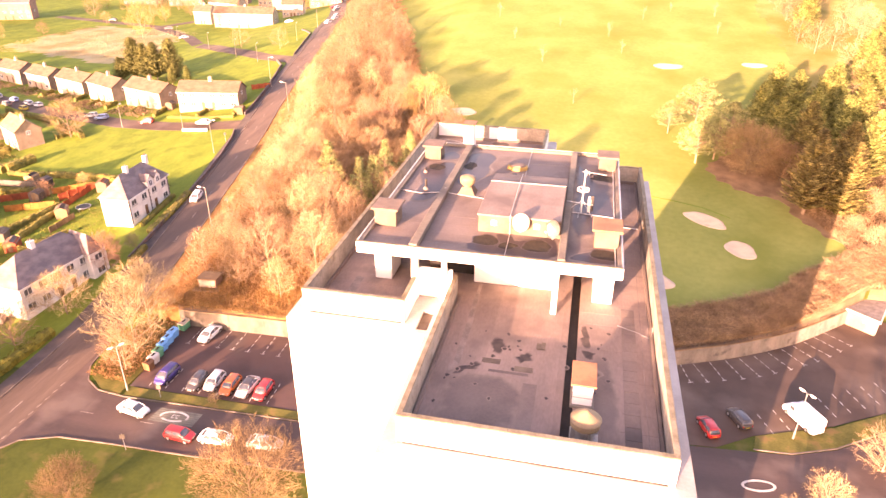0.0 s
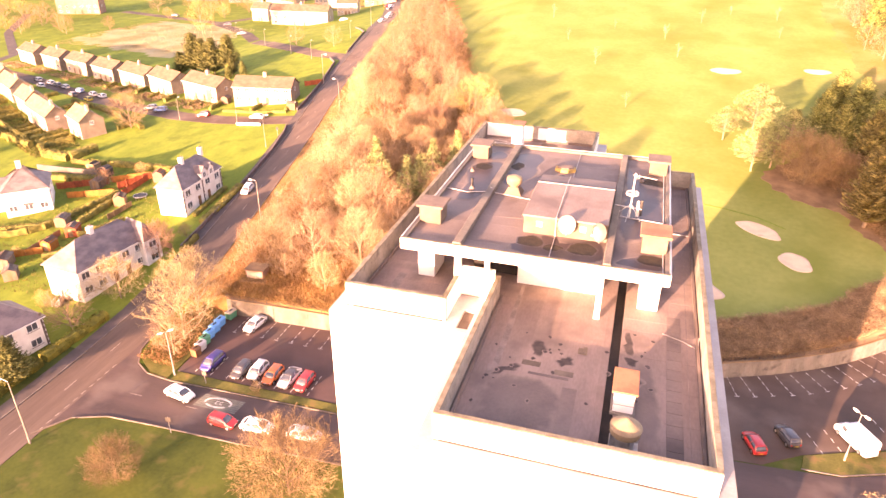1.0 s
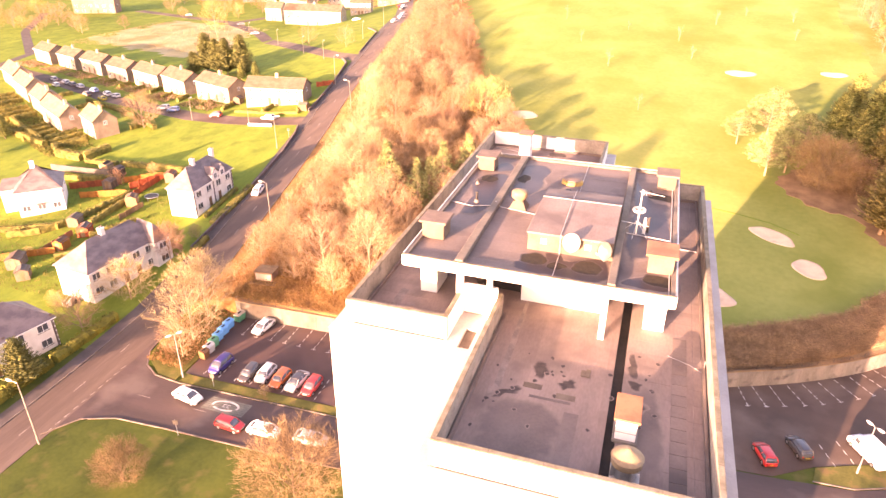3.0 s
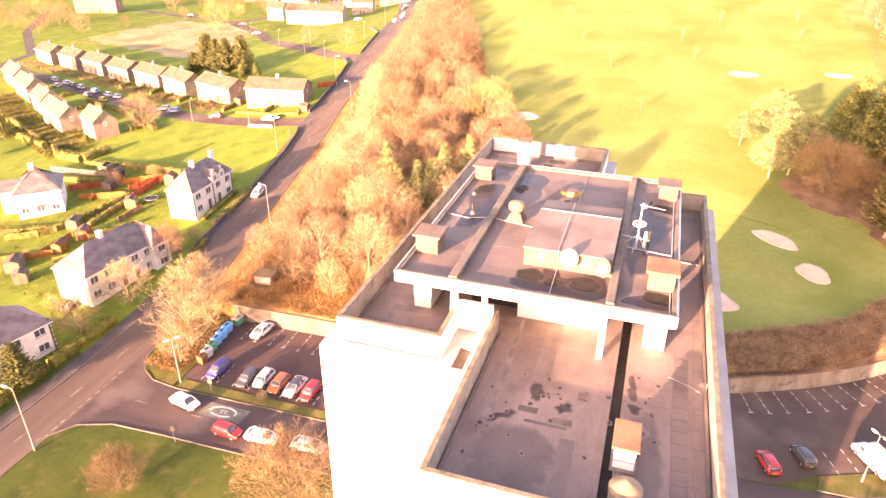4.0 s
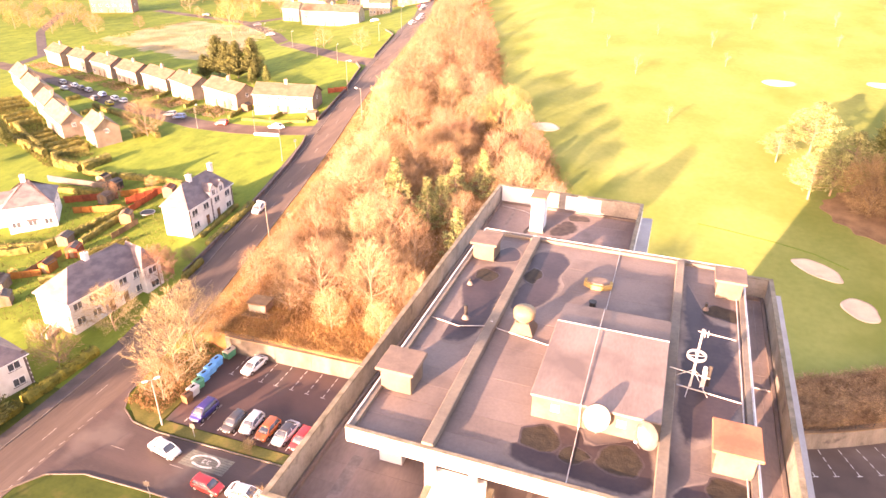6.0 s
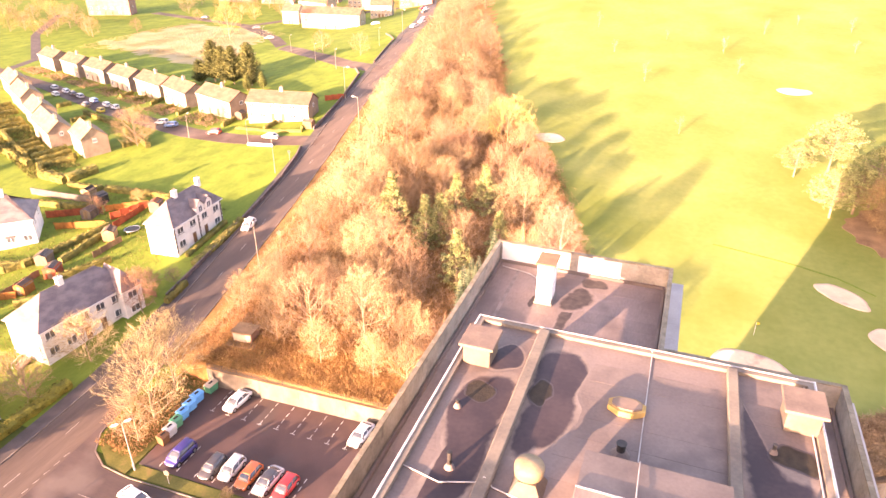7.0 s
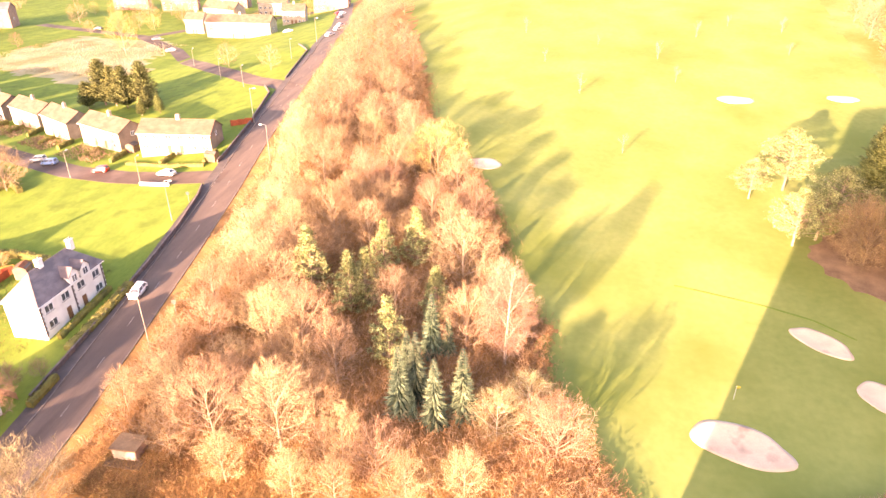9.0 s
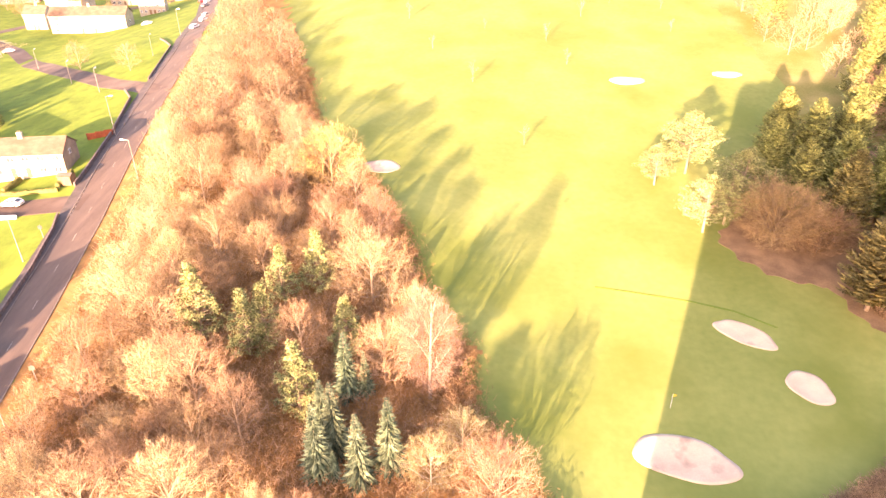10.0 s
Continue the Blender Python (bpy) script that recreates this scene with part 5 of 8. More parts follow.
# ---------------------------------------------------------------- houses
def house(a, b, depth, eave, ridge, wall, roof, label, hip=False, windows=6, rows=2, end_windows=0, chimneys=(0.5,), dormers=(), quoins=False, porch=None, group="", base=None, end_wall=None):
    """A house on the front line a-b, its body to the left of that line."""
    d = Vector((b[0] - a[0], b[1] - a[1], 0))
    w = d.length
    mid = (a[0] + d.x / 2 - d.y / w * depth / 2, a[1] + d.y / 2 + d.x / w * depth / 2)
    z = ground_z(*mid) if base is None else base
    root = thing("house", label, "house", group, at=Matrix.Translation((a[0], a[1], z)) @ Matrix.Rotation(math.atan2(d.y, d.x), 4, "Z"))
    bm = bmesh.new()
    lo = [bm.verts.new(p) for p in ((0, 0, -2), (w, 0, -2), (w, depth, -2), (0, depth, -2))]
    hi = [bm.verts.new(p) for p in ((0, 0, eave), (w, 0, eave), (w, depth, eave), (0, depth, eave))]
    for i in (0, 2):
        bm.faces.new((lo[i], lo[i + 1], hi[i + 1], hi[i]))
    if hip:
        bm.faces.new((lo[1], lo[2], hi[2], hi[1]))
        bm.faces.new((lo[3], lo[0], hi[0], hi[3]))
    else:
        r0, r1 = bm.verts.new((0, depth / 2, ridge - 0.12)), bm.verts.new((w, depth / 2, ridge - 0.12))
        bm.faces.new((lo[1], lo[2], hi[2], r1, hi[1]))
        bm.faces.new((lo[3], lo[0], hi[0], r0, hi[3]))
    bm.faces.new(lo[::-1])
    wall_ob = part("wall", bm, wall, root)
    if end_wall:
        for x0, x1 in ((-0.015, -0.004), (w + 0.004, w + 0.015)):
            o = [(0.0, -1.5), (depth, -1.5), (depth, eave), (depth / 2, ridge - 0.13), (0.0, eave)]
            g = bmesh.new()
            l0 = [g.verts.new((x0, y, q)) for y, q in o]
            l1 = [g.verts.new((x1, y, q)) for y, q in o]
            g.faces.new(l0[::-1])
            g.faces.new(l1)
            for i in range(5):
                g.faces.new((l0[i], l0[(i + 1) % 5], l1[(i + 1) % 5], l1[i]))
            bmesh.ops.recalc_face_normals(g, faces=g.faces[:])
            part("gable_end", g, end_wall, root, "grey-brown harled gable end")
    # roof shell with an overhang
    ov, t = 0.32, 0.16
    inset = depth * 0.5 if hip else -ov
    bm = bmesh.new()
    slope = (ridge - eave) / (depth / 2)
    ez = eave - slope * ov
    outer = []
    for up in (0.0, t):
        outer.append([bm.verts.new(p) for p in ((-ov, -ov, ez + up), (w + ov, -ov, ez + up), (w + ov, depth + ov, ez + up), (-ov, depth + ov, ez + up), (inset, depth / 2, ridge + up), (w - inset, depth / 2, ridge + up))])
    l, u = outer
    for q in ((0, 1, 5, 4), (2, 3, 4, 5)):
        bm.faces.new([u[i] for i in q])
        bm.faces.new([l[i] for i in q][::-1])
    for q in ((1, 2, 5), (3, 0, 4)):
        if hip:
            bm.faces.new([u[i] for i in q])
            bm.faces.new([l[i] for i in q][::-1])
    rim = (0, 1, 2, 3) if hip else (0, 1, 5, 2, 3, 4)
    for i in range(len(rim)):
        i0, i1 = rim[i], rim[(i + 1) % len(rim)]
        bm.faces.new((l[i0], l[i1], u[i1], u[i0]))
    bmesh.ops.recalc_face_normals(bm, faces=bm.faces[:])
    roof_ob = part("roof", bm, roof, root)
    part("ridge", tube(bmesh.new(), [(inset if hip else -ov, depth / 2, ridge + t), (w - inset if hip else w + ov, depth / 2, ridge + t)], 0.1, 6), roof, roof_ob)
    part("gutter", boxes((-ov, w + ov, -ov - 0.09, -ov - 0.005, ez - 0.02, ez + 0.09)), UPVC, roof_ob)
    for c in chimneys:
        x = w * c
        ch = part("chimney", boxes((x - 0.45, x + 0.45, depth / 2 - 0.35, depth / 2 + 0.35, ridge - 0.6, ridge + 1.15), (x - 0.52, x + 0.52, depth / 2 - 0.42, depth / 2 + 0.42, ridge + 1.15, ridge + 1.25)), wall, root)
        for k in (-0.22, 0.22):
            part("chimney_pot", tube(bmesh.new(), [(x + k, depth / 2, ridge + 1.25), (x + k, depth / 2, ridge + 1.6)], [0.12, 0.1], 8), SLAB, ch)

    def window(x, zc, ww, hh, face=0):
        n0, n1 = -0.05, 0.03
        if face == 0:
            m = Matrix.Identity(4)
        elif face == 1:
            m = Matrix.Translation((w, 0, 0)) @ Matrix.Rotation(math.pi / 2, 4, "Z")
        else:
            m = Matrix.Translation((0, depth, 0)) @ Matrix.Rotation(-math.pi / 2, 4, "Z")
        x0, x1, z0, z1 = x - ww / 2, x + ww / 2, zc - hh / 2, zc + hh / 2
        bars = [(x0, x1, n0, n1, z0, z0 + 0.09), (x0, x1, n0, n1, z1 - 0.09, z1), (x0, x0 + 0.08, n0, n1, z0 + 0.09, z1 - 0.09), (x1 - 0.08, x1, n0, n1, z0 + 0.09, z1 - 0.09), (x - 0.04, x + 0.04, n0, n1, z0 + 0.09, z1 - 0.09)]
        f = part("window", boxes(*bars, m=m), UPVC, root)
        part("pane", boxes((x0 + 0.08, x1 - 0.08, -0.02, 0.02, z0 + 0.09, z1 - 0.09), m=m), GLASS, f)
        part("sill", boxes((x0 - 0.08, x1 + 0.08, -0.12, 0.02, z0 - 0.09, z0), m=m), CONCRETE, f)

    for k in range(windows):
        x = w * (k + 0.5) / windows
        for r in range(rows):
            zc = 1.5 + r * 2.6
            if zc + 0.7 < eave:
                if r == 0 and k in (windows // 2 - 1, windows // 2) and windows > 3 and windows % 2 == 0:
                    dr = part("door", boxes((x - 0.48, x + 0.48, -0.04, 0.02, 0.05, 2.1)), BIN_BROWN, root, "dark painted front door")
                    part("handle", boxes((x + 0.3, x + 0.36, -0.09, -0.04, 1.0, 1.12)), GALV, dr)
                else:
                    window(x, zc, min(1.7, w / windows * 0.55), 1.25)
    for k in range(end_windows):
        window(depth * (k + 0.5) / end_windows, 4.1, 1.0, 1.1, 1)
    for x in dormers:
        bm = bmesh.new()
        ww, hh = 2.1, 1.1
        v = [bm.verts.new(p) for p in ((x - ww / 2, -0.40, eave - 0.5), (x + ww / 2, -0.40, eave - 0.5), (x + ww / 2, -0.40, eave + hh), (x, -0.40, eave + hh + 1.0), (x - ww / 2, -0.40, eave + hh))]
        q = [bm.verts.new((p.co.x, 2.3, p.co.z)) for p in v]
        bm.faces.new(v)
        bm.faces.new(q[::-1])
        for i in range(5):
            bm.faces.new((v[i], q[i], q[(i + 1) % 5], v[(i + 1) % 5]))
        bmesh.ops.recalc_face_normals(bm, faces=bm.faces[:])
        dm = part("dormer", bm, wall, root)
        bm = bmesh.new()
        for s in (-1, 1):
            p = [(x, -0.62, eave + hh + 1.12), (x + s * (ww / 2 + 0.25), -0.62, eave + hh - 0.12), (x + s * (ww / 2 + 0.25), 2.6, eave + hh - 0.12), (x, 3.6, eave + hh + 1.12)]
            lo2 = [bm.verts.new(c) for c in p]
            up2 = [bm.verts.new((c[0], c[1], c[2] + 0.12)) for c in p]
            bm.faces.new(lo2)
            bm.faces.new(up2)
            for i in range(4):
                bm.faces.new((lo2[i], lo2[(i + 1) % 4], up2[(i + 1) % 4], up2[i]))
        bmesh.ops.recalc_face_normals(bm, faces=bm.faces[:])
        part("dormer_roof", bm, roof, dm)
        x0, x1, z0, z1 = x - 0.55, x + 0.55, eave - 0.2, eave + 1.05
        f = part("window", boxes((x0, x1, -0.48, -0.40, z0, z0 + 0.09), (x0, x1, -0.48, -0.40, z1 - 0.09, z1), (x0, x0 + 0.08, -0.48, -0.40, z0 + 0.09, z1 - 0.09), (x1 - 0.08, x1, -0.48, -0.40, z0 + 0.09, z1 - 0.09), (x - 0.04, x + 0.04, -0.48, -0.40, z0 + 0.09, z1 - 0.09)), UPVC, root)
        part("pane", boxes((x0 + 0.08, x1 - 0.08, -0.44, -0.41, z0 + 0.09, z1 - 0.09)), GLASS, f)
    if quoins:
        for x0 in (-0.03, w / 2 - 0.2, w - 0.42):
            o = [(x0, 0.0)]
            for k in range(14):
                s = 0.45 if k % 2 else 0.28
                o += [(x0 + s, k * 0.41), (x0 + s, k * 0.41 + 0.41)]
            o.append((x0, 14 * 0.41))
            bm = bmesh.new()
            f0 = [bm.verts.new((p, -0.035, q)) for p, q in o]
            f1 = [bm.verts.new((p, 0.02, q)) for p, q in o]
            bm.faces.new(f0)
            for i in range(len(o)):
                bm.faces.new((f0[i], f1[i], f1[(i + 1) % len(o)], f0[(i + 1) % len(o)]))
            bmesh.ops.recalc_face_normals(bm, faces=bm.faces[:])
            part("quoin", bm, QUOIN, root, "dark toothed stone quoin")
    if porch:
        x0, x1, out = porch
        part("wing", boxes((x0, x1, -out, 0.0, -2, eave - 0.05)), wall, root, "projecting rendered bay")
        bm = bmesh.new()
        c = (x0 + x1) / 2
        v = [bm.verts.new(p) for p in ((x0 - 0.3, -out - 0.3, eave - 0.1), (x1 + 0.3, -out - 0.3, eave - 0.1), (x1 + 0.3, depth / 2, eave - 0.1), (x0 - 0.3, depth / 2, eave - 0.1), (c, -out + 1.6, ridge - 0.5), (c, depth / 2, ridge - 0.1))]
        for f in ((0, 1, 4), (1, 2, 5, 4), (3, 0, 4, 5), (3, 2, 1, 0), (2, 3, 5)):
            bm.faces.new([v[i] for i in f])
        bmesh.ops.recalc_face_normals(bm, faces=bm.faces[:])
        part("wing_roof", bm, roof, root)
        for r in range(2):
            zc = 1.5 + 2.6 * r
            f = part("window", boxes((c - 0.85, c + 0.85, -out - 0.05, -out + 0.02, zc - 0.6, zc - 0.5), (c - 0.85, c + 0.85, -out - 0.05, -out + 0.02, zc + 0.55, zc + 0.65), (c - 0.85, c - 0.76, -out - 0.05, -out + 0.02, zc - 0.5, zc + 0.55), (c + 0.76, c + 0.85, -out - 0.05, -out + 0.02, zc - 0.5, zc + 0.55), (c - 0.04, c + 0.04, -out - 0.05, -out + 0.02, zc - 0.5, zc + 0.55)), UPVC, root)
            part("pane", boxes((c - 0.76, c + 0.76, -out - 0.03, -out - 0.005, zc - 0.5, zc + 0.55)), GLASS, f)
    return root


house((-80.2, 46.6), (-78.4, 63.4), 7.6, 5.4, 8.6, HARL, ROOF_SLATE, "long white-harled house with a grey hipped slate roof", True, 6, 2, 0, (0.42,), porch=(13.0, 16.6, 1.3))
for dx in (0.0, 0.9):
    tagged(part("stair_rail", tube(bmesh.new(), [(-84.6 + dx, 44.2, ground_z(-84, 44)), (-84.6 + dx, 44.2, ground_z(-84, 44) + 0.95), (-84.3 + dx, 46.2, ground_z(-84, 46) + 1.75), (-84.3 + dx, 46.2, ground_z(-84, 46) + 0.8)], 0.05, 6), UPVC), "white painted handrail beside house steps", "handrail", "house stair rails")
tagged(part("house_steps", boxes(*[(-84.5, -83.4, 44.4 + 0.3 * k, 46.3, ground_z(-84, 45) - 0.2, ground_z(-84, 45) + 0.18 * (k + 1)) for k in range(5)]), CONCRETE), "concrete steps up to a house door", "steps", kind="structure")
house((-82.0, 77.0), (-82.6, 91.2), 6.0, 5.6, 8.9, HARL, ROOF_SLATE, "white-harled semi-detached house with gabled dormers and dark quoins", True, 4, 2, 0, (0.38, 0.86), dormers=(7.6, 10.1), quoins=True)
villa = house((-119.3, 68.0), (-113.0, 73.8), 9.6, 5.3, 8.9, HARL, ROOF_SLATE, "white-harled villa with a grey hipped roof and rear wing", True, 3, 1, 2, (0.45,))
part("porch_canopy", boxes((3.4, 5.2, -0.9, 0.0, 2.25, 2.4), bevel=0.03), ROOF_SLATE, villa, "small grey canopy over the door")
part("rear_wing", boxes((-3.2, 0.0, 4.2, 9.0, -1.0, 4.6)), HARL, villa, "lower white side wing")
bm = bmesh.new()
loft(bm, [[(-3.5, 3.9, 4.6), (-3.5, 9.3, 4.6), (-2.6, 6.9, 6.4), (-2.6, 6.3, 6.4)], [(0.6, 3.9, 4.6), (0.6, 9.3, 4.6), (1.6, 6.9, 6.4), (1.6, 6.3, 6.4)]])
part("wing_roof", bm, ROOF_SLATE, villa)
house((-80.2, 22.0), (-77.2, 36.2), 8.0, 5.2, 8.4, HARL, ROOF_SLATE, "white-harled house with a dark hipped slate roof", True, 4, 2, 0, (0.5,), quoins=True)
ROW = [((-110.8, 141.0), (-93.5, 143.8)), ((-134.7, 149.8), (-118.9, 144.1)), ((-155.3, 159.0), (-141.6, 152.7)), ((-176.7, 169.6), (-161.3, 163.6)), ((-193.5, 174.8), (-180.3, 170.2)),
       ((-210.7, 180.2), (-197.0, 175.8)), ((-226.6, 184.6), (-213.6, 180.0)), ((-243.0, 189.0), (-230.4, 184.4))]
for k, (a, b) in enumerate(ROW):
    house(a, b, 7.6, 4.9, 7.2, HARL_CREAM, ROOF_TILE, "cream-harled terrace house with a brown tiled gable roof", False, 4 if k else 6, 2, 1, (0.5,), group="terrace along the side street", end_wall=HARL_GREY)
u = Vector((0.87, -0.49))
for x, y, w in ((-139.8, 111.4, 10.5), (-155.3, 115.1, 19.5), (-177.0, 129.0, 12.0), (-194.0, 139.4, 17.0), (-212.0, 150.6, 16.0)):
    b = Vector((x, y))
    a = b - u * w
    house(tuple(a), tuple(b), 6.4, 4.8, 7.4, HARL_CREAM, ROOF_PALE, "cream-fronted house with a grey-brown gable and tiled roof", False, 4, 2, 1, (0.85,), group="houses above the gardens", end_wall=HARL_GREY)
FAR = [((-193, 304.5), (-161, 307.5), 9, 7.2, 10.2, ROOF_TILE), ((-209.5, 312.6), (-200, 313.2), 8, 6.5, 9.5, ROOF_TILE), ((-172, 343), (-160.5, 346), 8, 6.5, 9.5, ROOF_TILE), ((-328, 296), (-306, 305), 10, 9, 12, ROOF_SLATE),
       ((-226, 356), (-204, 350), 9, 6, 9.5, ROOF_TILE), ((-296, 372), (-278, 380), 9, 7.5, 11, ROOF_SLATE), ((-266, 376), (-247, 384), 9, 7.5, 11, ROOF_SLATE), ((-240, 394), (-222, 398), 9, 7, 10, ROOF_SLATE),
       ((-202, 374), (-186, 378), 9, 6.5, 9.5, ROOF_TILE), ((-174, 388), (-154, 392), 9, 6.5, 9.5, ROOF_SLATE)]
for a, b, dp, e, r, m in FAR:
    house(a, b, dp, e, r, HARL_CREAM if m is ROOF_TILE else BRICK, m, "distant two-storey house with a plain tiled roof", False, 6, 2, 1, (0.5,), group="houses on the far street")


def garage_block():
    root = thing("garage_block", "low flat-roofed garages in brown brick with white fascias", "garage", at=pose(0, 0, -0.6))
    o = [(47.4, 77.2), (52.0, 73.4), (58.5, 86.5), (54.6, 89.6)]
    part("wall", prism(o, 0, 2.65), HARL_GREY, root)
    part("fascia", prism([(46.9, 77.1), (52.1, 72.8), (59.0, 86.4), (54.5, 90.1)], 2.65, 2.95), WHITEMETAL, root, "white fascia board")
    part("roof", prism([(47.15, 77.15), (52.05, 73.1), (58.75, 86.45), (54.55, 89.85)], 2.95, 3.0), SHEDROOF, root, "grey felt flat roof")
    o2 = [(55.0, 90.6), (59.6, 87.2), (70, 106), (65.5, 109)]
    part("wall", prism(o2, 0.6, 3.2), HARL_GREY, root)
    part("roof", prism([(54.6, 90.6), (59.7, 86.7), (70.5, 106), (65.4, 109.5)], 3.2, 3.55), SHEDROOF, root, "grey felt flat roof")
    for k in range(4):
        p = Vector((52.03, 73.4, 0)).lerp(Vector((58.5, 86.5, 0)), (k + 0.5) / 4)
        m = Matrix.Translation((p.x, p.y, 0)) @ Matrix.Rotation(math.atan2(13.1, 6.5), 4, "Z")
        part("garage_door", boxes((-1.2, 1.2, -0.05, 0.02, 0.05, 2.15), m=m), GALV, root)
    m = Matrix.Translation((50.6, 74.55, 0)) @ Matrix.Rotation(math.atan2(-3.8, 4.6), 4, "Z")
    part("notice", boxes((-0.35, 0.35, -0.04, 0.0, 1.6, 2.1), m=m), UPVC, root, "small white notice board")


garage_block()


def hut():
    root = thing("substation_hut", "small brown substation hut with a pale door panel", "hut", at=pose(-55.0, 58.6, ground_z(-56, 59), 0, 0, 4) @ Matrix.Scale(0.74, 4))
    part("wall", boxes((-2.1, 2.1, 0, 3.2, -0.8, 2.1)), BRICK, root)
    part("roof", boxes((-2.35, 2.35, -0.25, 3.45, 2.1, 2.32), bevel=0.03), SOIL, root, "flat brown roof slab")
    part("door", boxes((-1.9, 1.9, -0.05, -0.004, 0.1, 1.85)), HARL_CREAM, root, "pale weathered front panel")
    part("plinth", boxes((-3.0, 3.2, -1.6, 4.2, -0.8, 0.06)), SOIL, root)
    for x in (-2.2, -1.4):
        part("pole", tube(bmesh.new(), [(x, 4.2, 0), (x, 4.2, 3.1)], 0.07, 6), TIMBER, root)


hut()


# ---------------------------------------------------------------- vehicles
CAR_SHAPES = {
    "hatchback": dict(l=3.95, w=1.70, h=1.50, hood=0.90, cab=(-1.92, -1.50, 0.42, 1.24), belt=0.93),
    "saloon": dict(l=4.45, w=1.76, h=1.43, hood=0.90, cab=(-1.98, -1.10, 0.45, 1.36), belt=0.92),
    "people_carrier": dict(l=4.15, w=1.78, h=1.64, hood=1.02, cab=(-2.00, -1.66, 0.55, 1.48), belt=1.02),
}
PROTO = {}


def build_car(shape, root):
    c = CAR_SHAPES[shape]
    l, w, h, belt, hood = c["l"] / 2, c["w"] / 2, c["h"], c["belt"], c["hood"]
    r0, r1, r2, r3 = c["cab"]

    def section(x, zb, zt, k, crown=0.03):
        """A rounded cross-section of the lower body."""
        side = [(0.80, zb), (0.95, zb + 0.06), (1.0, zb + 0.22), (1.0, (zb + zt) / 2 + 0.06), (0.97, zt - 0.10), (0.90, zt - 0.02), (0.70, zt + crown * 0.4), (0.0, zt + crown)]
        right = [(x, -w * k * q, z) for q, z in side]
        return right + [(x, w * k * q, z) for q, z in side[-2::-1]]

    rows = [(-l, 0.42, belt - 0.20, 0.80), (-l + 0.05, 0.30, belt - 0.08, 0.90), (-l + 0.22, 0.22, belt, 0.965), (-l + 0.6, 0.19, belt + 0.02, 1.0), (-l * 0.35, 0.18, belt + 0.01, 1.0), (0.1, 0.18, belt, 1.0), (r3 * 0.8, 0.18, belt - 0.01, 1.0),
            (r3 + 0.06, 0.18, hood + 0.01, 0.995), (l * 0.74, 0.19, hood - 0.06, 0.975), (l - 0.26, 0.22, hood - 0.15, 0.93), (l - 0.09, 0.27, hood - 0.25, 0.86), (l, 0.38, hood - 0.38, 0.74)]
    part("body", loft(bmesh.new(), [section(*r) for r in rows]), P_WHITE, root, smooth=True)
    # the cabin: glass all round below a painted roof on pillars
    bw, tw, zb, zt = w * 0.90, w * 0.70, belt - 0.03, h - 0.07
    bm = bmesh.new()
    rings = []
    for f in (0.0, 0.5, 1.0):
        xa, xb = r0 + (r1 - r0) * f ** 1.15, r3 + (r2 - r3) * f ** 1.1
        hw, z = bw + (tw - bw) * f ** 1.3, zb + (zt - zb) * f
        o = []
        for sx, x in ((-1, xa), (1, xb)):
            turn = [(x - sx * 0.16, -hw), (x - sx * 0.03, -hw * 0.86), (x, -hw * 0.5), (x + sx * 0.03, 0), (x, hw * 0.5), (x - sx * 0.03, hw * 0.86), (x - sx * 0.16, hw)]
            o += [(px, py, z) for px, py in (turn if sx > 0 else turn[::-1])]
        rings.append(o)
    part("cabin_glass", loft(bm, rings), CARGLASS, root, "dark tinted windows", True)
    roof_row = lambda x, z, k: [(x, -tw * k - 0.02, z - 0.07), (x, -tw * k * 0.92, z - 0.015), (x, -tw * k * 0.5, z + 0.01), (x, tw * k * 0.5, z + 0.01), (x, tw * k * 0.92, z - 0.015), (x, tw * k + 0.02, z - 0.07)]
    part("roof", loft(bmesh.new(), [roof_row(r1 - 0.13, h - 0.06, 0.93), roof_row(r1 + 0.08, h - 0.01, 1.0), roof_row((r1 + r2) / 2, h + 0.01, 1.01), roof_row(r2 - 0.12, h - 0.01, 1.0), roof_row(r2 + 0.07, h - 0.055, 0.93)]), P_WHITE, root, smooth=True)
    for s in (-1, 1):
        mid_low, mid_top = (r0 + r3) / 2 - 0.05, (r1 + r2) / 2 - 0.08
        for xa, xb, r in ((r0 + 0.12, r1 + 0.02, 0.085), (r3 - 0.10, r2, 0.05), (mid_low, mid_top, 0.035)):
            part("pillar", tube(bmesh.new(), [(xa, s * bw, zb), ((xa + xb) / 2, s * (bw * 0.6 + tw * 0.4 + 0.012), (zb + zt) / 2), (xb, s * (tw + 0.01), zt)], r, 6), P_WHITE, root)
        for x in (l - 0.76, -l + 0.74):
            part("wheel_arch", tube(bmesh.new(), [(x, s * (w - 0.10), 0.33), (x, s * (w + 0.004), 0.33)], 0.365, 18), RUBBER, root)
            tyre = part("wheel", tube(bmesh.new(), [(x, s * (w - 0.20), 0.31), (x, s * (w - 0.17), 0.31), (x, s * (w - 0.02), 0.31), (x, s * (w + 0.012), 0.31)], [0.28, 0.31, 0.31, 0.285], 18), RUBBER, root)
            part("rim", tube(bmesh.new(), [(x, s * (w + 0.008), 0.31), (x, s * (w + 0.028), 0.31)], [0.21, 0.18], 12), ALLOY, tyre)
        m = Matrix.Translation((l - 0.17, s * w * 0.66, hood - 0.30)) @ Matrix.Rotation(radians(-s * 20), 4, "Z") @ Matrix.Rotation(radians(24), 4, "Y")
        part("headlamp", boxes((-0.17, 0.10, -0.14, 0.14, -0.04, 0.055), bevel=0.03, m=m), LAMPGLASS, root)
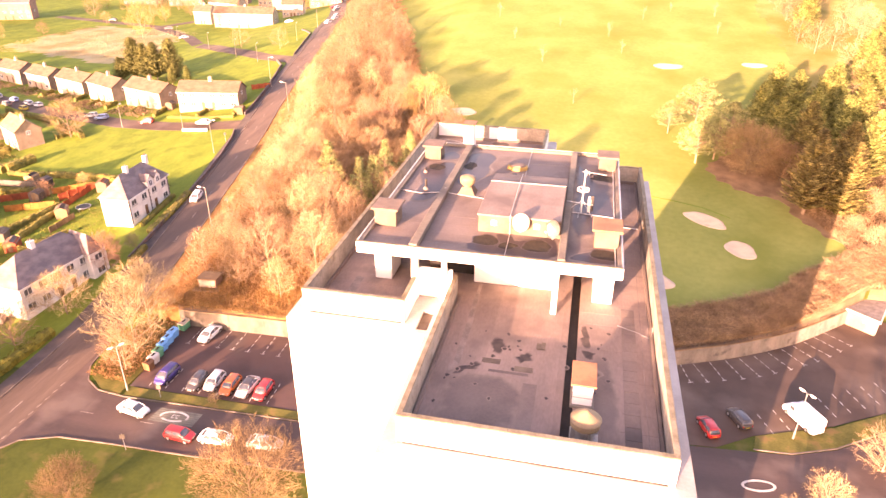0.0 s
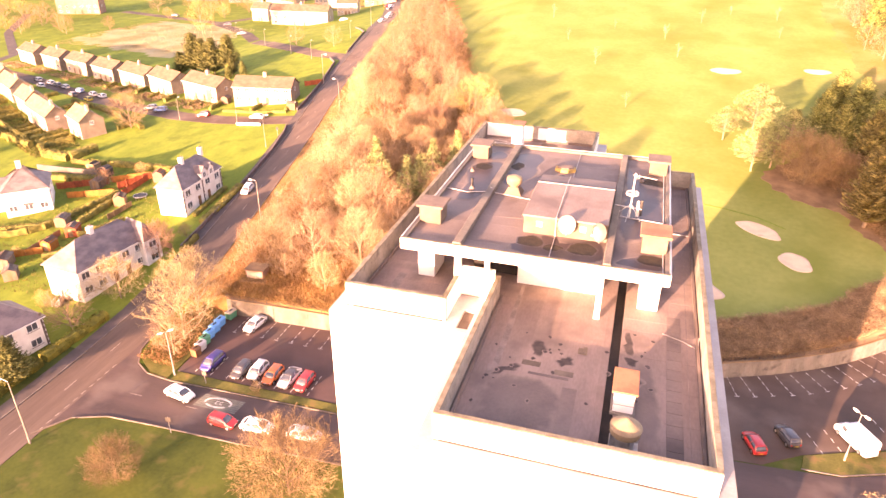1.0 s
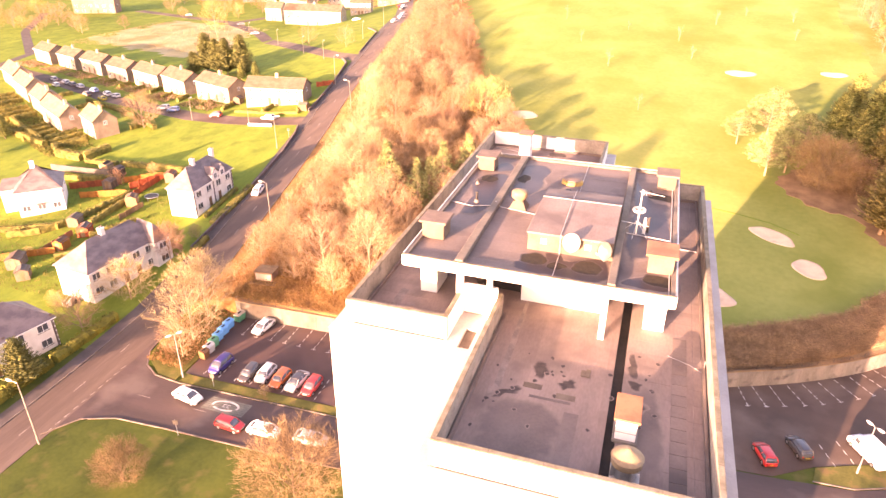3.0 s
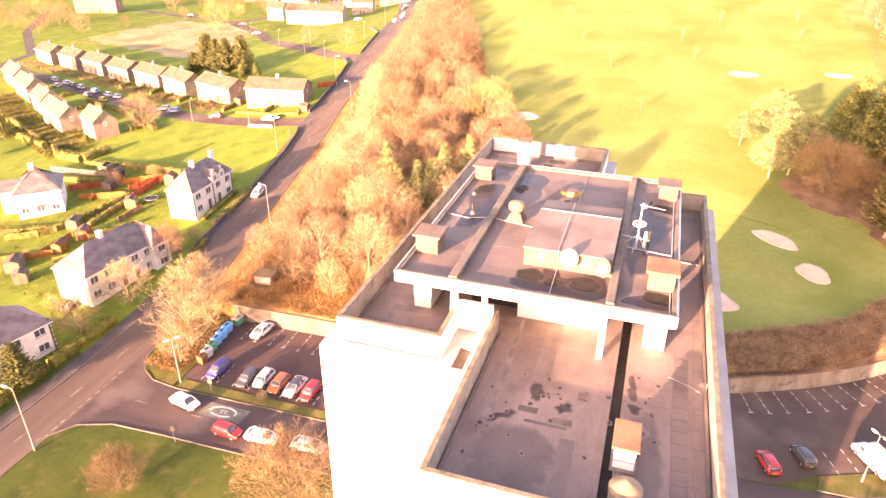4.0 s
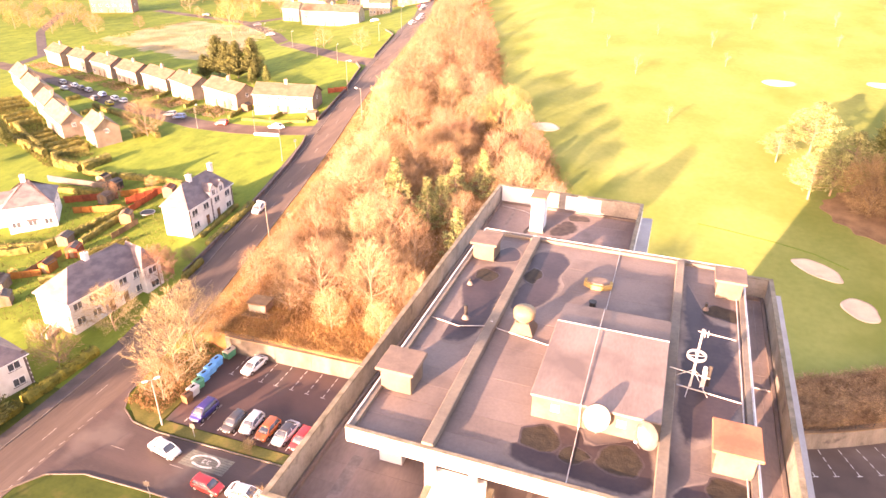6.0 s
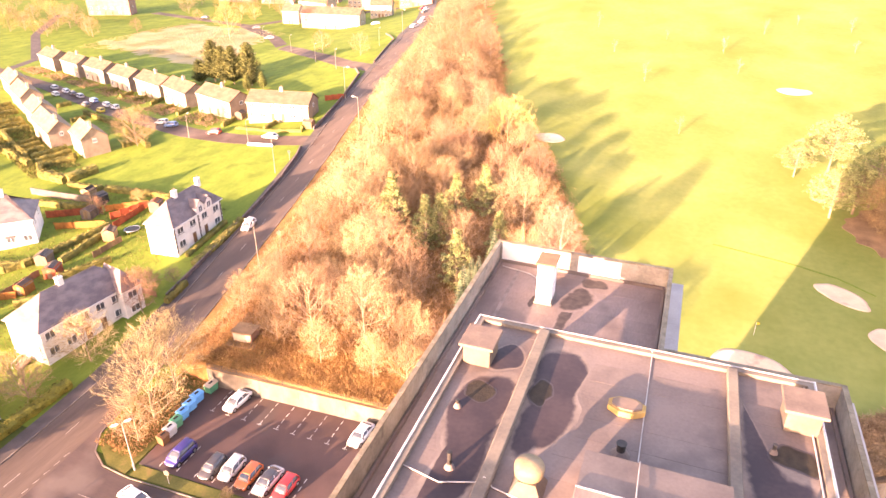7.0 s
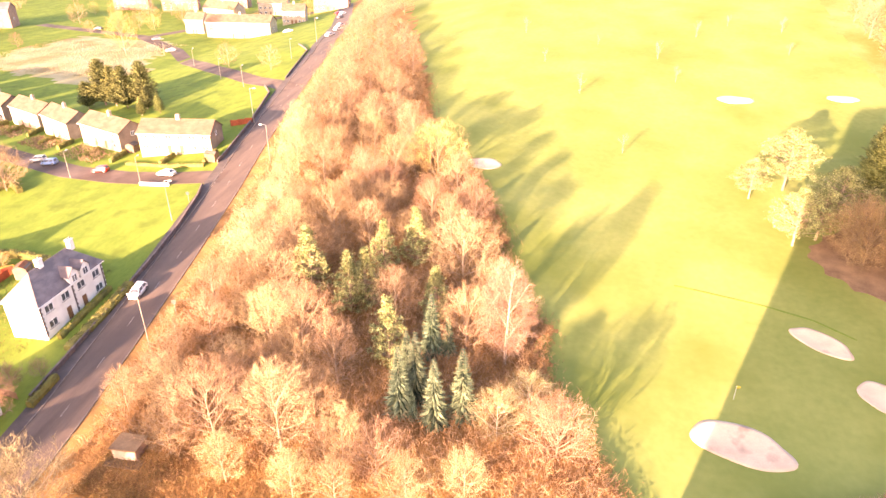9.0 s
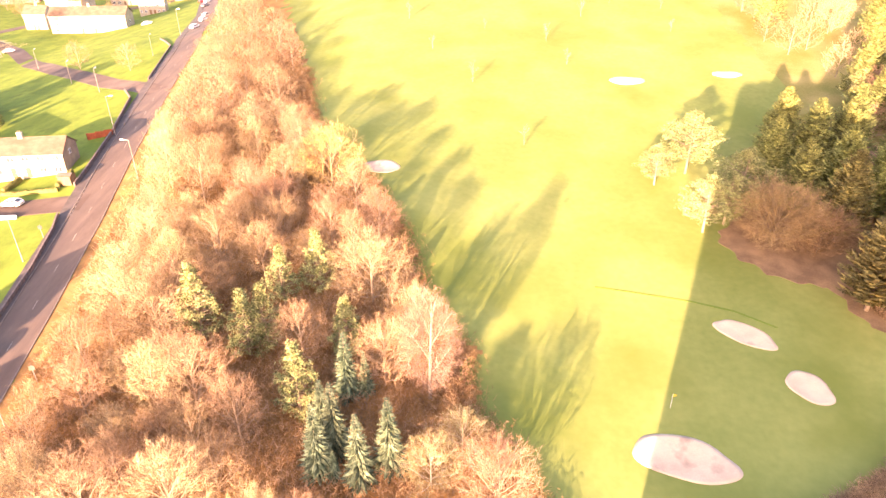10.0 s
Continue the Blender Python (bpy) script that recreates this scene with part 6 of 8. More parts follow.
        part("tail_lamp", boxes((-l - 0.005, -l + 0.14, s * w * 0.72 - 0.10, s * w * 0.72 + 0.10, belt - 0.32, belt - 0.10), bevel=0.02), TAILLENS, root)
        part("door_mirror", boxes((r3 - 0.55, r3 - 0.40, s * (w + 0.07) - 0.09, s * (w + 0.07) + 0.09, belt, belt + 0.13), bevel=0.03), RUBBER, root)
        part("sill", boxes((-l + 1.12, l - 1.14, s * (w * 0.985) - 0.02, s * (w * 0.985) + 0.02, 0.19, 0.27)), RUBBER, root)
    part("grille", boxes((l - 0.06, l + 0.006, -w * 0.42, w * 0.42, 0.40, 0.52), bevel=0.01), RUBBER, root)
    part("bumper_intake", boxes((l - 0.08, l - 0.012, -w * 0.55, w * 0.55, 0.27, 0.35), bevel=0.01), RUBBER, root)
    for x in (l + 0.008, -l - 0.008):
        part("plate_bar", boxes((x - 0.01, x + 0.01, -0.26, 0.26, 0.50, 0.61)), PAINT if x > 0 else P_YELLOW, root)


def car(shape, x, y, heading, paint, label, lift=0.05, group="parked cars"):
    z = ground_z(x, y) + lift
    dx, dy = math.cos(radians(heading)), math.sin(radians(heading))
    pitch = -math.degrees(math.atan2(ground_z(x + dx * 1.2, y + dy * 1.2) - ground_z(x - dx * 1.2, y - dy * 1.2), 2.4))
    m = Matrix.Translation((x, y, z)) @ Matrix.Rotation(radians(heading), 4, "Z") @ Matrix.Rotation(radians(pitch), 4, "Y")
    if shape not in PROTO:
        root = thing("car", label, "car", group, at=m)
        build_car(shape, root)
        PROTO[shape] = root
    else:
        root = copy_thing(PROTO[shape], m)
        root["label"] = label
        root["group"] = group
    for o in root.children:
        if o.name.split(".")[0] in ("body", "roof", "pillar"):
            o.material_slots[0].link = "OBJECT"
            o.material_slots[0].material = paint
    return root


car("people_carrier", -50.7, 39.3, 266, P_BLUE, "dark blue people carrier in a marked bay")
car("hatchback", -45.7, 38.9, 268, P_BLACK, "dark grey hatchback in a marked bay")
car("hatchback", -43.4, 39.5, 270, P_SILVER, "silver hatchback in a marked bay")
car("hatchback", -40.8, 39.2, 268, P_ORANGE, "orange hatchback in a marked bay")
for o in car("saloon", -38.3, 39.4, 266, P_SILVER, "silver coupe with a dark roof in a marked bay").children:
    if o.name.split(".")[0] == "roof":
        o.material_slots[0].material = P_BLACK
car("hatchback", -35.8, 39.2, 268, P_RED, "red hatchback in a marked bay")
car("saloon", -50.2, 50.0, 264, P_WHITE, "white saloon car before the retaining wall")
car("saloon", -31.5, 50.1, 264, P_WHITE, "white saloon car beside the tower")
car("hatchback", -29.2, 51.2, 266, P_LIGHTBLUE, "pale blue hatchback beside the tower")
car("hatchback", -42.2, 28.9, 356, P_RED, "red hatchback at the kerb")
car("saloon", -37.4, 29.4, 2, P_WHITE, "white saloon car at the kerb")
car("saloon", -31.0, 29.9, 2, P_SILVER, "silver saloon car half hidden by a tree")
car("hatchback", 23.4, 45.3, 108, P_RED, "red hatchback in the tower's shade")
car("hatchback", 27.6, 47.9, 112, P_BLACK, "dark hatchback in the tower's shade")
car("saloon", -50.9, 31.9, 350, P_WHITE, "white saloon car on the access road")
car("hatchback", road_mid(89) - 2.1, 89.6, 278, P_WHITE, "white hatchback parked on the road")
for x, y, p in ((-209.6, 165.0, P_SILVER), (-201.7, 162.7, P_WHITE), (-202.1, 158.6, P_WHITE), (-197.0, 161.0, P_GREY), (-192.2, 159.6, P_SILVER), (-182.2, 152.4, P_GREY), (-183.5, 157.0, P_LIGHTBLUE), (-175.8, 154.6, P_WHITE), (-170.0, 152.4, P_WHITE), (-172.6, 148.9, P_YELLOW), (-138.9, 138.6, P_SILVER), (-133.8, 136.6, P_LIGHTBLUE), (-116.0, 132.6, P_RED)):
    car("hatchback", x, y, 158 if x < -150 else 188, p, "small car parked along the side street")
car("saloon", -97.5, 131.2, 176, P_WHITE, "white car parked by the terrace end")
for x, y, h, p in ((-213, 293, 215, P_GREY), (-190, 270, 230, P_SILVER), (-111.6, 262, 72, P_WHITE), (-115, 279, 72, P_WHITE), (-119, 292, 72, P_SILVER), (-135, 332, 72, P_GREY), (-141, 350, 72, P_WHITE), (-150, 304, 10, P_WHITE), (-260, 312, 190, P_BLACK), (-146, 356, 72, P_RED)):
    car("saloon", x, y, h, p, "distant car parked on the hill street")


def van(x, y, heading):
    root = thing("van", "white panel van parked beside a lamp post", "van", at=pose(x, y, ground_z(x, y) + 0.05, 0, 0, heading))
    w = 0.97
    sec = lambda px, zb, zt, k: [(px, -w * k, zb), (px, w * k, zb), (px, w * k, zt - 0.2), (px, w * k * 0.9, zt), (px, -w * k * 0.9, zt), (px, -w * k, zt - 0.2)]
    part("body", loft(bmesh.new(), [sec(-2.7, 0.45, 2.25, 0.97), sec(-2.55, 0.3, 2.38, 1.0), sec(0.9, 0.3, 2.4, 1.0), sec(1.35, 0.3, 2.25, 0.98), sec(2.05, 0.3, 1.35, 0.96), sec(2.6, 0.32, 1.1, 0.92), sec(2.78, 0.42, 0.9, 0.84)]), P_WHITE, root)
    bm = bmesh.new()
    v = [bm.verts.new(p) for p in ((1.43, -0.84, 2.16), (1.43, 0.84, 2.16), (2.06, 0.86, 1.39), (2.06, -0.86, 1.39))]
    bm.faces.new(v)
    bmesh.ops.solidify(bm, geom=bm.faces[:], thickness=0.03)
    part("windscreen", bm, CARGLASS, root)
    for s in (-1, 1):
        part("side_window", boxes((0.72, 1.45, s * w - 0.012, s * w + 0.012, 1.32, 1.95)), CARGLASS, root)
        for px in (1.85, -1.7):
            t = part("wheel", tube(bmesh.new(), [(px, s * (w - 0.22), 0.34), (px, s * (w - 0.18), 0.34), (px, s * w, 0.34), (px, s * (w + 0.02), 0.34)], [0.3, 0.34, 0.34, 0.3], 16), RUBBER, root)
            part("rim", tube(bmesh.new(), [(px, s * (w + 0.01), 0.34), (px, s * (w + 0.035), 0.34)], [0.22, 0.18], 12), ALLOY, t)
        part("headlamp", boxes((2.55, 2.74, s * 0.68 - 0.14, s * 0.68 + 0.14, 0.72, 0.95), bevel=0.03), LAMPGLASS, root)
        part("tail_lamp", boxes((-2.74, -2.64, s * 0.86 - 0.07, s * 0.86 + 0.07, 0.9, 1.3), bevel=0.02), TAILLENS, root)
        part("door_mirror", boxes((1.5, 1.62, s * (w + 0.15) - 0.08, s * (w + 0.15) + 0.08, 1.3, 1.6), bevel=0.03), RUBBER, root)
    part("bumper", boxes((-2.82, -2.66, -0.9, 0.9, 0.35, 0.6), bevel=0.03), BIN_GREY, root)


van(35.7, 49.6, 118)


# ---------------------------------------------------------------- street furniture
def lamp_post(x, y, h, heads, label, heading=0, reach=0.9, base=None):
    z = ground_z(x, y) if base is None else base
    root = thing("street_lamp", label, "street lamp", "street lamps", at=pose(x, y, z, 0, 0, heading))
    part("pole", tube(bmesh.new(), [(0, 0, -0.2), (0, 0, 1.2), (0, 0, 1.25), (0, 0, h)], [0.13, 0.13, 0.09, 0.06], 10), GALV if heads == 2 else CONCRETE, root)
    for s in ((1, -1) if heads == 2 else (1,)):
        part("arm", tube(bmesh.new(), [(0, 0, h - 0.05), (s * reach * 0.4, 0, h + 0.1), (s * reach, 0, h + 0.14)], 0.04, 8), GALV, root)
        hd = part("lantern", tube(bmesh.new(), [(s * (reach - 0.05), 0, h + 0.14), (s * (reach + 0.15), 0, h + 0.15), (s * (reach + 0.6), 0, h + 0.17), (s * (reach + 0.8), 0, h + 0.17)], [0.06, 0.15, 0.15, 0.05], 10), WHITEMETAL, root, "pale lamp head")
        part("lens", tube(bmesh.new(), [(s * (reach + 0.15), 0, h + 0.07), (s * (reach + 0.6), 0, h + 0.08)], 0.11, 8), LAMPGLASS, hd)


lamp_post(-54.55, 35.6, 7.4, 2, "twin-headed grey street lamp at the car park corner", 55, 0.35)
lamp_post(33.8, 45.9, 7.3, 2, "twin-headed grey street lamp on the grass island", -50, 0.35)
lamp_post(-63.1, 18.7, 9.6, 1, "tall grey street lamp at the road junction", 180)
lamp_post(-65.2, 78.0, 9.0, 1, "tall grey street lamp at the wood's edge", 180)
lamp_post(-83.9, 112.4, 8.2, 1, "grey street lamp on the lawn edge", 0)
lamp_post(-91.6, 161.4, 9.0, 1, "grey street lamp behind the roadside wall", 0)
lamp_post(-75.4, 138.0, 8.5, 1, "tall street lamp among the trees", 180)
for x, y in ((-121.5, 129.1), (-112.4, 194.1), (-155.7, 234.7), (-110.2, 224.0), (-100.8, 126.4), (-127.6, 206.6), (-189, 264)):
    lamp_post(x, y, 6.3, 1, "slim grey street lamp on the side street", 90, 0.6)
lamp_post(-112, 250, 8.5, 1, "slim grey street lamp on the hill road", 0, 0.6)


def sign_post(x, y, h, label, heading=0):
    root = thing("road_sign", label, "road sign", "road signs", at=pose(x, y, ground_z(x, y), 0, 0, heading))
    part("post", tube(bmesh.new(), [(0, 0, -0.2), (0, 0, h)], 0.045, 8), GALV, root)
    part("plate", boxes((-0.32, 0.32, -0.06, -0.045, h - 0.75, h - 0.05), bevel=0.006), RETAIN, root, "grey-backed sign plate")


sign_post(-47.7, 25.6, 2.6, "grey road sign on the lawn edge", 20)
sign_post(-49.2, 35.3, 2.3, "small road sign on the grass strip", 10)
sign_post(-65.6, 85.5, 3.0, "pale road sign at the wood's edge", 15)
sign_post(-84.5, 119.5, 2.4, "pale street sign on the lawn corner", 30)


def wheeled_bin(x, y, heading, mat, label, sx=1.25, sy=1.0, h=1.25, lid=None):
    root = thing("recycling_bin", label, "bin", "recycling bins", at=pose(x, y, -0.55, 0, 0, heading))
    bm = bmesh.new()
    lo = [bm.verts.new((a * sx / 2 * 0.86, b * sy / 2 * 0.82, 0.16)) for a, b in ((-1, -1), (1, -1), (1, 1), (-1, 1))]
    hi = [bm.verts.new((a * sx / 2, b * sy / 2, h)) for a, b in ((-1, -1), (1, -1), (1, 1), (-1, 1))]
    bm.faces.new(lo[::-1])
    bm.faces.new(hi)
    for i in range(4):
        bm.faces.new((lo[i], lo[(i + 1) % 4], hi[(i + 1) % 4], hi[i]))
    part("body", bm, mat, root)
    bm = bmesh.new()
    loft(bm, [[(-sx / 2 - 0.05, -sy / 2 - 0.05, h), (-sx / 2 - 0.05, sy / 2 + 0.05, h), (-sx / 2 - 0.05, sy / 4, h + 0.22), (-sx / 2 - 0.05, -sy / 4, h + 0.18)], [(sx / 2 + 0.05, -sy / 2 - 0.05, h), (sx / 2 + 0.05, sy / 2 + 0.05, h), (sx / 2 + 0.05, sy / 4, h + 0.22), (sx / 2 + 0.05, -sy / 4, h + 0.18)]])
    part("lid", bm, lid or mat, root)
    part("slot", boxes((-0.35, 0.35, -0.2, 0.1, h + 0.19, h + 0.235)), DARK, root)
    for a in (-1, 1):
        for b in (-1, 1):
            part("castor", tube(bmesh.new(), [(a * sx * 0.36 - 0.03, b * sy * 0.34, 0.09), (a * sx * 0.36 + 0.03, b * sy * 0.34, 0.09)], 0.09, 8), RUBBER, root)


for x, y, m, s, lab in ((-55.2, 51.0, BIN_GREEN, 1.7, "large green bin with a tan lid by the wall"), (-55.6, 48.5, BIN_BLUE, 1.5, "blue recycling bin in a row"), (-55.4, 46.8, BIN_BLUE, 1.5, "blue recycling bin in a row"), (-55.2, 45.1, BIN_BLUE, 1.3, "blue recycling bin in a row"),
                       (-54.9, 43.5, BIN_GREEN, 1.3, "green recycling bin in a row"), (-54.6, 42.0, BIN_GREY, 1.4, "white recycling bin in a row"), (-54.4, 40.5, BIN_BROWN, 1.2, "brown bin at the end of the row")):
    wheeled_bin(x, y, 84, m, lab, s, 1.15, 1.35, HARL_CREAM if "tan lid" in lab else None)


def stone_wall(line, h, label, mat=None):
    root = thing("garden_wall", label, "wall", "garden walls")
    for (x0, y0), (x1, y1) in zip(line, line[1:]):
        d = Vector((x1 - x0, y1 - y0, 0))
        n = max(int(d.length / 4), 1)
        s = Vector((-d.y, d.x, 0)).normalized() * 0.16
        for k in range(n):
            a, b = Vector((x0, y0, 0)) + d * k / n, Vector((x0, y0, 0)) + d * (k + 1) / n
            bm = bmesh.new()
            lo = [bm.verts.new((q.x, q.y, ground_z(q.x, q.y) - 0.3)) for q in (a - s, b - s, b + s, a + s)]
            hi = [bm.verts.new((q.x, q.y, ground_z(q.x, q.y) + h)) for q in (a - s, b - s, b + s, a + s)]
            bm.faces.new(lo[::-1])
            bm.faces.new(hi)
            for i in range(4):
                bm.faces.new((lo[i], lo[(i + 1) % 4], hi[(i + 1) % 4], hi[i]))
            bmesh.ops.recalc_face_normals(bm, faces=bm.faces[:])
            part("wall_panel", bm, mat or QUOIN, root)


stone_wall([(-85.6, 126.4), (-83.6, 121), (-80.9, 110), (-79.2, 99.5), (-78.4, 92.2), (-76.6, 78), (-75.4, 66)], 0.8, "low dark stone wall beside the footway")
stone_wall([(-104, 192), (-98.8, 184.5), (-92.6, 161.5), (-89.2, 143.5), (-88.4, 137.5)], 0.9, "low pale stone wall round a lawn corner")
stone_wall([(-119, 249), (-107.8, 232), (-100.5, 199)], 0.6, "low stone wall beside the hill road")
stone_wall([(-101.0, 126.3), (-93.6, 126.2)], 0.7, "low white painted wall beside the side street", UPVC)


def fence(line, h, mat, label):
    root = thing("garden_fence", label, "fence", "garden fences")
    for (x0, y0), (x1, y1) in zip(line, line[1:]):
        d = Vector((x1 - x0, y1 - y0, 0))
        n = max(int(round(d.length / 1.8)), 1)
        s = Vector((-d.y, d.x, 0)).normalized()
        for k in range(n):
            a, b = Vector((x0, y0, 0)) + d * (k / n), Vector((x0, y0, 0)) + d * ((k + 1) / n)
            z = min(ground_z(a.x, a.y), ground_z(b.x, b.y))
            bm = bmesh.new()
            o = [a.lerp(b, 0.04)]
            for j in range(1, 18):
                o.append(a.lerp(b, 0.04 + 0.92 * j / 18) - s * (0.02 if j % 2 else 0.0))
            o.append(a.lerp(b, 0.96))
            o += [a.lerp(b, 0.96) + s * 0.02, a.lerp(b, 0.04) + s * 0.02]
            lo = [bm.verts.new((v.x, v.y, z + 0.03)) for v in o]
            hi = [bm.verts.new((v.x, v.y, z + h)) for v in o]
            bm.faces.new(hi)
            for i in range(len(o)):
                bm.faces.new((lo[i], lo[(i + 1) % len(o)], hi[(i + 1) % len(o)], hi[i]))
            bmesh.ops.recalc_face_normals(bm, faces=bm.faces[:])
            part("fence_panel", bm, mat, root)
            part("post", boxes((a.x - 0.06, a.x + 0.06, a.y - 0.06, a.y + 0.06, z - 0.2, z + h + 0.06)), mat, root)


fence([(-120.3, 82.4), (-110.0, 87.4)], 1.6, REDFENCE, "red-stained timber garden fence")
fence([(-105.8, 85.2), (-102.0, 92.0)], 1.7, REDFENCE, "red-stained timber garden fence")
fence([(-114.2, 79.0), (-104.6, 82.6)], 1.5, ORANGEFENCE, "orange-stained timber garden fence")
fence([(-110.0, 88.0), (-102.2, 92.4)], 1.5, ORANGEFENCE, "orange-stained timber garden fence")
fence([(-97.5, 160.0), (-92.2, 161.8)], 1.6, REDFENCE, "red timber fence behind a terrace house")
fence([(-113.6, 49.6), (-100.2, 58.2)], 1.4, ORANGEFENCE, "orange-brown timber garden fence")
stone_wall([(-134.5, 91.0), (-126.5, 90.6), (-119.7, 90.6), (-116.4, 90.8)], 1.5, "pale rendered wall behind the gardens", RETAIN)
fence([(-102.3, 82.4), (-102.2, 91.0)], 1.5, REDFENCE, "red-stained timber garden fence")
fence([(-102.8, 56.6), (-102.6, 65.0)], 1.3, TIMBER, "weathered timber fence between gardens")
fence([(-97.6, 72.4), (-97.0, 79.0)], 1.3, TIMBER, "weathered timber fence between gardens")
fence([(-86.4, 66.6), (-77.0, 65.6)], 1.2, TIMBER, "weathered timber fence between gardens")


def shed(x, y, heading, w, d, h, wall, roof, label):
    root = thing("garden_shed", label, "shed", "garden sheds", at=pose(x, y, ground_z(x, y), 0, 0, heading))
    bm = bmesh.new()
    o = [(-w / 2, -0.3), (w / 2, -0.3), (w / 2, h), (0, h + 0.45), (-w / 2, h)]
    f0 = [bm.verts.new((px, -d / 2, pz)) for px, pz in o]
    f1 = [bm.verts.new((px, d / 2, pz)) for px, pz in o]
    bm.faces.new(f0)
    bm.faces.new(f1[::-1])
    for i in range(5):
        bm.faces.new((f0[i], f1[i], f1[(i + 1) % 5], f0[(i + 1) % 5]))
    bmesh.ops.recalc_face_normals(bm, faces=bm.faces[:])
    part("wall", bm, wall, root)
    for s in (-1, 1):
        bm = bmesh.new()
        p = [(0, -d / 2 - 0.12, h + 0.49), (s * (w / 2 + 0.15), -d / 2 - 0.12, h - 0.09), (s * (w / 2 + 0.15), d / 2 + 0.12, h - 0.09), (0, d / 2 + 0.12, h + 0.49)]
        bm.faces.new([bm.verts.new(c) for c in p])
        bmesh.ops.solidify(bm, geom=bm.faces[:], thickness=0.05)
        part("roof", bm, roof, root)
    part("door", boxes((-0.38, 0.38, -d / 2 - 0.03, -d / 2 - 0.003, 0.05, h - 0.15)), TIMBER, root)


for x, y, hd, w, d, h, m, r, lab in ((-105.4, 68.6, 20, 2.2, 2.6, 1.8, BRICKBOX, SHEDROOF, "pale garden shed with a grey roof"), (-100.2, 65.8, 25, 2.2, 2.8, 1.8, REDFENCE, SHEDROOF, "red-brown garden shed with a grey roof"), (-100.4, 60.0, 10, 2.0, 2.4, 1.8, ORANGEFENCE, SLAB, "orange timber garden shed"),
                                    (-103.6, 52.6, 30, 2.6, 3.4, 1.9, BRICKBOX, SLAB, "pale tan garden shed with a brown roof"), (-98.8, 49.6, 40, 2.2, 2.4, 1.8, BRICKBOX, SHEDROOF, "pale garden shed behind a house"), (-100.1, 79.2, 30, 2.2, 2.6, 1.9, TIMBER, SLAB, "weathered timber shed with a brown roof"),
                                    (-99.4, 91.4, 200, 2.2, 2.4, 2.0, BRICKBOX, TERRACOTTA, "pale tan shed with a red roof"), (-111.4, 85.2, 10, 2.2, 2.4, 1.9, BRICKBOX, SHEDROOF, "pale tan garden shed with a grey roof"), (-114.4, 91.2, 0, 2.6, 2.2, 2.0, DARKMETAL, SHEDROOF, "dark grey timber garden shed"), (-119.4, 93.0, 5, 2.4, 2.2, 1.9, TIMBER, DARKMETAL, "weathered timber shed behind a pale wall"),
                                    (-116.0, 144.6, 0, 2.2, 2.2, 1.9, BRICKBOX, SHEDROOF, "small pale tan shed between terrace houses"), (-90.6, 139.0, 90, 2.0, 2.6, 1.9, TIMBER, SHEDROOF, "small shed beside the terrace end")):
    shed(x, y, hd, w, d, h, m, r, lab)


def trampoline(x, y):
    root = thing("trampoline", "round grey garden trampoline on short legs", "trampoline", at=pose(x, y, ground_z(x, y)))
    part("mat", tube(bmesh.new(), [(0, 0, 0.68), (0, 0, 0.70)], 1.35, 24), DARKMETAL, root)
    pts = [(1.45 * math.cos(q), 1.45 * math.sin(q), 0.7) for q in (2 * math.pi * k / 24 for k in range(25))]
    part("frame", tube(bmesh.new(), pts, 0.06, 6, False), GALV, root)
    for k in range(4):
        q = k * math.pi / 2
        part("leg", tube(bmesh.new(), [(1.4 * math.cos(q), 1.4 * math.sin(q), 0), (1.4 * math.cos(q), 1.4 * math.sin(q), 0.68)], 0.035, 6), GALV, root)


trampoline(-97.6, 82.4)


def flagstick(x, y):
    root = thing("golf_flag", "thin white golf flagstick on the green", "golf flag", at=pose(x, y, ground_z(x, y)))
    part("stick", tube(bmesh.new(), [(0, 0, 0), (0, 0, 2.2)], 0.03, 6), WHITEMETAL, root)
    bm = bmesh.new()
    bm.faces.new([bm.verts.new(p) for p in ((0.02, 0, 2.2), (0.5, 0.04, 2.1), (0.45, -0.02, 1.85), (0.02, 0, 1.75))])
    bmesh.ops.solidify(bm, geom=bm.faces[:], thickness=0.01)
    part("flag", bm, P_YELLOW, root)


flagstick(15.3, 84.2)


# ---------------------------------------------------------------- plants
def sliver(V, F, p, q, w, rng):
    """A thin blade from p to q."""
    d = q - p
    s = d.cross(Vector((rng.uniform(-1, 1), rng.uniform(-1, 1), rng.uniform(-1, 1))))
    if s.length < 1e-6:
        return
    s = s.normalized() * w / 2
    n = len(V)
    V += [p - s, p + s, q]
    F.append((n, n + 1, n + 2))


def limb(V, F, pts, r0, r1, n):
    base = len(V)
    for i, p in enumerate(pts):
        d = (pts[min(i + 1, len(pts) - 1)] - pts[max(i - 1, 0)]).normalized()
        a = d.cross(Vector((0.31, 0.87, 0.39))).normalized()
        b = d.cross(a)
        r = r0 + (r1 - r0) * i / (len(pts) - 1)
        V += [p + (a * math.cos(2 * math.pi * k / n) + b * math.sin(2 * math.pi * k / n)) * r for k in range(n)]
    for i in range(len(pts) - 1):
        for k in range(n):
            F.append((base + i * n + k, base + i * n + (k + 1) % n, base + (i + 1) * n + (k + 1) % n, base + (i + 1) * n + k))


def turned(d, angle, rng):
    axis = d.cross(Vector((rng.uniform(-1, 1), rng.uniform(-1, 1), rng.uniform(-1, 1)))).normalized()
    return (Matrix.Rotation(angle, 3, axis) @ d).normalized()


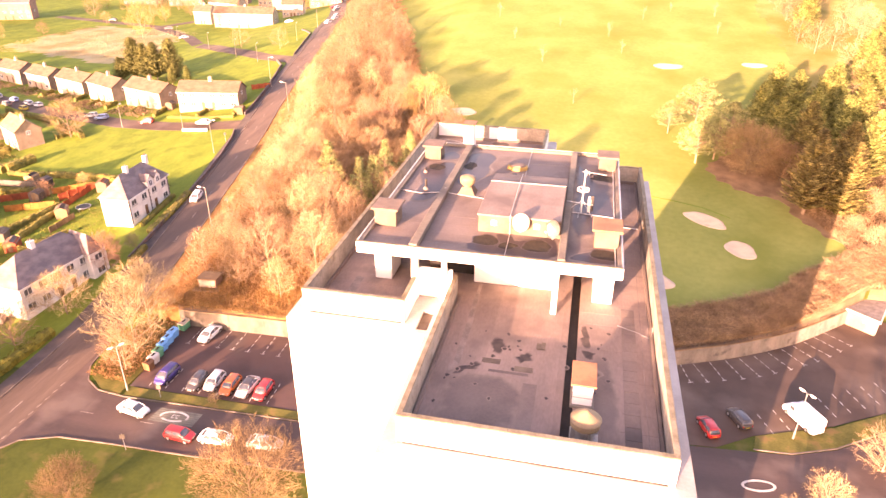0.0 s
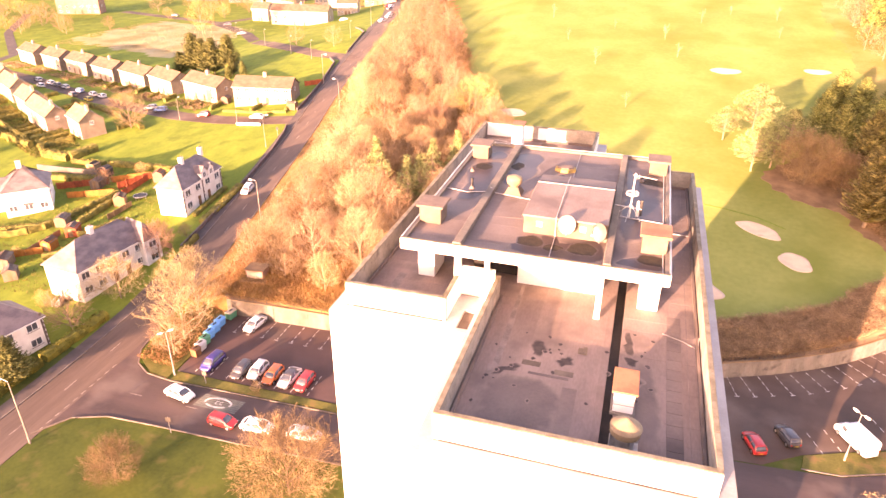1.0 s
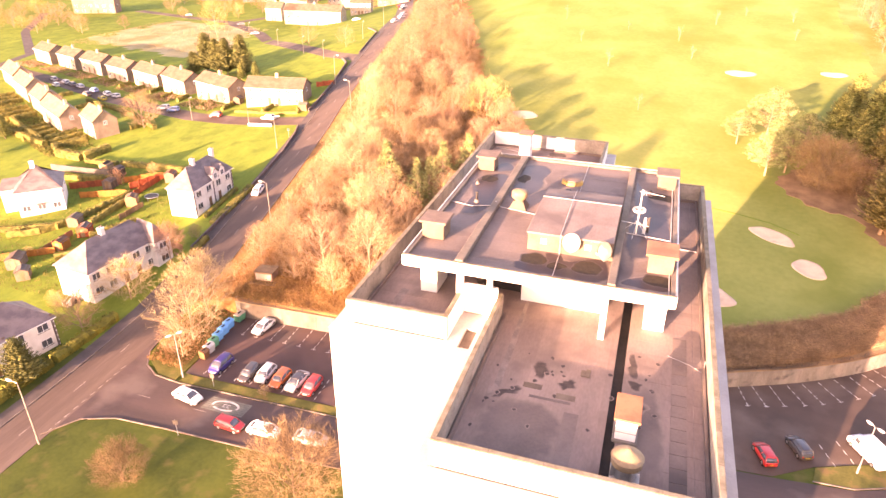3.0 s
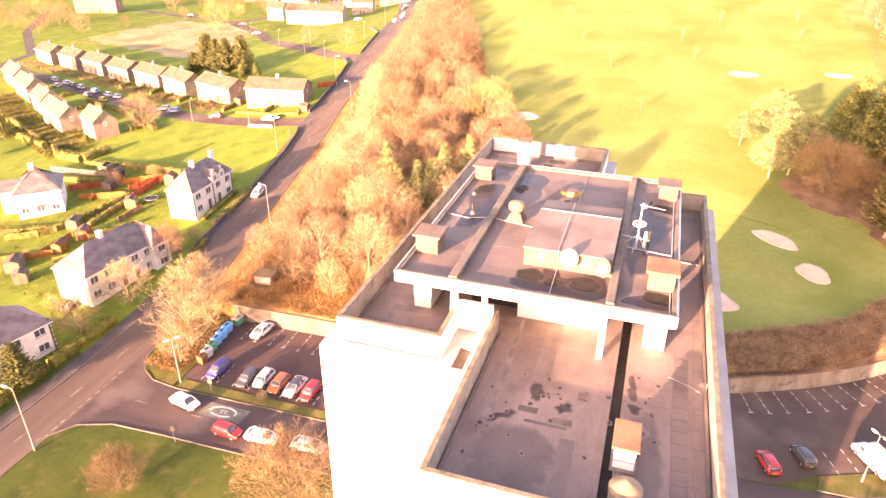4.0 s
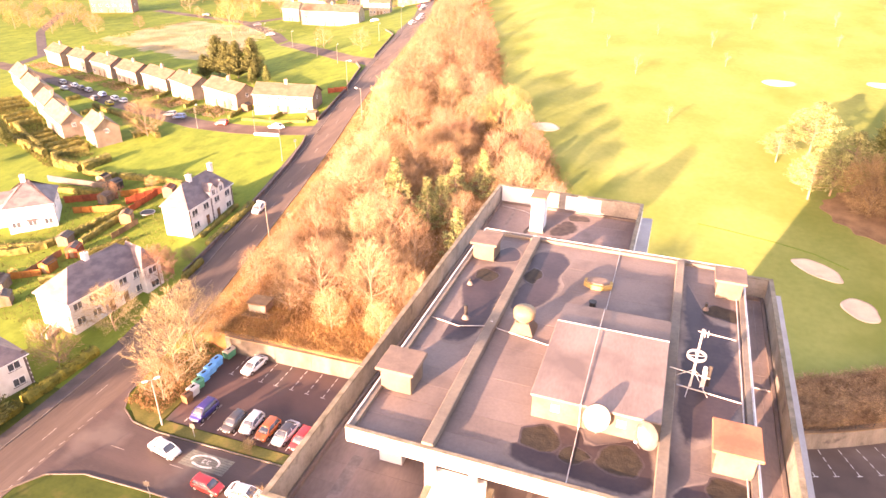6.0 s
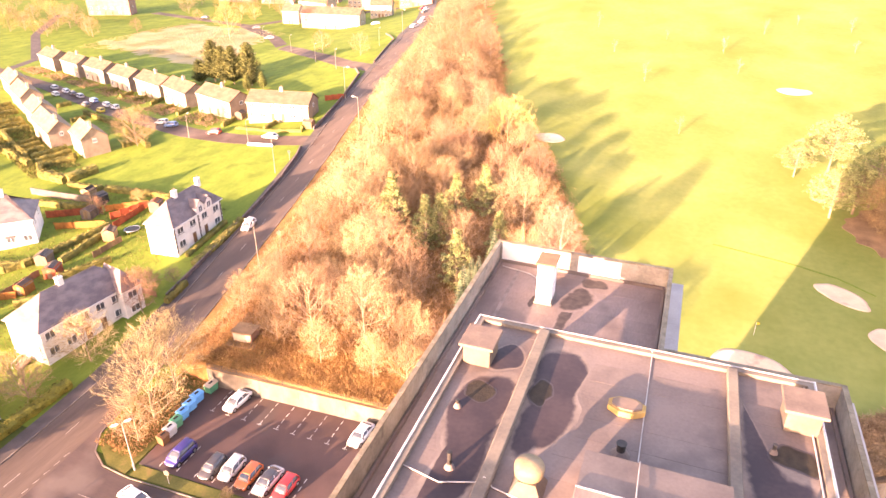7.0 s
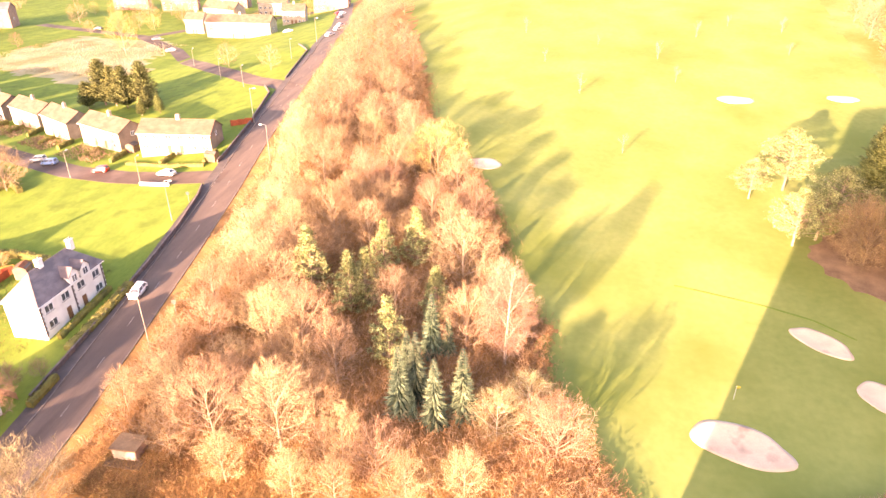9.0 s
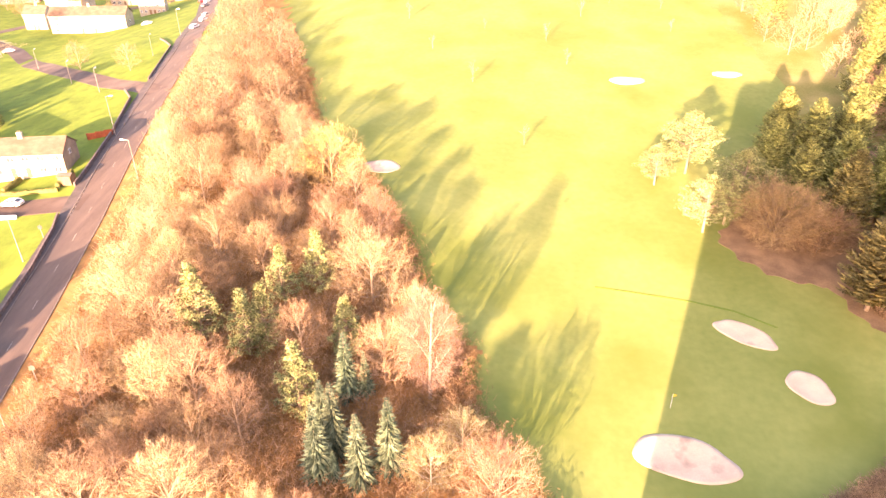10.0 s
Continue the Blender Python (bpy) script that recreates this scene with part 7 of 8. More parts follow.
def bare_tree_mesh(seed, h, wide, counts, twig_w, low=0.22, droop=0.0, top=0.8, thin=0.36, fuzz=0, lean=1.0, spurs=4):
    """A leafless tree: limbs fan out to a rounded crown and split into branches, twigs and short spurs. wide: the crown's radius."""
    rng = random.Random(seed)
    WV, WF, TV, TF = [], [], [], []
    mid, tall = h * (low + 1) / 2, h * (1 - low) / 2
    any_way = lambda: Vector((rng.uniform(-1, 1), rng.uniform(-1, 1), rng.uniform(-1, 1)))

    def reach(p, d):
        """How far it is from p along d to the crown's edge."""
        q = Vector((p.x / wide, p.y / wide, (p.z - mid) / tall))
        e = Vector((d.x / wide, d.y / wide, d.z / tall))
        a, b, c = e.dot(e), q.dot(e), q.dot(q) - 1
        k = b * b - a * c
        return max((-b + math.sqrt(k)) / a, 0.25) if k > 0 else 0.35

    def grow(p, d, length, r, level):
        steps = 4 if level == 0 else 3
        pts, q = [p], p
        for i in range(steps):
            bend = (0.05, 0.13, 0.17, 0.20)[level]
            d = (d + any_way() * bend + Vector((0, 0, 0.05 - droop * level))).normalized()
            q = q + d * length / steps
            pts.append(q)
        if level <= 1:
            limb(WV, WF, pts, r, max(r * 0.28, 0.016), 6 if level == 0 else 4)
        elif level == 2:
            limb(WV, WF, [pts[0], pts[2], pts[3]], max(r * 0.8, 0.020), 0.009, 3)
        else:
            sliver(TV, TF, pts[0], pts[3], twig_w * 1.15, rng)
            for k in range(spurs):
                t = (k + rng.random()) / spurs
                i = min(int(t * 3), 2)
                at = pts[i].lerp(pts[i + 1], t * 3 - i)
                e = (d + any_way() * 0.75 + Vector((0, 0, 0.10 - droop * 3))).normalized()
                sliver(TV, TF, at, at + e * rng.uniform(0.28, 0.62) * (0.45 + 0.055 * h), twig_w * 0.85, rng)
        if level >= len(counts):
            return
        for k in range(counts[level]):
            t = 0.20 + 0.80 * (k + rng.random()) / counts[level]
            if level == 0:
                t = max(low * 0.8, 0.04) + (0.95 - max(low * 0.8, 0.04)) * (k + rng.random()) / counts[0]
            i = min(int(t * steps), steps - 1)
            at = pts[i].lerp(pts[i + 1], t * steps - i)
            if level == 0:
                u = 2.4 * k + rng.uniform(-0.4, 0.4)
                ang = radians((70 - 54 * t) * lean + rng.uniform(-10, 10))
                nd = Vector((math.cos(u) * math.sin(ang), math.sin(u) * math.sin(ang), math.cos(ang)))
                size = reach(at, nd) * rng.uniform(0.70, 0.97)
            else:
                nd = turned(d, radians(rng.uniform(22, 58)), rng)
                nd = (nd + Vector((0, 0, 0.06 - droop))).normalized()
                size = min(length * rng.uniform(0.30, 0.55), reach(at, nd) + 0.15)
            grow(at, nd, size, r * thin, level + 1)

    grow(Vector((0, 0, -0.3)), Vector((0, 0, 1)), h * top, h * 0.012 + 0.03, 0)
    # the finest twigs, which round off the crown
    for k in range(fuzz):
        q = Vector((rng.gauss(0, 1), rng.gauss(0, 1), rng.gauss(0.25, 1))).normalized()
        lump = 0.90 + 0.22 * noise.noise((q.x * 2.1 + seed, q.y * 2.1, q.z * 2.1)) + 0.08 * noise.noise((q.x * 6 + seed, q.y * 6, q.z * 6))
        depth = lump * (1 - 0.42 * rng.random() ** 1.7)
        p = Vector((q.x * wide * depth, q.y * wide * depth, mid + q.z * tall * depth))
        if p.z < 0.3:
            continue
        d = (Vector((q.x, q.y, q.z * 0.8)) + any_way() * 0.55 + Vector((0, 0, 0.18 - droop * 6))).normalized()
        size = rng.uniform(0.3, 0.75) * (0.5 + 0.055 * h)
        sliver(TV, TF, p - d * size, p, twig_w * 0.9, rng)
    return WV, WF, TV, TF


TREES = {}


def tree(kind, x, y, size, turn, label, group="", mats=None):
    """Places a tree; alike trees share their meshes."""
    z = ground_z(x, y) - 0.05
    m = pose(x, y, z, 0, 0, turn)
    wood, leaf = mats or KINDS[kind][1]
    key = (kind, wood.name, leaf.name)
    if key not in TREES:
        WV, WF, TV, TF = KINDS[kind][0]()
        root = thing("tree", label, "tree", group, at=m)
        raw("trunk", WV, WF, wood, root)
        raw("crown", TV, TF, leaf, root)
        TREES[key] = root
        root.scale = (size,) * 3
        return root
    root = copy_thing(TREES[key], m)
    root.scale = (size,) * 3
    root["label"] = label
    if group:
        root["group"] = group
    return root


FAR_WOOD = {}


def far_tree(kind, x, y, size, turn, leaf, name):
    """Adds a tree to a distant wood, which is one mass."""
    V, F, K = FAR_WOOD.setdefault(name, ([], [], []))
    if ("shape", kind) not in FAR_WOOD:
        FAR_WOOD["shape", kind] = KINDS[kind][0]()
    WV, WF, TV, TF = FAR_WOOD["shape", kind]
    m = pose(x, y, ground_z(x, y) - 0.05, 0, 0, turn) @ Matrix.Scale(size, 4)
    for verts, faces, k in ((WV, WF, 0), (TV, TF, 1 + FAR_LEAVES.index(leaf))):
        n = len(V)
        V += [m @ Vector(v) for v in verts]
        F += [tuple(i + n for i in f) for f in faces]
        K += [k] * len(faces)


FAR_LEAVES = [TWIG, TWIG_GOLD, TWIG_RED, TWIG_PALE, GOLDCYPRESS, PINE]


def spruce_mesh(seed, h, r, tiers, per, clump, rise=-0.15, power=0.9):
    """A conifer: whorls of drooping boughs set with needle sprays."""
    rng = random.Random(seed)
    WV, WF, TV, TF = [], [], [], []
    limb(WV, WF, [Vector((0, 0, -0.3)), Vector((0, 0, h * 0.5)), Vector((0, 0, h))], h * 0.018 + 0.04, 0.015, 6)
    for i in range(tiers):
        t = (i + 0.5) / tiers
        z = h * (0.06 + 0.93 * t)
        reach = r * (1 - t) ** power * rng.uniform(0.85, 1.12) + 0.12
        for k in range(per):
            u = 2.4 * i + 2 * math.pi * k / per + rng.uniform(-0.25, 0.25)
            L = reach * rng.uniform(0.75, 1.15)
            d = Vector((math.cos(u), math.sin(u), rise + 0.5 * t)).normalized()
            p0 = Vector((0, 0, z))
            p1 = p0 + d * L
            sliver(TV, TF, p0, p1, 0.10 * clump, rng)
            side = d.cross(Vector((0, 0, 1))).normalized()
            n = max(int(L / 0.22 / clump), 3)
            for j in range(n):
                f = (j + 1) / n
                q = p0.lerp(p1, f)
                s = (0.16 + 0.34 * L * (1 - f * 0.75)) * clump * 0.8
                for sg in (-1, 1):
                    e = q + (side * sg + d * 0.7 + Vector((0, 0, rng.uniform(-0.35, 0.2)))).normalized() * min(s, 0.9) * rng.uniform(0.7, 1.2)
                    sliver(TV, TF, q, e, 0.17 * clump, rng)
    return WV, WF, TV, TF


def fir_mesh(seed, h, r, tiers, per):
    """A spruce: whorl upon whorl of flat, drooping, feathered boughs."""
    rng = random.Random(seed)
    WV, WF, TV, TF = [], [], [], []
    limb(WV, WF, [Vector((0, 0, -0.3)), Vector((0, 0, h * 0.5)), Vector((0, 0, h))], h * 0.016 + 0.03, 0.012, 6)
    for i in range(tiers):
        t = (i + 0.3) / tiers
        z = h * (0.05 + 0.93 * t)
        reach = r * (1 - t) ** 0.9 * rng.uniform(0.9, 1.1) + 0.10
        for k in range(per):
            u = 1.3 * i + 2 * math.pi * k / per + rng.uniform(-0.2, 0.2)
            L = reach * rng.uniform(0.75, 1.15)
            out = Vector((math.cos(u), math.sin(u), 0))
            side = Vector((-out.y, out.x, 0))
            a = Vector((0, 0, z + rng.uniform(-0.1, 0.1) * h / tiers))
            b = a + out * L * 0.6 + Vector((0, 0, -0.10 * L + 0.25 * t * L))
            c = a + out * L + Vector((0, 0, -0.30 * L + 0.45 * t * L))
            n = len(TV)
            wd = 0.13 * L + 0.04
            TV += [a, b - side * wd - Vector((0, 0, 0.12 * L)), c, b + side * wd - Vector((0, 0, 0.12 * L)), b]
            TF += [(n, n + 1, n + 4), (n + 1, n + 2, n + 4), (n + 2, n + 3, n + 4), (n + 3, n, n + 4)]
            for j in range(max(int(L / 0.085), 4)):
                q = a.lerp(c, 0.35 + 0.65 * rng.random())
                d = (out * 0.8 + side * rng.choice((-1, 1)) * rng.uniform(0.3, 1.0) + Vector((0, 0, rng.uniform(-0.35, 0.1)))).normalized()
                sliver(TV, TF, q, q + d * rng.uniform(0.16, 0.32), 0.06, rng)
    return WV, WF, TV, TF


def pine_mesh(seed, h, r, clumps, low=0.3, flat=0.75, taper=0.0):
    """A pine: an open crown of needle tufts on crooked limbs."""
    rng = random.Random(seed)
    WV, WF, TV, TF = [], [], [], []
    limb(WV, WF, [Vector((0, 0, -0.3)), Vector((0.15, 0.1, h * 0.45)), Vector((0.0, 0.2, h * 0.95))], h * 0.02 + 0.05, 0.05, 6)
    for k in range(clumps):
        t = (k + rng.random()) / clumps
        z = h * (low + (1 - low) * t)
        u = 2.4 * k + rng.uniform(-0.5, 0.5)
        wide = r * math.sin(math.pi * min(0.25 + 0.75 * t, 0.97)) * rng.uniform(0.35, 1.1) * (1 - taper * t)
        c = Vector((math.cos(u) * wide, math.sin(u) * wide, z + rng.uniform(-0.3, 0.3)))
        limb(WV, WF, [Vector((0, 0.1, z - wide * 0.35)), c], 0.05, 0.02, 3)
        size = rng.uniform(0.55, 1.0) * (r * 0.16 + 0.35) * (1 - 0.4 * taper * t)
        for j in range(46):
            d = Vector((rng.gauss(0, 1), rng.gauss(0, 1), rng.gauss(0.25, 0.8))).normalized()
            o = c + Vector((rng.gauss(0, 0.42), rng.gauss(0, 0.42), rng.gauss(0, 0.26))) * size
            sliver(TV, TF, o, o + Vector((d.x, d.y, d.z * flat)) * size * rng.uniform(0.35, 0.6), 0.13, rng)
    return WV, WF, TV, TF


KINDS = {
    "ash": (lambda: bare_tree_mesh(3, 11.5, 5.0, (20, 9, 6), 0.038, 0.12, fuzz=2600, spurs=3), (BARK, TWIG)),
    "oak": (lambda: bare_tree_mesh(8, 9.6, 5.7, (21, 9, 6), 0.038, 0.06, fuzz=3000, spurs=3), (BARK, TWIG)),
    "great": (lambda: bare_tree_mesh(71, 13.0, 6.6, (24, 10, 8), 0.040, 0.08, thin=0.42, fuzz=1200, spurs=3), (BARK, TWIG)),
    "dense": (lambda: bare_tree_mesh(83, 9.5, 6.4, (26, 10, 8), 0.034, 0.0, top=0.45, thin=0.3, fuzz=9500, spurs=3), (DARKBARK, TWIG_DULL)),
    "upright": (lambda: bare_tree_mesh(15, 11.0, 3.4, (18, 8, 5), 0.038, 0.06, lean=0.8, fuzz=1800, spurs=3), (BARK, TWIG_PALE)),
    "alder": (lambda: bare_tree_mesh(21, 9.2, 4.7, (19, 9, 6), 0.036, 0.03, lean=0.95, fuzz=2600, spurs=3), (BARK, TWIG_RED)),
    "stool": (lambda: bare_tree_mesh(27, 7.8, 4.8, (24, 8, 5), 0.036, 0.0, top=0.5, fuzz=2400, spurs=3), (BARK, TWIG)),
    "bush": (lambda: bare_tree_mesh(33, 5.0, 2.7, (20, 7, 5), 0.028, 0.0, top=0.5, fuzz=900, spurs=3), (BARK, TWIG)),
    "birch": (lambda: bare_tree_mesh(41, 13.2, 3.7, (10, 8, 7), 0.028, 0.03, 0.02, top=0.92, thin=0.34, lean=0.8, fuzz=9000, spurs=5), (BIRCHBARK, BIRCHTWIG)),
    "sapling": (lambda: bare_tree_mesh(55, 5.0, 1.3, (9, 6, 4), 0.026, 0.25, spurs=2), (BARK, TWIG)),
    "far": (lambda: bare_tree_mesh(61, 10.0, 5.0, (12, 6, 4), 0.085, 0.05, fuzz=1000, spurs=1), (BARK, TWIG)),
    "yew": (lambda: spruce_mesh(17, 12.0, 4.6, 26, 12, 1.6, 0.45, 0.5), (BARK, CYPRESS_SHADE)),
    "spruce": (lambda: fir_mesh(4, 10.0, 2.0, 24, 13), (BARK, SPRUCE)),
    "cypress": (lambda: spruce_mesh(9, 16.0, 5.2, 32, 14, 1.8, 0.50, 0.6), (BARK, CYPRESS_SHADE)),
    "pine": (lambda: pine_mesh(6, 9.0, 2.7, 130, 0.10, 0.95, 0.62), (BARK, PINE)),
    "broad_pine": (lambda: pine_mesh(12, 11.5, 5.4, 150, 0.30), (BARK, PINE)),
}

# trees of the belt that can be told apart
BELT = "trees in the roadside wood"
for x, y, s, t in ((-25.4, 72.2, 0.98, 10), (-24.1, 75.3, 0.98, 80), (-20.7, 71.4, 0.95, 150), (-17.7, 73.3, 1.0, 220), (-24.3, 84.0, 0.95, 30), (-26.0, 77.8, 0.8, 200), (-23.6, 71.8, 0.40, 60), (-22.1, 84.6, 0.62, 300)):
    tree("spruce", x, y, s * 1.08, t, "slender blue-green spruce in the bare wood", BELT)
for x, y, s, t in ((-46.2, 93.5, 0.95, 0), (-38.6, 90.6, 0.82, 70), (-36.6, 92.2, 0.8, 130), (-36.7, 101.5, 0.72, 200), (-29.5, 80.9, 0.84, 260), (-31.9, 104.0, 0.8, 20), (-25.6, 91.6, 0.7, 140)):
    tree("pine", x, y, s * 1.42, t, "yellow-green pine in the bare wood", BELT)
tree("birch", -14.1, 84.2, 1.22, 40, "pale-stemmed birch with fine hanging twigs", BELT)
tree("oak", -13.0, 71.2, 0.70, 0, "pale tan small tree at the wood's edge", BELT, (BIRCHBARK, TWIG_TAN))
tree("oak", -9.8, 76.0, 0.62, 130, "pale tan small tree at the wood's edge", BELT, (BIRCHBARK, TWIG_TAN))
tree("oak", -23.6, 101.6, 1.18, 60, "round bare tree at the fairway's edge", BELT, (BARK, TWIG_PALE))
tree("oak", -35.2, 131.6, 1.25, 10, "round golden-twigged tree by a bunker", BELT, (BARK, TWIG_GOLD))
tree("ash", -37.4, 63.8, 1.08, 15, "large bare tree with pale branches above the wall", BELT, (BARK, TWIG_PALE))
tree("great", -45.6, 63.0, 0.9, 140, "large bare tree with dark branches above the wall", BELT)
tree("stool", -25.4, 63.0, 0.95, 30, "reddish bare tree above the retaining wall", BELT, (BARK, TWIG_RED))
tree("upright", -29.4, 63.0, 0.85, 30, "slim bare tree above the retaining wall", BELT)
tree("upright", -31.2, 62.0, 0.7, 70, "slim bare tree above the retaining wall", BELT, (BARK, TWIG))

for x, y, s, t, k in ((-50.2, 60.6, 0.55, 20, "great"), (-41.6, 58.2, 0.62, 75, "ash"), (-33.4, 58.0, 0.60, 190, "ash"), (-28.6, 58.4, 0.48, 260, "great"), (-21.0, 60.0, 0.5, 40, "great"), (-15.0, 62.0, 0.6, 130, "ash"), (-60.0, 66.0, 0.62, 300, "ash"), (-53.5, 66.4, 0.72, 100, "ash")):
    tree(k, x, y, s, t, "bare tan tree in the brush above the wall", BELT, (BARK, TWIG_TAN if int(x) % 2 else TWIG))
rng = random.Random(77)
taken = [(-25.3, 71), (-24.2, 74), (-20.8, 70.4), (-17.6, 72.4), (-46.6, 92.5), (-38.3, 88.6), (-31, 100.6), (-31.2, 84.2), (-13.6, 84.6), (-13, 71), (-10, 76), (-24, 84), (-29.5, 81), (-36.7, 101.5), (-32, 104), (-25.6, 91.6), (-36.4, 91.6), (-34.6, 97.2), (-26.2, 86.4), (-42.6, 94.2), (-23.6, 101.6), (-20, 105), (-34.4, 130), (-31, 127), (-37, 133), (-36.7, 64.4), (-44.3, 62.8), (-25.6, 84.4), (-28.4, 62.8), (-26, 78), (-22, 77)]
y = 62.0
while y < 330:
    step = 6.9 if y < 125 else 7.2 if y < 200 else 8.4
    left, right = road_mid(y) + (12.6 if y > 84 else 11.2 if y > 70 else 14.0), wood_right(y) - 3.6
    x = left + rng.uniform(0, 3)
    while x < right:
        px, py = x + rng.uniform(-1.6, 1.6), y + rng.uniform(-1.8, 1.8)
        if not any((px - a) ** 2 + (py - b) ** 2 < 4.6 ** 2 for a, b in taken) and not (py < 66 and (px < -48 or px > -24)) and not (-29 < px < -14 and 64.5 < py < 81) and not (-60 < px < -52 and py < 68):
            near_road = px < left + 8
            if py > 150:
                kind, mats = "far", rng.choice([(BARK, TWIG), (BARK, TWIG), (BARK, TWIG_RED), (BARK, TWIG_PALE)])
                size = rng.uniform(0.80, 1.15)
            else:
                kind = rng.choice(["ash", "ash", "oak", "alder", "stool", "upright"] if py > 78 else ["stool", "upright", "ash", "stool"])
                mats = (BARK, TWIG_PALE) if near_road and py > 95 and rng.random() < 0.95 else rng.choice([(BARK, TWIG), (BARK, TWIG), (BARK, TWIG_RED), (BARK, TWIG_RED), (BARK, TWIG_PALE)])
                size = rng.uniform(0.72, 1.12)
                if near_road and py < 110:
                    size *= 0.92
                if kind == "upright":
                    mats = (BARK, TWIG_PALE if rng.random() < 0.5 else TWIG)
            if py > 150:
                far_tree("far", px, py, size, rng.uniform(0, 360), mats[1], "far_wood")
            else:
                tree(kind, px, py, size, rng.uniform(0, 360), {TWIG: "bare brown-twigged tree in the wood", TWIG_RED: "bare reddish-twigged tree in the wood", TWIG_PALE: "bare pale-twigged tree in the wood"}[mats[1]], BELT, mats)
        x += step * rng.uniform(0.8, 1.25)
    y += step * 0.86

# trees round the car parks and houses
tree("great", -58.6, 43.6, 0.98, 30, "big bare tree with fine tan twigs on the verge", "roadside trees", (BARK, TWIG_TAN))
tree("great", -60.0, 49.4, 0.92, 120, "big bare tree leaning over the road", "roadside trees", (BARK, TWIG_TAN))
tree("ash", -57.6, 39.6, 0.7, 200, "bare tree on the verge beside the bins", "roadside trees", (BARK, TWIG))
tree("oak", -75.2, 49.4, 0.85, 60, "bare garden tree with pale branches", "garden trees", (BARK, TWIG_PALE))
tree("ash", -76.6, 61.6, 0.7, 10, "bare reddish garden tree", "garden trees", (BARK, TWIG_RED))
tree("dense", -28.4, 21.2, 1.08, 100, "broad bare tree hiding a parked car", "roadside trees", (DARKBARK, TWIG_DULL))
tree("dense", -48.8, 17.2, 0.6, 0, "small bare bush on a lawn", "roadside trees", (DARKBARK, TWIG_DARK))
tree("bush", -41.5, 36.0, 0.35, 50, "small twiggy shrub on the grass strip", "roadside trees")
tree("bush", 34.8, 35.4, 0.95, 20, "small bare tree with pale branches beside asphalt", "roadside trees", (BARK, TWIG_PALE))
tree("bush", 43.0, 42.4, 1.4, 70, "bare tree with pale branches beside asphalt", "roadside trees", (BARK, TWIG_PALE))
tree("bush", 30.5, 32.0, 0.7, 170, "small bare tree with pale branches beside asphalt", "roadside trees", (BARK, TWIG_PALE))
tree("yew", -74.6, 27.5, 0.62, 40, "dark green conifer beside the footway", "garden trees", (BARK, OLIVE))
tree("oak", -132.4, 121.8, 1.1, 30, "broad bare tree on the lawn by the side street", "garden trees", (BARK, TWIG))
tree("ash", -206.5, 262.0, 1.5, 30, "large golden bare tree at a street corner", "garden trees", (BARK, TWIG_GOLD))
for x, y, s in ((-134.0, 223.0, 0.9), (-111.5, 211.0, 0.85), (-279, 322, 1.2), (-301, 258, 1.0), (-292, 236, 0.9), (-271, 243, 1.0), (-310, 270, 1.1), (-284, 252, 0.9), (-322, 300, 1.0), (-240, 330, 1.1), (-262, 262, 0.7), (-255, 300, 0.7), (-230, 345, 1.0), (-330, 262, 1.0), (-317, 245, 1.0)):
    tree("far", x, y, s, x * 7 % 360, "distant bare tree beside the hill streets", "garden trees", (BARK, TWIG if int(x) % 2 else TWIG_RED))
for x, y, s, k in ((-157, 186.4, 1.18, "yew"), (-151, 184.0, 1.02, "yew"), (-144.6, 180.8, 1.05, "yew"), (-139.6, 183.0, 1.08, "yew"), (-161.5, 184.0, 0.7, "yew"), (-135.4, 178.0, 0.55, "yew"), (-128.0, 173.4, 0.36, "cypress"), (-163, 188, 0.42, "cypress"), (-169, 108, 0.5, "cypress"), (-176, 100, 0.6, "cypress"), (-160, 96, 0.45, "cypress"), (-133, 172, 0.35, "cypress")):
    tree(k, x, y, s, x * 11 % 360, "dense olive-green conifer behind the houses", "garden trees", (BARK, OLIVE if k == "yew" else GOLDCYPRESS))
for x, y, s, m in ((-110.2, 86.4, 0.85, TWIG_RED), (-106.0, 93.4, 0.62, TWIG_GOLD), (-104.6, 56.2, 0.4, TWIG_GOLD), (-77.4, 40.6, 1.5, TWIG), (-79.8, 29.0, 0.9, TWIG), (-80.0, 67.6, 0.8, TWIG_RED), (-77.4, 70.2, 0.6, TWIG), (-86.2, 44.2, 0.6, TWIG_GOLD), (-124.5, 141.5, 0.5, TWIG), (-130.5, 146.0, 0.5, TWIG_RED), (-141, 150, 0.5, TWIG)):
    tree("bush", x, y, s, x * 13 % 360, "small bare shrub in a garden", "garden shrubs", (BARK, m))
for x, y in ((0.3, 149.0), (-21.7, 200.4), (-30.2, 223.8), (8.6, 206.3), (12.6, 190.2), (-10.7, 179.3), (43.4, 213.8), (44.6, 233.1), (-8, 215), (20, 226), (30, 238)):
    tree("sapling", x, y, 0.85 + 0.2 * math.sin(x), x * 17 % 360, "slender bare sapling on the fairway", "fairway saplings")

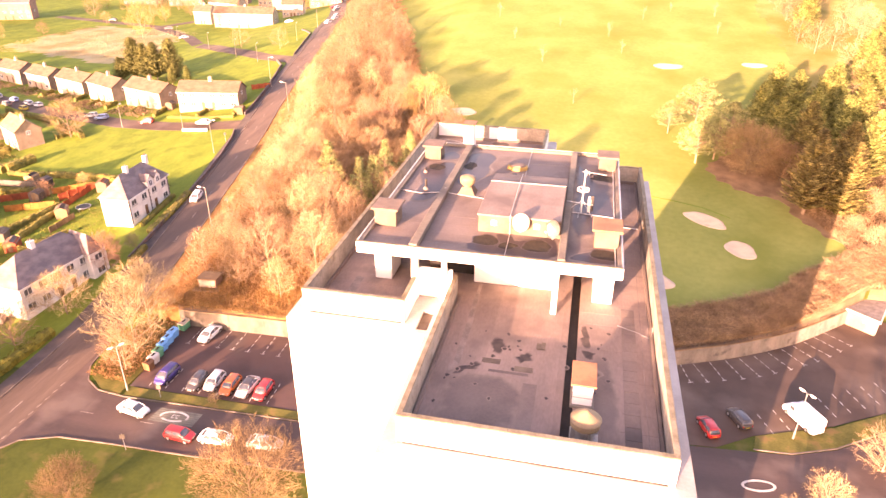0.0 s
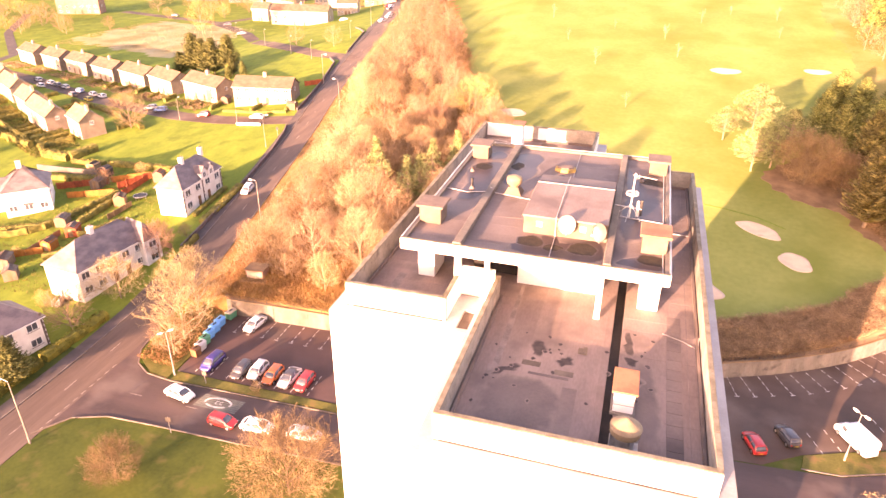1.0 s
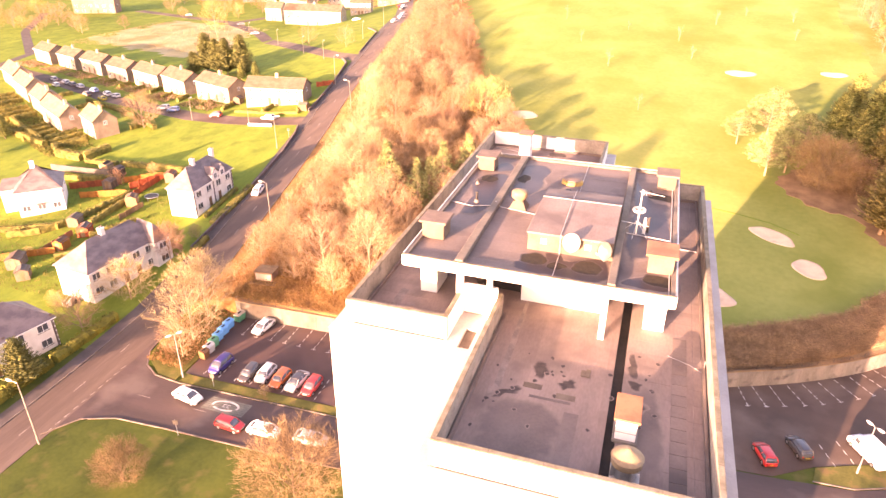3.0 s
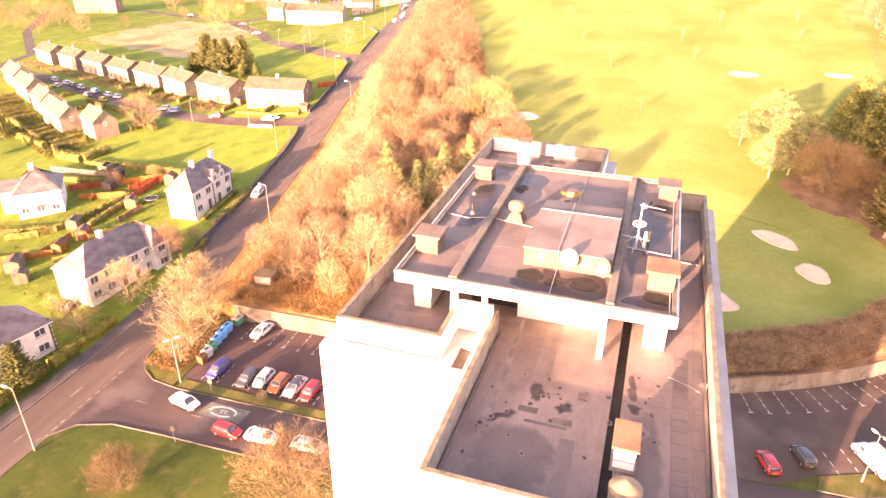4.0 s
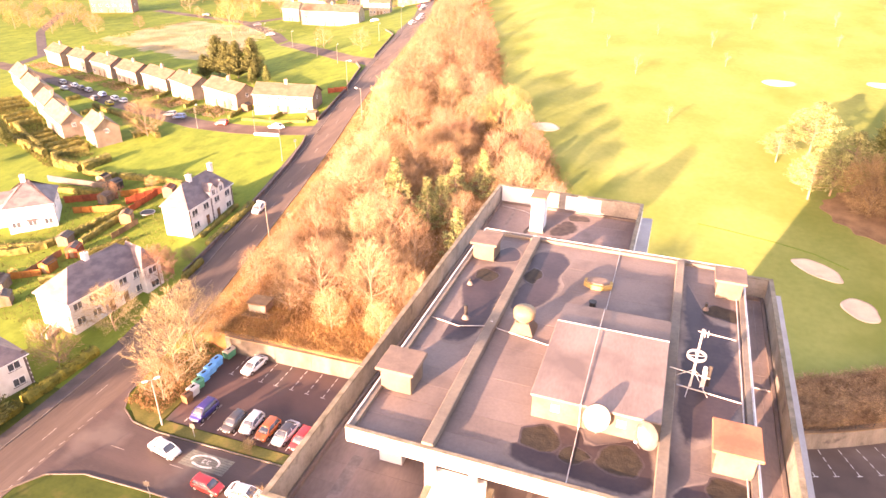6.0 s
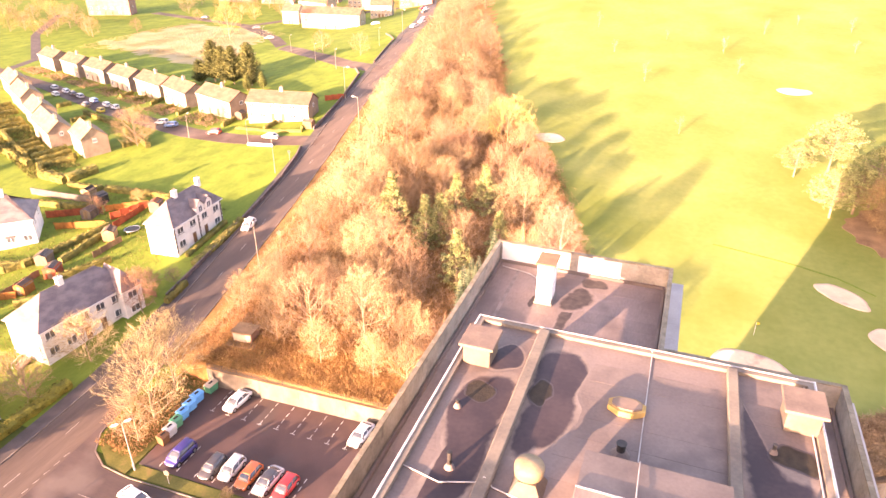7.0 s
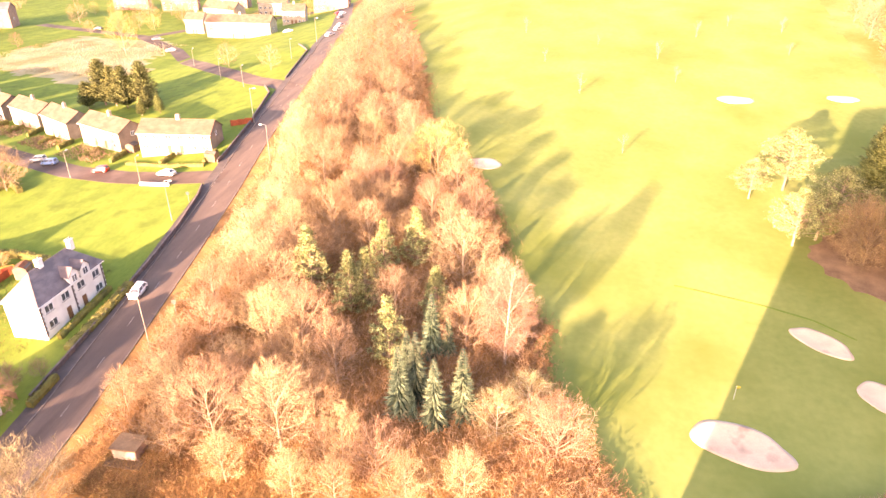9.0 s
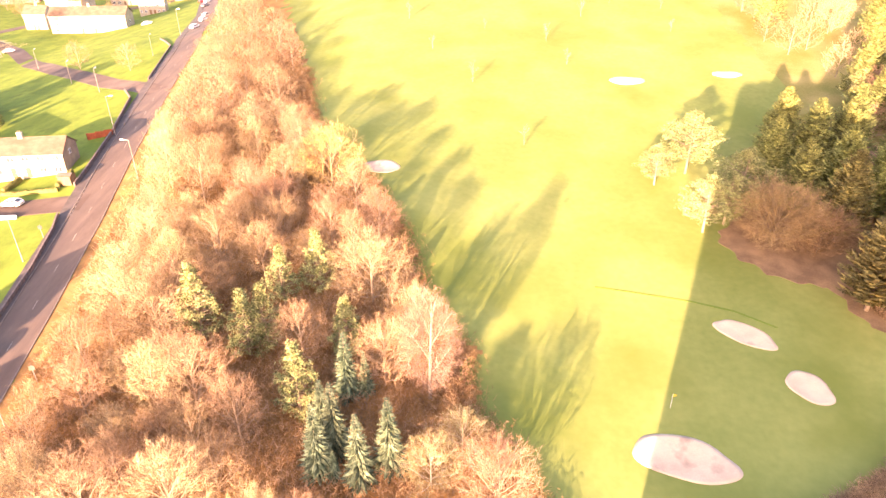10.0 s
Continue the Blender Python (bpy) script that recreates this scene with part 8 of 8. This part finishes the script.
# trees beyond the green
GREEN = "trees beyond the green"
for x, y, s, t in ((29.8, 139.0, 1.02, 0), (23.3, 134.8, 0.68, 70), (28.4, 120.6, 0.86, 150), (35.4, 126.2, 1.0, 220), (32.4, 123.0, 0.8, 290)):
    tree("broad_pine", x, y, s, t, "spreading pine beside the fairway", GREEN)
tree("dense", 38.2, 117.0, 1.22, 80, "broad brown bare tree in the tower's shade", GREEN, (DARKBARK, TWIG_DULL))
tree("dense", 44.6, 115.4, 0.9, 200, "brown bare tree in the tower's shade", GREEN, (DARKBARK, TWIG_RED))
# leaf colour split by light: browner in the tower's shade, yellower in sun
for x, y, s, t in ((48.8, 118.9, 0.97, 10), (46.6, 102.6, 1.05, 60), (49.5, 135.6, 1.0, 110), (55.4, 136.2, 1.0, 160), (56.9, 124.3, 0.95, 210), (42.6, 134.0, 0.86, 260), (54.4, 110.6, 0.95, 20), (62.0, 131.0, 1.02, 80), (46.6, 142.0, 0.95, 130), (59.0, 142.0, 1.0, 330), (60.7, 117.2, 0.95, 290), (52.6, 101.5, 0.95, 40), (51.6, 127.6, 0.95, 75), (44.6, 126.0, 0.85, 190)):
    tree("cypress", x, y, s, t, "dense olive conifer beyond the green", GREEN, (BARK, GOLDCYPRESS if y > 123 or x > 60 else CYPRESS_SHADE))
rng = random.Random(5)
for k in range(130):
    y = rng.uniform(92, 290)
    x = along([(92, 57), (110, 64), (140, 66), (160, 70), (180, 68), (200, 66), (235, 66), (290, 70)], y) + rng.random() ** 1.2 * 55
    kind = rng.choice(["cypress", "broad_pine", "ash", "oak", "upright"] if y < 170 else ["far", "far", "far", "pine", "cypress"])
    mats = (BARK, rng.choice([TWIG_PALE, TWIG, TWIG_RED])) if kind in ("ash", "oak", "upright", "far") else (BARK, GOLDCYPRESS) if kind == "cypress" and y < 170 else None
    if y > 170:
        far_tree(kind, x, y, rng.uniform(0.75, 1.1), rng.uniform(0, 360), mats[1] if mats else GOLDCYPRESS if kind == "cypress" else PINE, "far_trees")
    else:
        tree(kind, x, y, rng.uniform(0.75, 1.1), rng.uniform(0, 360), {"cypress": "olive-green conifer at the course's edge", "broad_pine": "spreading pine at the course's edge", "pine": "small pine at the course's edge"}.get(kind, "bare tree at the course's edge"), GREEN, mats)


rng = random.Random(19)
for k in range(70):
    x, y = rng.uniform(-420, -165), rng.uniform(296, 430)
    if x < -250 and rng.random() < 0.5:
        y = rng.uniform(225, 300)
        x = rng.uniform(-400, -296)
    if not any(abs(x - (a[0] + b[0]) / 2) < 19 and abs(y - (a[1] + b[1]) / 2 - 4) < 13 for a, b, *_ in FAR):
        far_tree("far", x, y, rng.uniform(0.7, 1.15), rng.uniform(0, 360), rng.choice([TWIG, TWIG_PALE, TWIG_GOLD, TWIG_RED]), "far_garden_trees")
for name, label in (("far_garden_trees", "distant bare trees among the hill houses"), ("far_wood", "distant bare wood climbing beside the road"), ("far_trees", "distant mixed trees at the course's edge")):
    V, F, K = FAR_WOOD[name]
    ob = raw(name, V, F, BARK)
    for m in FAR_LEAVES:
        ob.data.materials.append(m)
    ob.data.polygons.foreach_set("material_index", K)
    tagged(ob, label, "woodland", kind="stuff")


def scrub(name, places, height, width, mat, label, seed, count, blades=1.0):
    """Low brush: countless stems and leaves over an area."""
    rng = random.Random(seed)
    V, F = [], []
    for k in range(count):
        x, y = places(rng)
        z = ground_z(x, y) - 0.03
        p = Vector((x, y, z))
        h = height * rng.uniform(0.4, 1.1) * (0.6 + 0.8 * (noise.noise((x * 0.35, y * 0.35, 1.0)) * 0.5 + 0.5))
        a = rng.uniform(0, 6.28)
        q = p + Vector((math.cos(a) * h * 0.55, math.sin(a) * h * 0.55, h))
        sliver(V, F, p, q, width, rng)
        for j in range(2):
            r = p.lerp(q, rng.uniform(0.3, 0.8))
            b = rng.uniform(0, 6.28)
            sliver(V, F, r, r + Vector((math.cos(b), math.sin(b), rng.uniform(-0.1, 0.8))) * h * rng.uniform(0.25, 0.5), width * 1.3, rng)
    return tagged(raw(name, V, F, mat), label, "undergrowth", kind="stuff")


def belt_place(lo, hi):
    def at(r):
        y = r.uniform(lo, hi)
        return r.uniform(max(road_mid(y) + 5.8, -64 if y < 60 else -99), wood_right(y)), y
    return at


scrub("bramble", belt_place(53.2, 100), 1.0, 0.05, BRAMBLE, "tangled brown brambles on the woodland floor", 11, 34000)
scrub("thicket", belt_place(60, 128), 2.3, 0.05, TWIG, "thicket of thin bare stems between the trees", 21, 26000)
scrub("thicket", belt_place(128, 230), 2.6, 0.09, TWIG_RED, "thicket of thin bare stems between the trees", 22, 14000)
scrub("edge_brush", lambda r: (lambda y: (wood_right(y) + r.gauss(-0.6, 1.3), y))(r.uniform(60, 190)), 1.3, 0.06, BRAMBLE, "brown brush along the fairway's edge", 23, 9000)
scrub("bramble", belt_place(100, 200), 1.3, 0.11, BRAMBLE, "tangled brown brambles on the woodland floor", 12, 9000)
scrub("dead_grass", lambda r: (r.uniform(-58, 2), 53.2 + r.random() ** 1.5 * 9), 0.7, 0.045, REED, "tall straw-coloured dead grass above the wall", 13, 14000)


scrub("edge_brush", lambda r: (lambda y: (along([(84, 56), (98, 49), (104, 47), (112, 52), (125, 60)], y) + r.random() ** 1.4 * 26, y))(r.uniform(84, 128)), 1.7, 0.07, BEECH, "pale brown brush below the conifers", 41, 12000)
for x, y, s, t, k in ((57.0, 92.0, 0.7, 0, "stool"), (62.5, 97.0, 0.8, 80, "oak"), (59.5, 104.0, 0.75, 150, "stool"), (66.0, 108.0, 0.9, 220, "oak"), (54.2, 97.4, 0.5, 290, "stool"), (68.0, 95.0, 0.8, 40, "alder"), (72.5, 103.0, 0.9, 10, "ash")):
    tree(k, x, y, s, t, "pale bare shrub beside the conifers", GREEN, (BARK, TWIG_PALE))


def hedge_place(r):
    x = r.uniform(12, 58)
    return x, wall_y(x) + 0.6 + r.random() * (8.6 if x < 40 else 10)


scrub("beech_hedge", hedge_place, 1.7, 0.055, BEECH, "broad brown clipped hedge along the course", 14, 42000)
scrub("verge_brush", lambda r: (r.uniform(-62, -56), r.uniform(37, 52)), 0.8, 0.06, BRAMBLE, "brown brush below the roadside trees", 15, 2500)
scrub("meadow_grass", lambda r: (r.uniform(-260, -190), r.uniform(222, 285)), 0.6, 0.15, MEADOW, "pale dead meadow grass on the hill", 16, 5000)


def hedge(line, h, w, mat, label):
    """A clipped hedge: a leafy, uneven bank."""
    rng = random.Random(int(abs(line[0][0] * 13 + line[0][1])))
    V, F = [], []
    for (x0, y0), (x1, y1) in zip(line, line[1:]):
        d = Vector((x1 - x0, y1 - y0, 0))
        s = Vector((-d.y, d.x, 0)).normalized()
        n = max(int(d.length / 0.8), 1)
        rings = []
        for k in range(n + 1):
            p = Vector((x0, y0, 0)) + d * k / n
            z = ground_z(p.x, p.y)
            hh, ww = h * rng.uniform(0.85, 1.12), w * rng.uniform(0.85, 1.15) / 2
            rings.append(len(V))
            V += [p - s * ww * 0.9 + Vector((0, 0, z - 0.2)), p - s * ww + Vector((0, 0, z + hh * 0.7)), p - s * ww * 0.5 + Vector((0, 0, z + hh)), p + s * ww * 0.5 + Vector((0, 0, z + hh * 0.97)), p + s * ww + Vector((0, 0, z + hh * 0.7)), p + s * ww * 0.9 + Vector((0, 0, z - 0.2))]
        for a, b in zip(rings, rings[1:]):
            for i in range(5):
                F.append((a + i, b + i, b + i + 1, a + i + 1))
        F.append(tuple(rings[0] + i for i in range(6)))
        F.append(tuple(rings[-1] + i for i in range(5, -1, -1)))
        for k in range(int(d.length * (h + w) * 14)):
            t = rng.random()
            p = Vector((x0, y0, 0)) + d * t
            e = rng.choice([(-1, rng.random()), (1, rng.random()), (rng.uniform(-1, 1), 1.0)])
            q = p + s * e[0] * w / 2 + Vector((0, 0, ground_z(p.x, p.y) + e[1] * h))
            sliver(V, F, q, q + Vector((rng.uniform(-1, 1), rng.uniform(-1, 1), rng.uniform(-0.3, 1))) * 0.3, 0.22, rng)
    tagged(raw("hedge", V, F, mat), label, "hedge", "garden hedges")


DG = "dark green clipped garden hedge"
hedge([(-140.8, 99.3), (-131.3, 98.0), (-129.6, 105)], 1.8, 2.4, HEDGE, DG)
hedge([(-141.6, 109.9), (-147, 104), (-140.8, 99.3)], 1.5, 1.4, HEDGE, DG)
hedge([(-114.8, 60.5), (-109.6, 63.8), (-107.3, 67.4), (-103.5, 82.9)], 1.3, 1.1, HEDGE, "brown-green clipped garden hedge")
hedge([(-74.6, 32.4), (-74.2, 39.1), (-73.9, 44.2)], 1.25, 1.8, YELLOWHEDGE, "golden clipped hedge beside the footway")
hedge([(-75.0, 8.0), (-74.8, 24), (-74.6, 31.6)], 1.25, 1.8, YELLOWHEDGE, "golden clipped hedge beside the footway")
hedge([(-74.2, 64.5), (-74.6, 70.0)], 1.1, 1.0, HEDGE, DG)
hedge([(-98.0, 64.5), (-93.5, 72.5)], 1.2, 1.0, HEDGE, "brown-green clipped garden hedge")
hedge([(-77.2, 75.5), (-77.6, 84.0), (-78.4, 91.5)], 0.9, 1.6, HEDGE, "low dark shrubs in a front garden")
hedge([(-80.4, 77.5), (-80.8, 84), (-81.0, 90)], 0.8, 0.8, HEDGE, "low dark shrubs in a front garden")
hedge([(-86.6, 93.6), (-96.0, 95.4), (-105, 96.6), (-118, 96.4)], 1.3, 1.2, HEDGE, "brown-green hedge along the lawn's edge")
hedge([(-129.0, 96.4), (-119.0, 96.2)], 1.2, 1.2, HEDGE, "brown-green hedge along the lawn's edge")
for k, (a, b) in enumerate(ROW[:5]):
    hedge([(b[0] + 1.8, b[1] - 1), (b[0] + 0.5 + 1.2, b[1] - 6.5)], 1.2, 1.0, HEDGE, "clipped hedge between front gardens")
    hedge([((a[0] + b[0]) / 2, (a[1] + b[1]) / 2 - 1), ((a[0] + b[0]) / 2 - 0.6, (a[1] + b[1]) / 2 - 6)], 1.1, 0.9, HEDGE, "clipped hedge between front gardens")
hedge([(-112, 136.6), (-100, 135.4), (-91, 136.0)], 0.7, 0.7, HEDGE, "low clipped hedge along a pavement")
for k in range(4):
    b = Vector(((-139.8, 111.4), (-155.3, 115.1), (-177.0, 129.0), (-194.0, 139.4))[k])
    for j in range(3):
        p = b - u * (3 + j * 5)
        hedge([(p.x, p.y - 1.5), (p.x - 3.5, p.y - 9.5)], 1.4, 1.1, HEDGE, "clipped hedge between back gardens")
    hedge([(b.x + 4.2, b.y + 8.5), (b.x + 6.0, b.y + 12.5)], 1.3, 1.2, HEDGE, "clipped hedge beside a house")
hedge([(-128, 121), (-141, 129.5), (-158, 138), (-176, 146)], 1.2, 1.2, HEDGE, "clipped hedge along the side street")
hedge([(-176, 114), (-150, 104)], 1.6, 1.4, HEDGE, "tall dark hedge across the gardens")
hedge([(-182, 122), (-156, 108)], 1.5, 1.3, HEDGE, "tall dark hedge across the gardens")

BH = "brown-green clipped garden hedge"
hedge([(-102.2, 69.1), (-102.1, 78.9)], 1.2, 1.1, HEDGE, BH)
hedge([(-98.4, 56.2), (-92.5, 60.6), (-88.6, 64.2)], 1.2, 1.0, HEDGE, BH)
hedge([(-107.5, 66.4), (-112.8, 64.2), (-119.6, 61.4)], 1.2, 1.1, HEDGE, BH)
hedge([(-131.5, 86.6), (-121.0, 87.2), (-113.6, 88.8)], 1.2, 1.2, HEDGE, BH)
hedge([(-98.4, 93.2), (-92.0, 93.4), (-85.4, 93.0)], 1.0, 1.2, HEDGE, BH)
scrub("garden_weeds", lambda r: (r.uniform(-128, -84), r.uniform(46, 95)), 0.45, 0.10, HEDGE, "rough grass and weeds in the gardens", 31, 9000)


def front_garden(r):
    a, b = ROW[r.randrange(1, 8)]
    t, k = r.random(), r.uniform(1.5, 8.0)
    return a[0] + (b[0] - a[0]) * t - k * 0.4, a[1] + (b[1] - a[1]) * t - k * 0.9


def back_garden(r):
    t, k = r.random(), r.uniform(1.0, 12.0)
    return -136 - 75 * t - k * 0.5, 108 + 38 * t - k * 0.9


scrub("garden_shrubs", front_garden, 0.9, 0.18, BEECH, "brown winter shrubs in the front gardens", 32, 3200)
scrub("garden_shrubs", back_garden, 0.9, 0.16, HEDGE, "olive shrubs in the back gardens", 33, 5000)
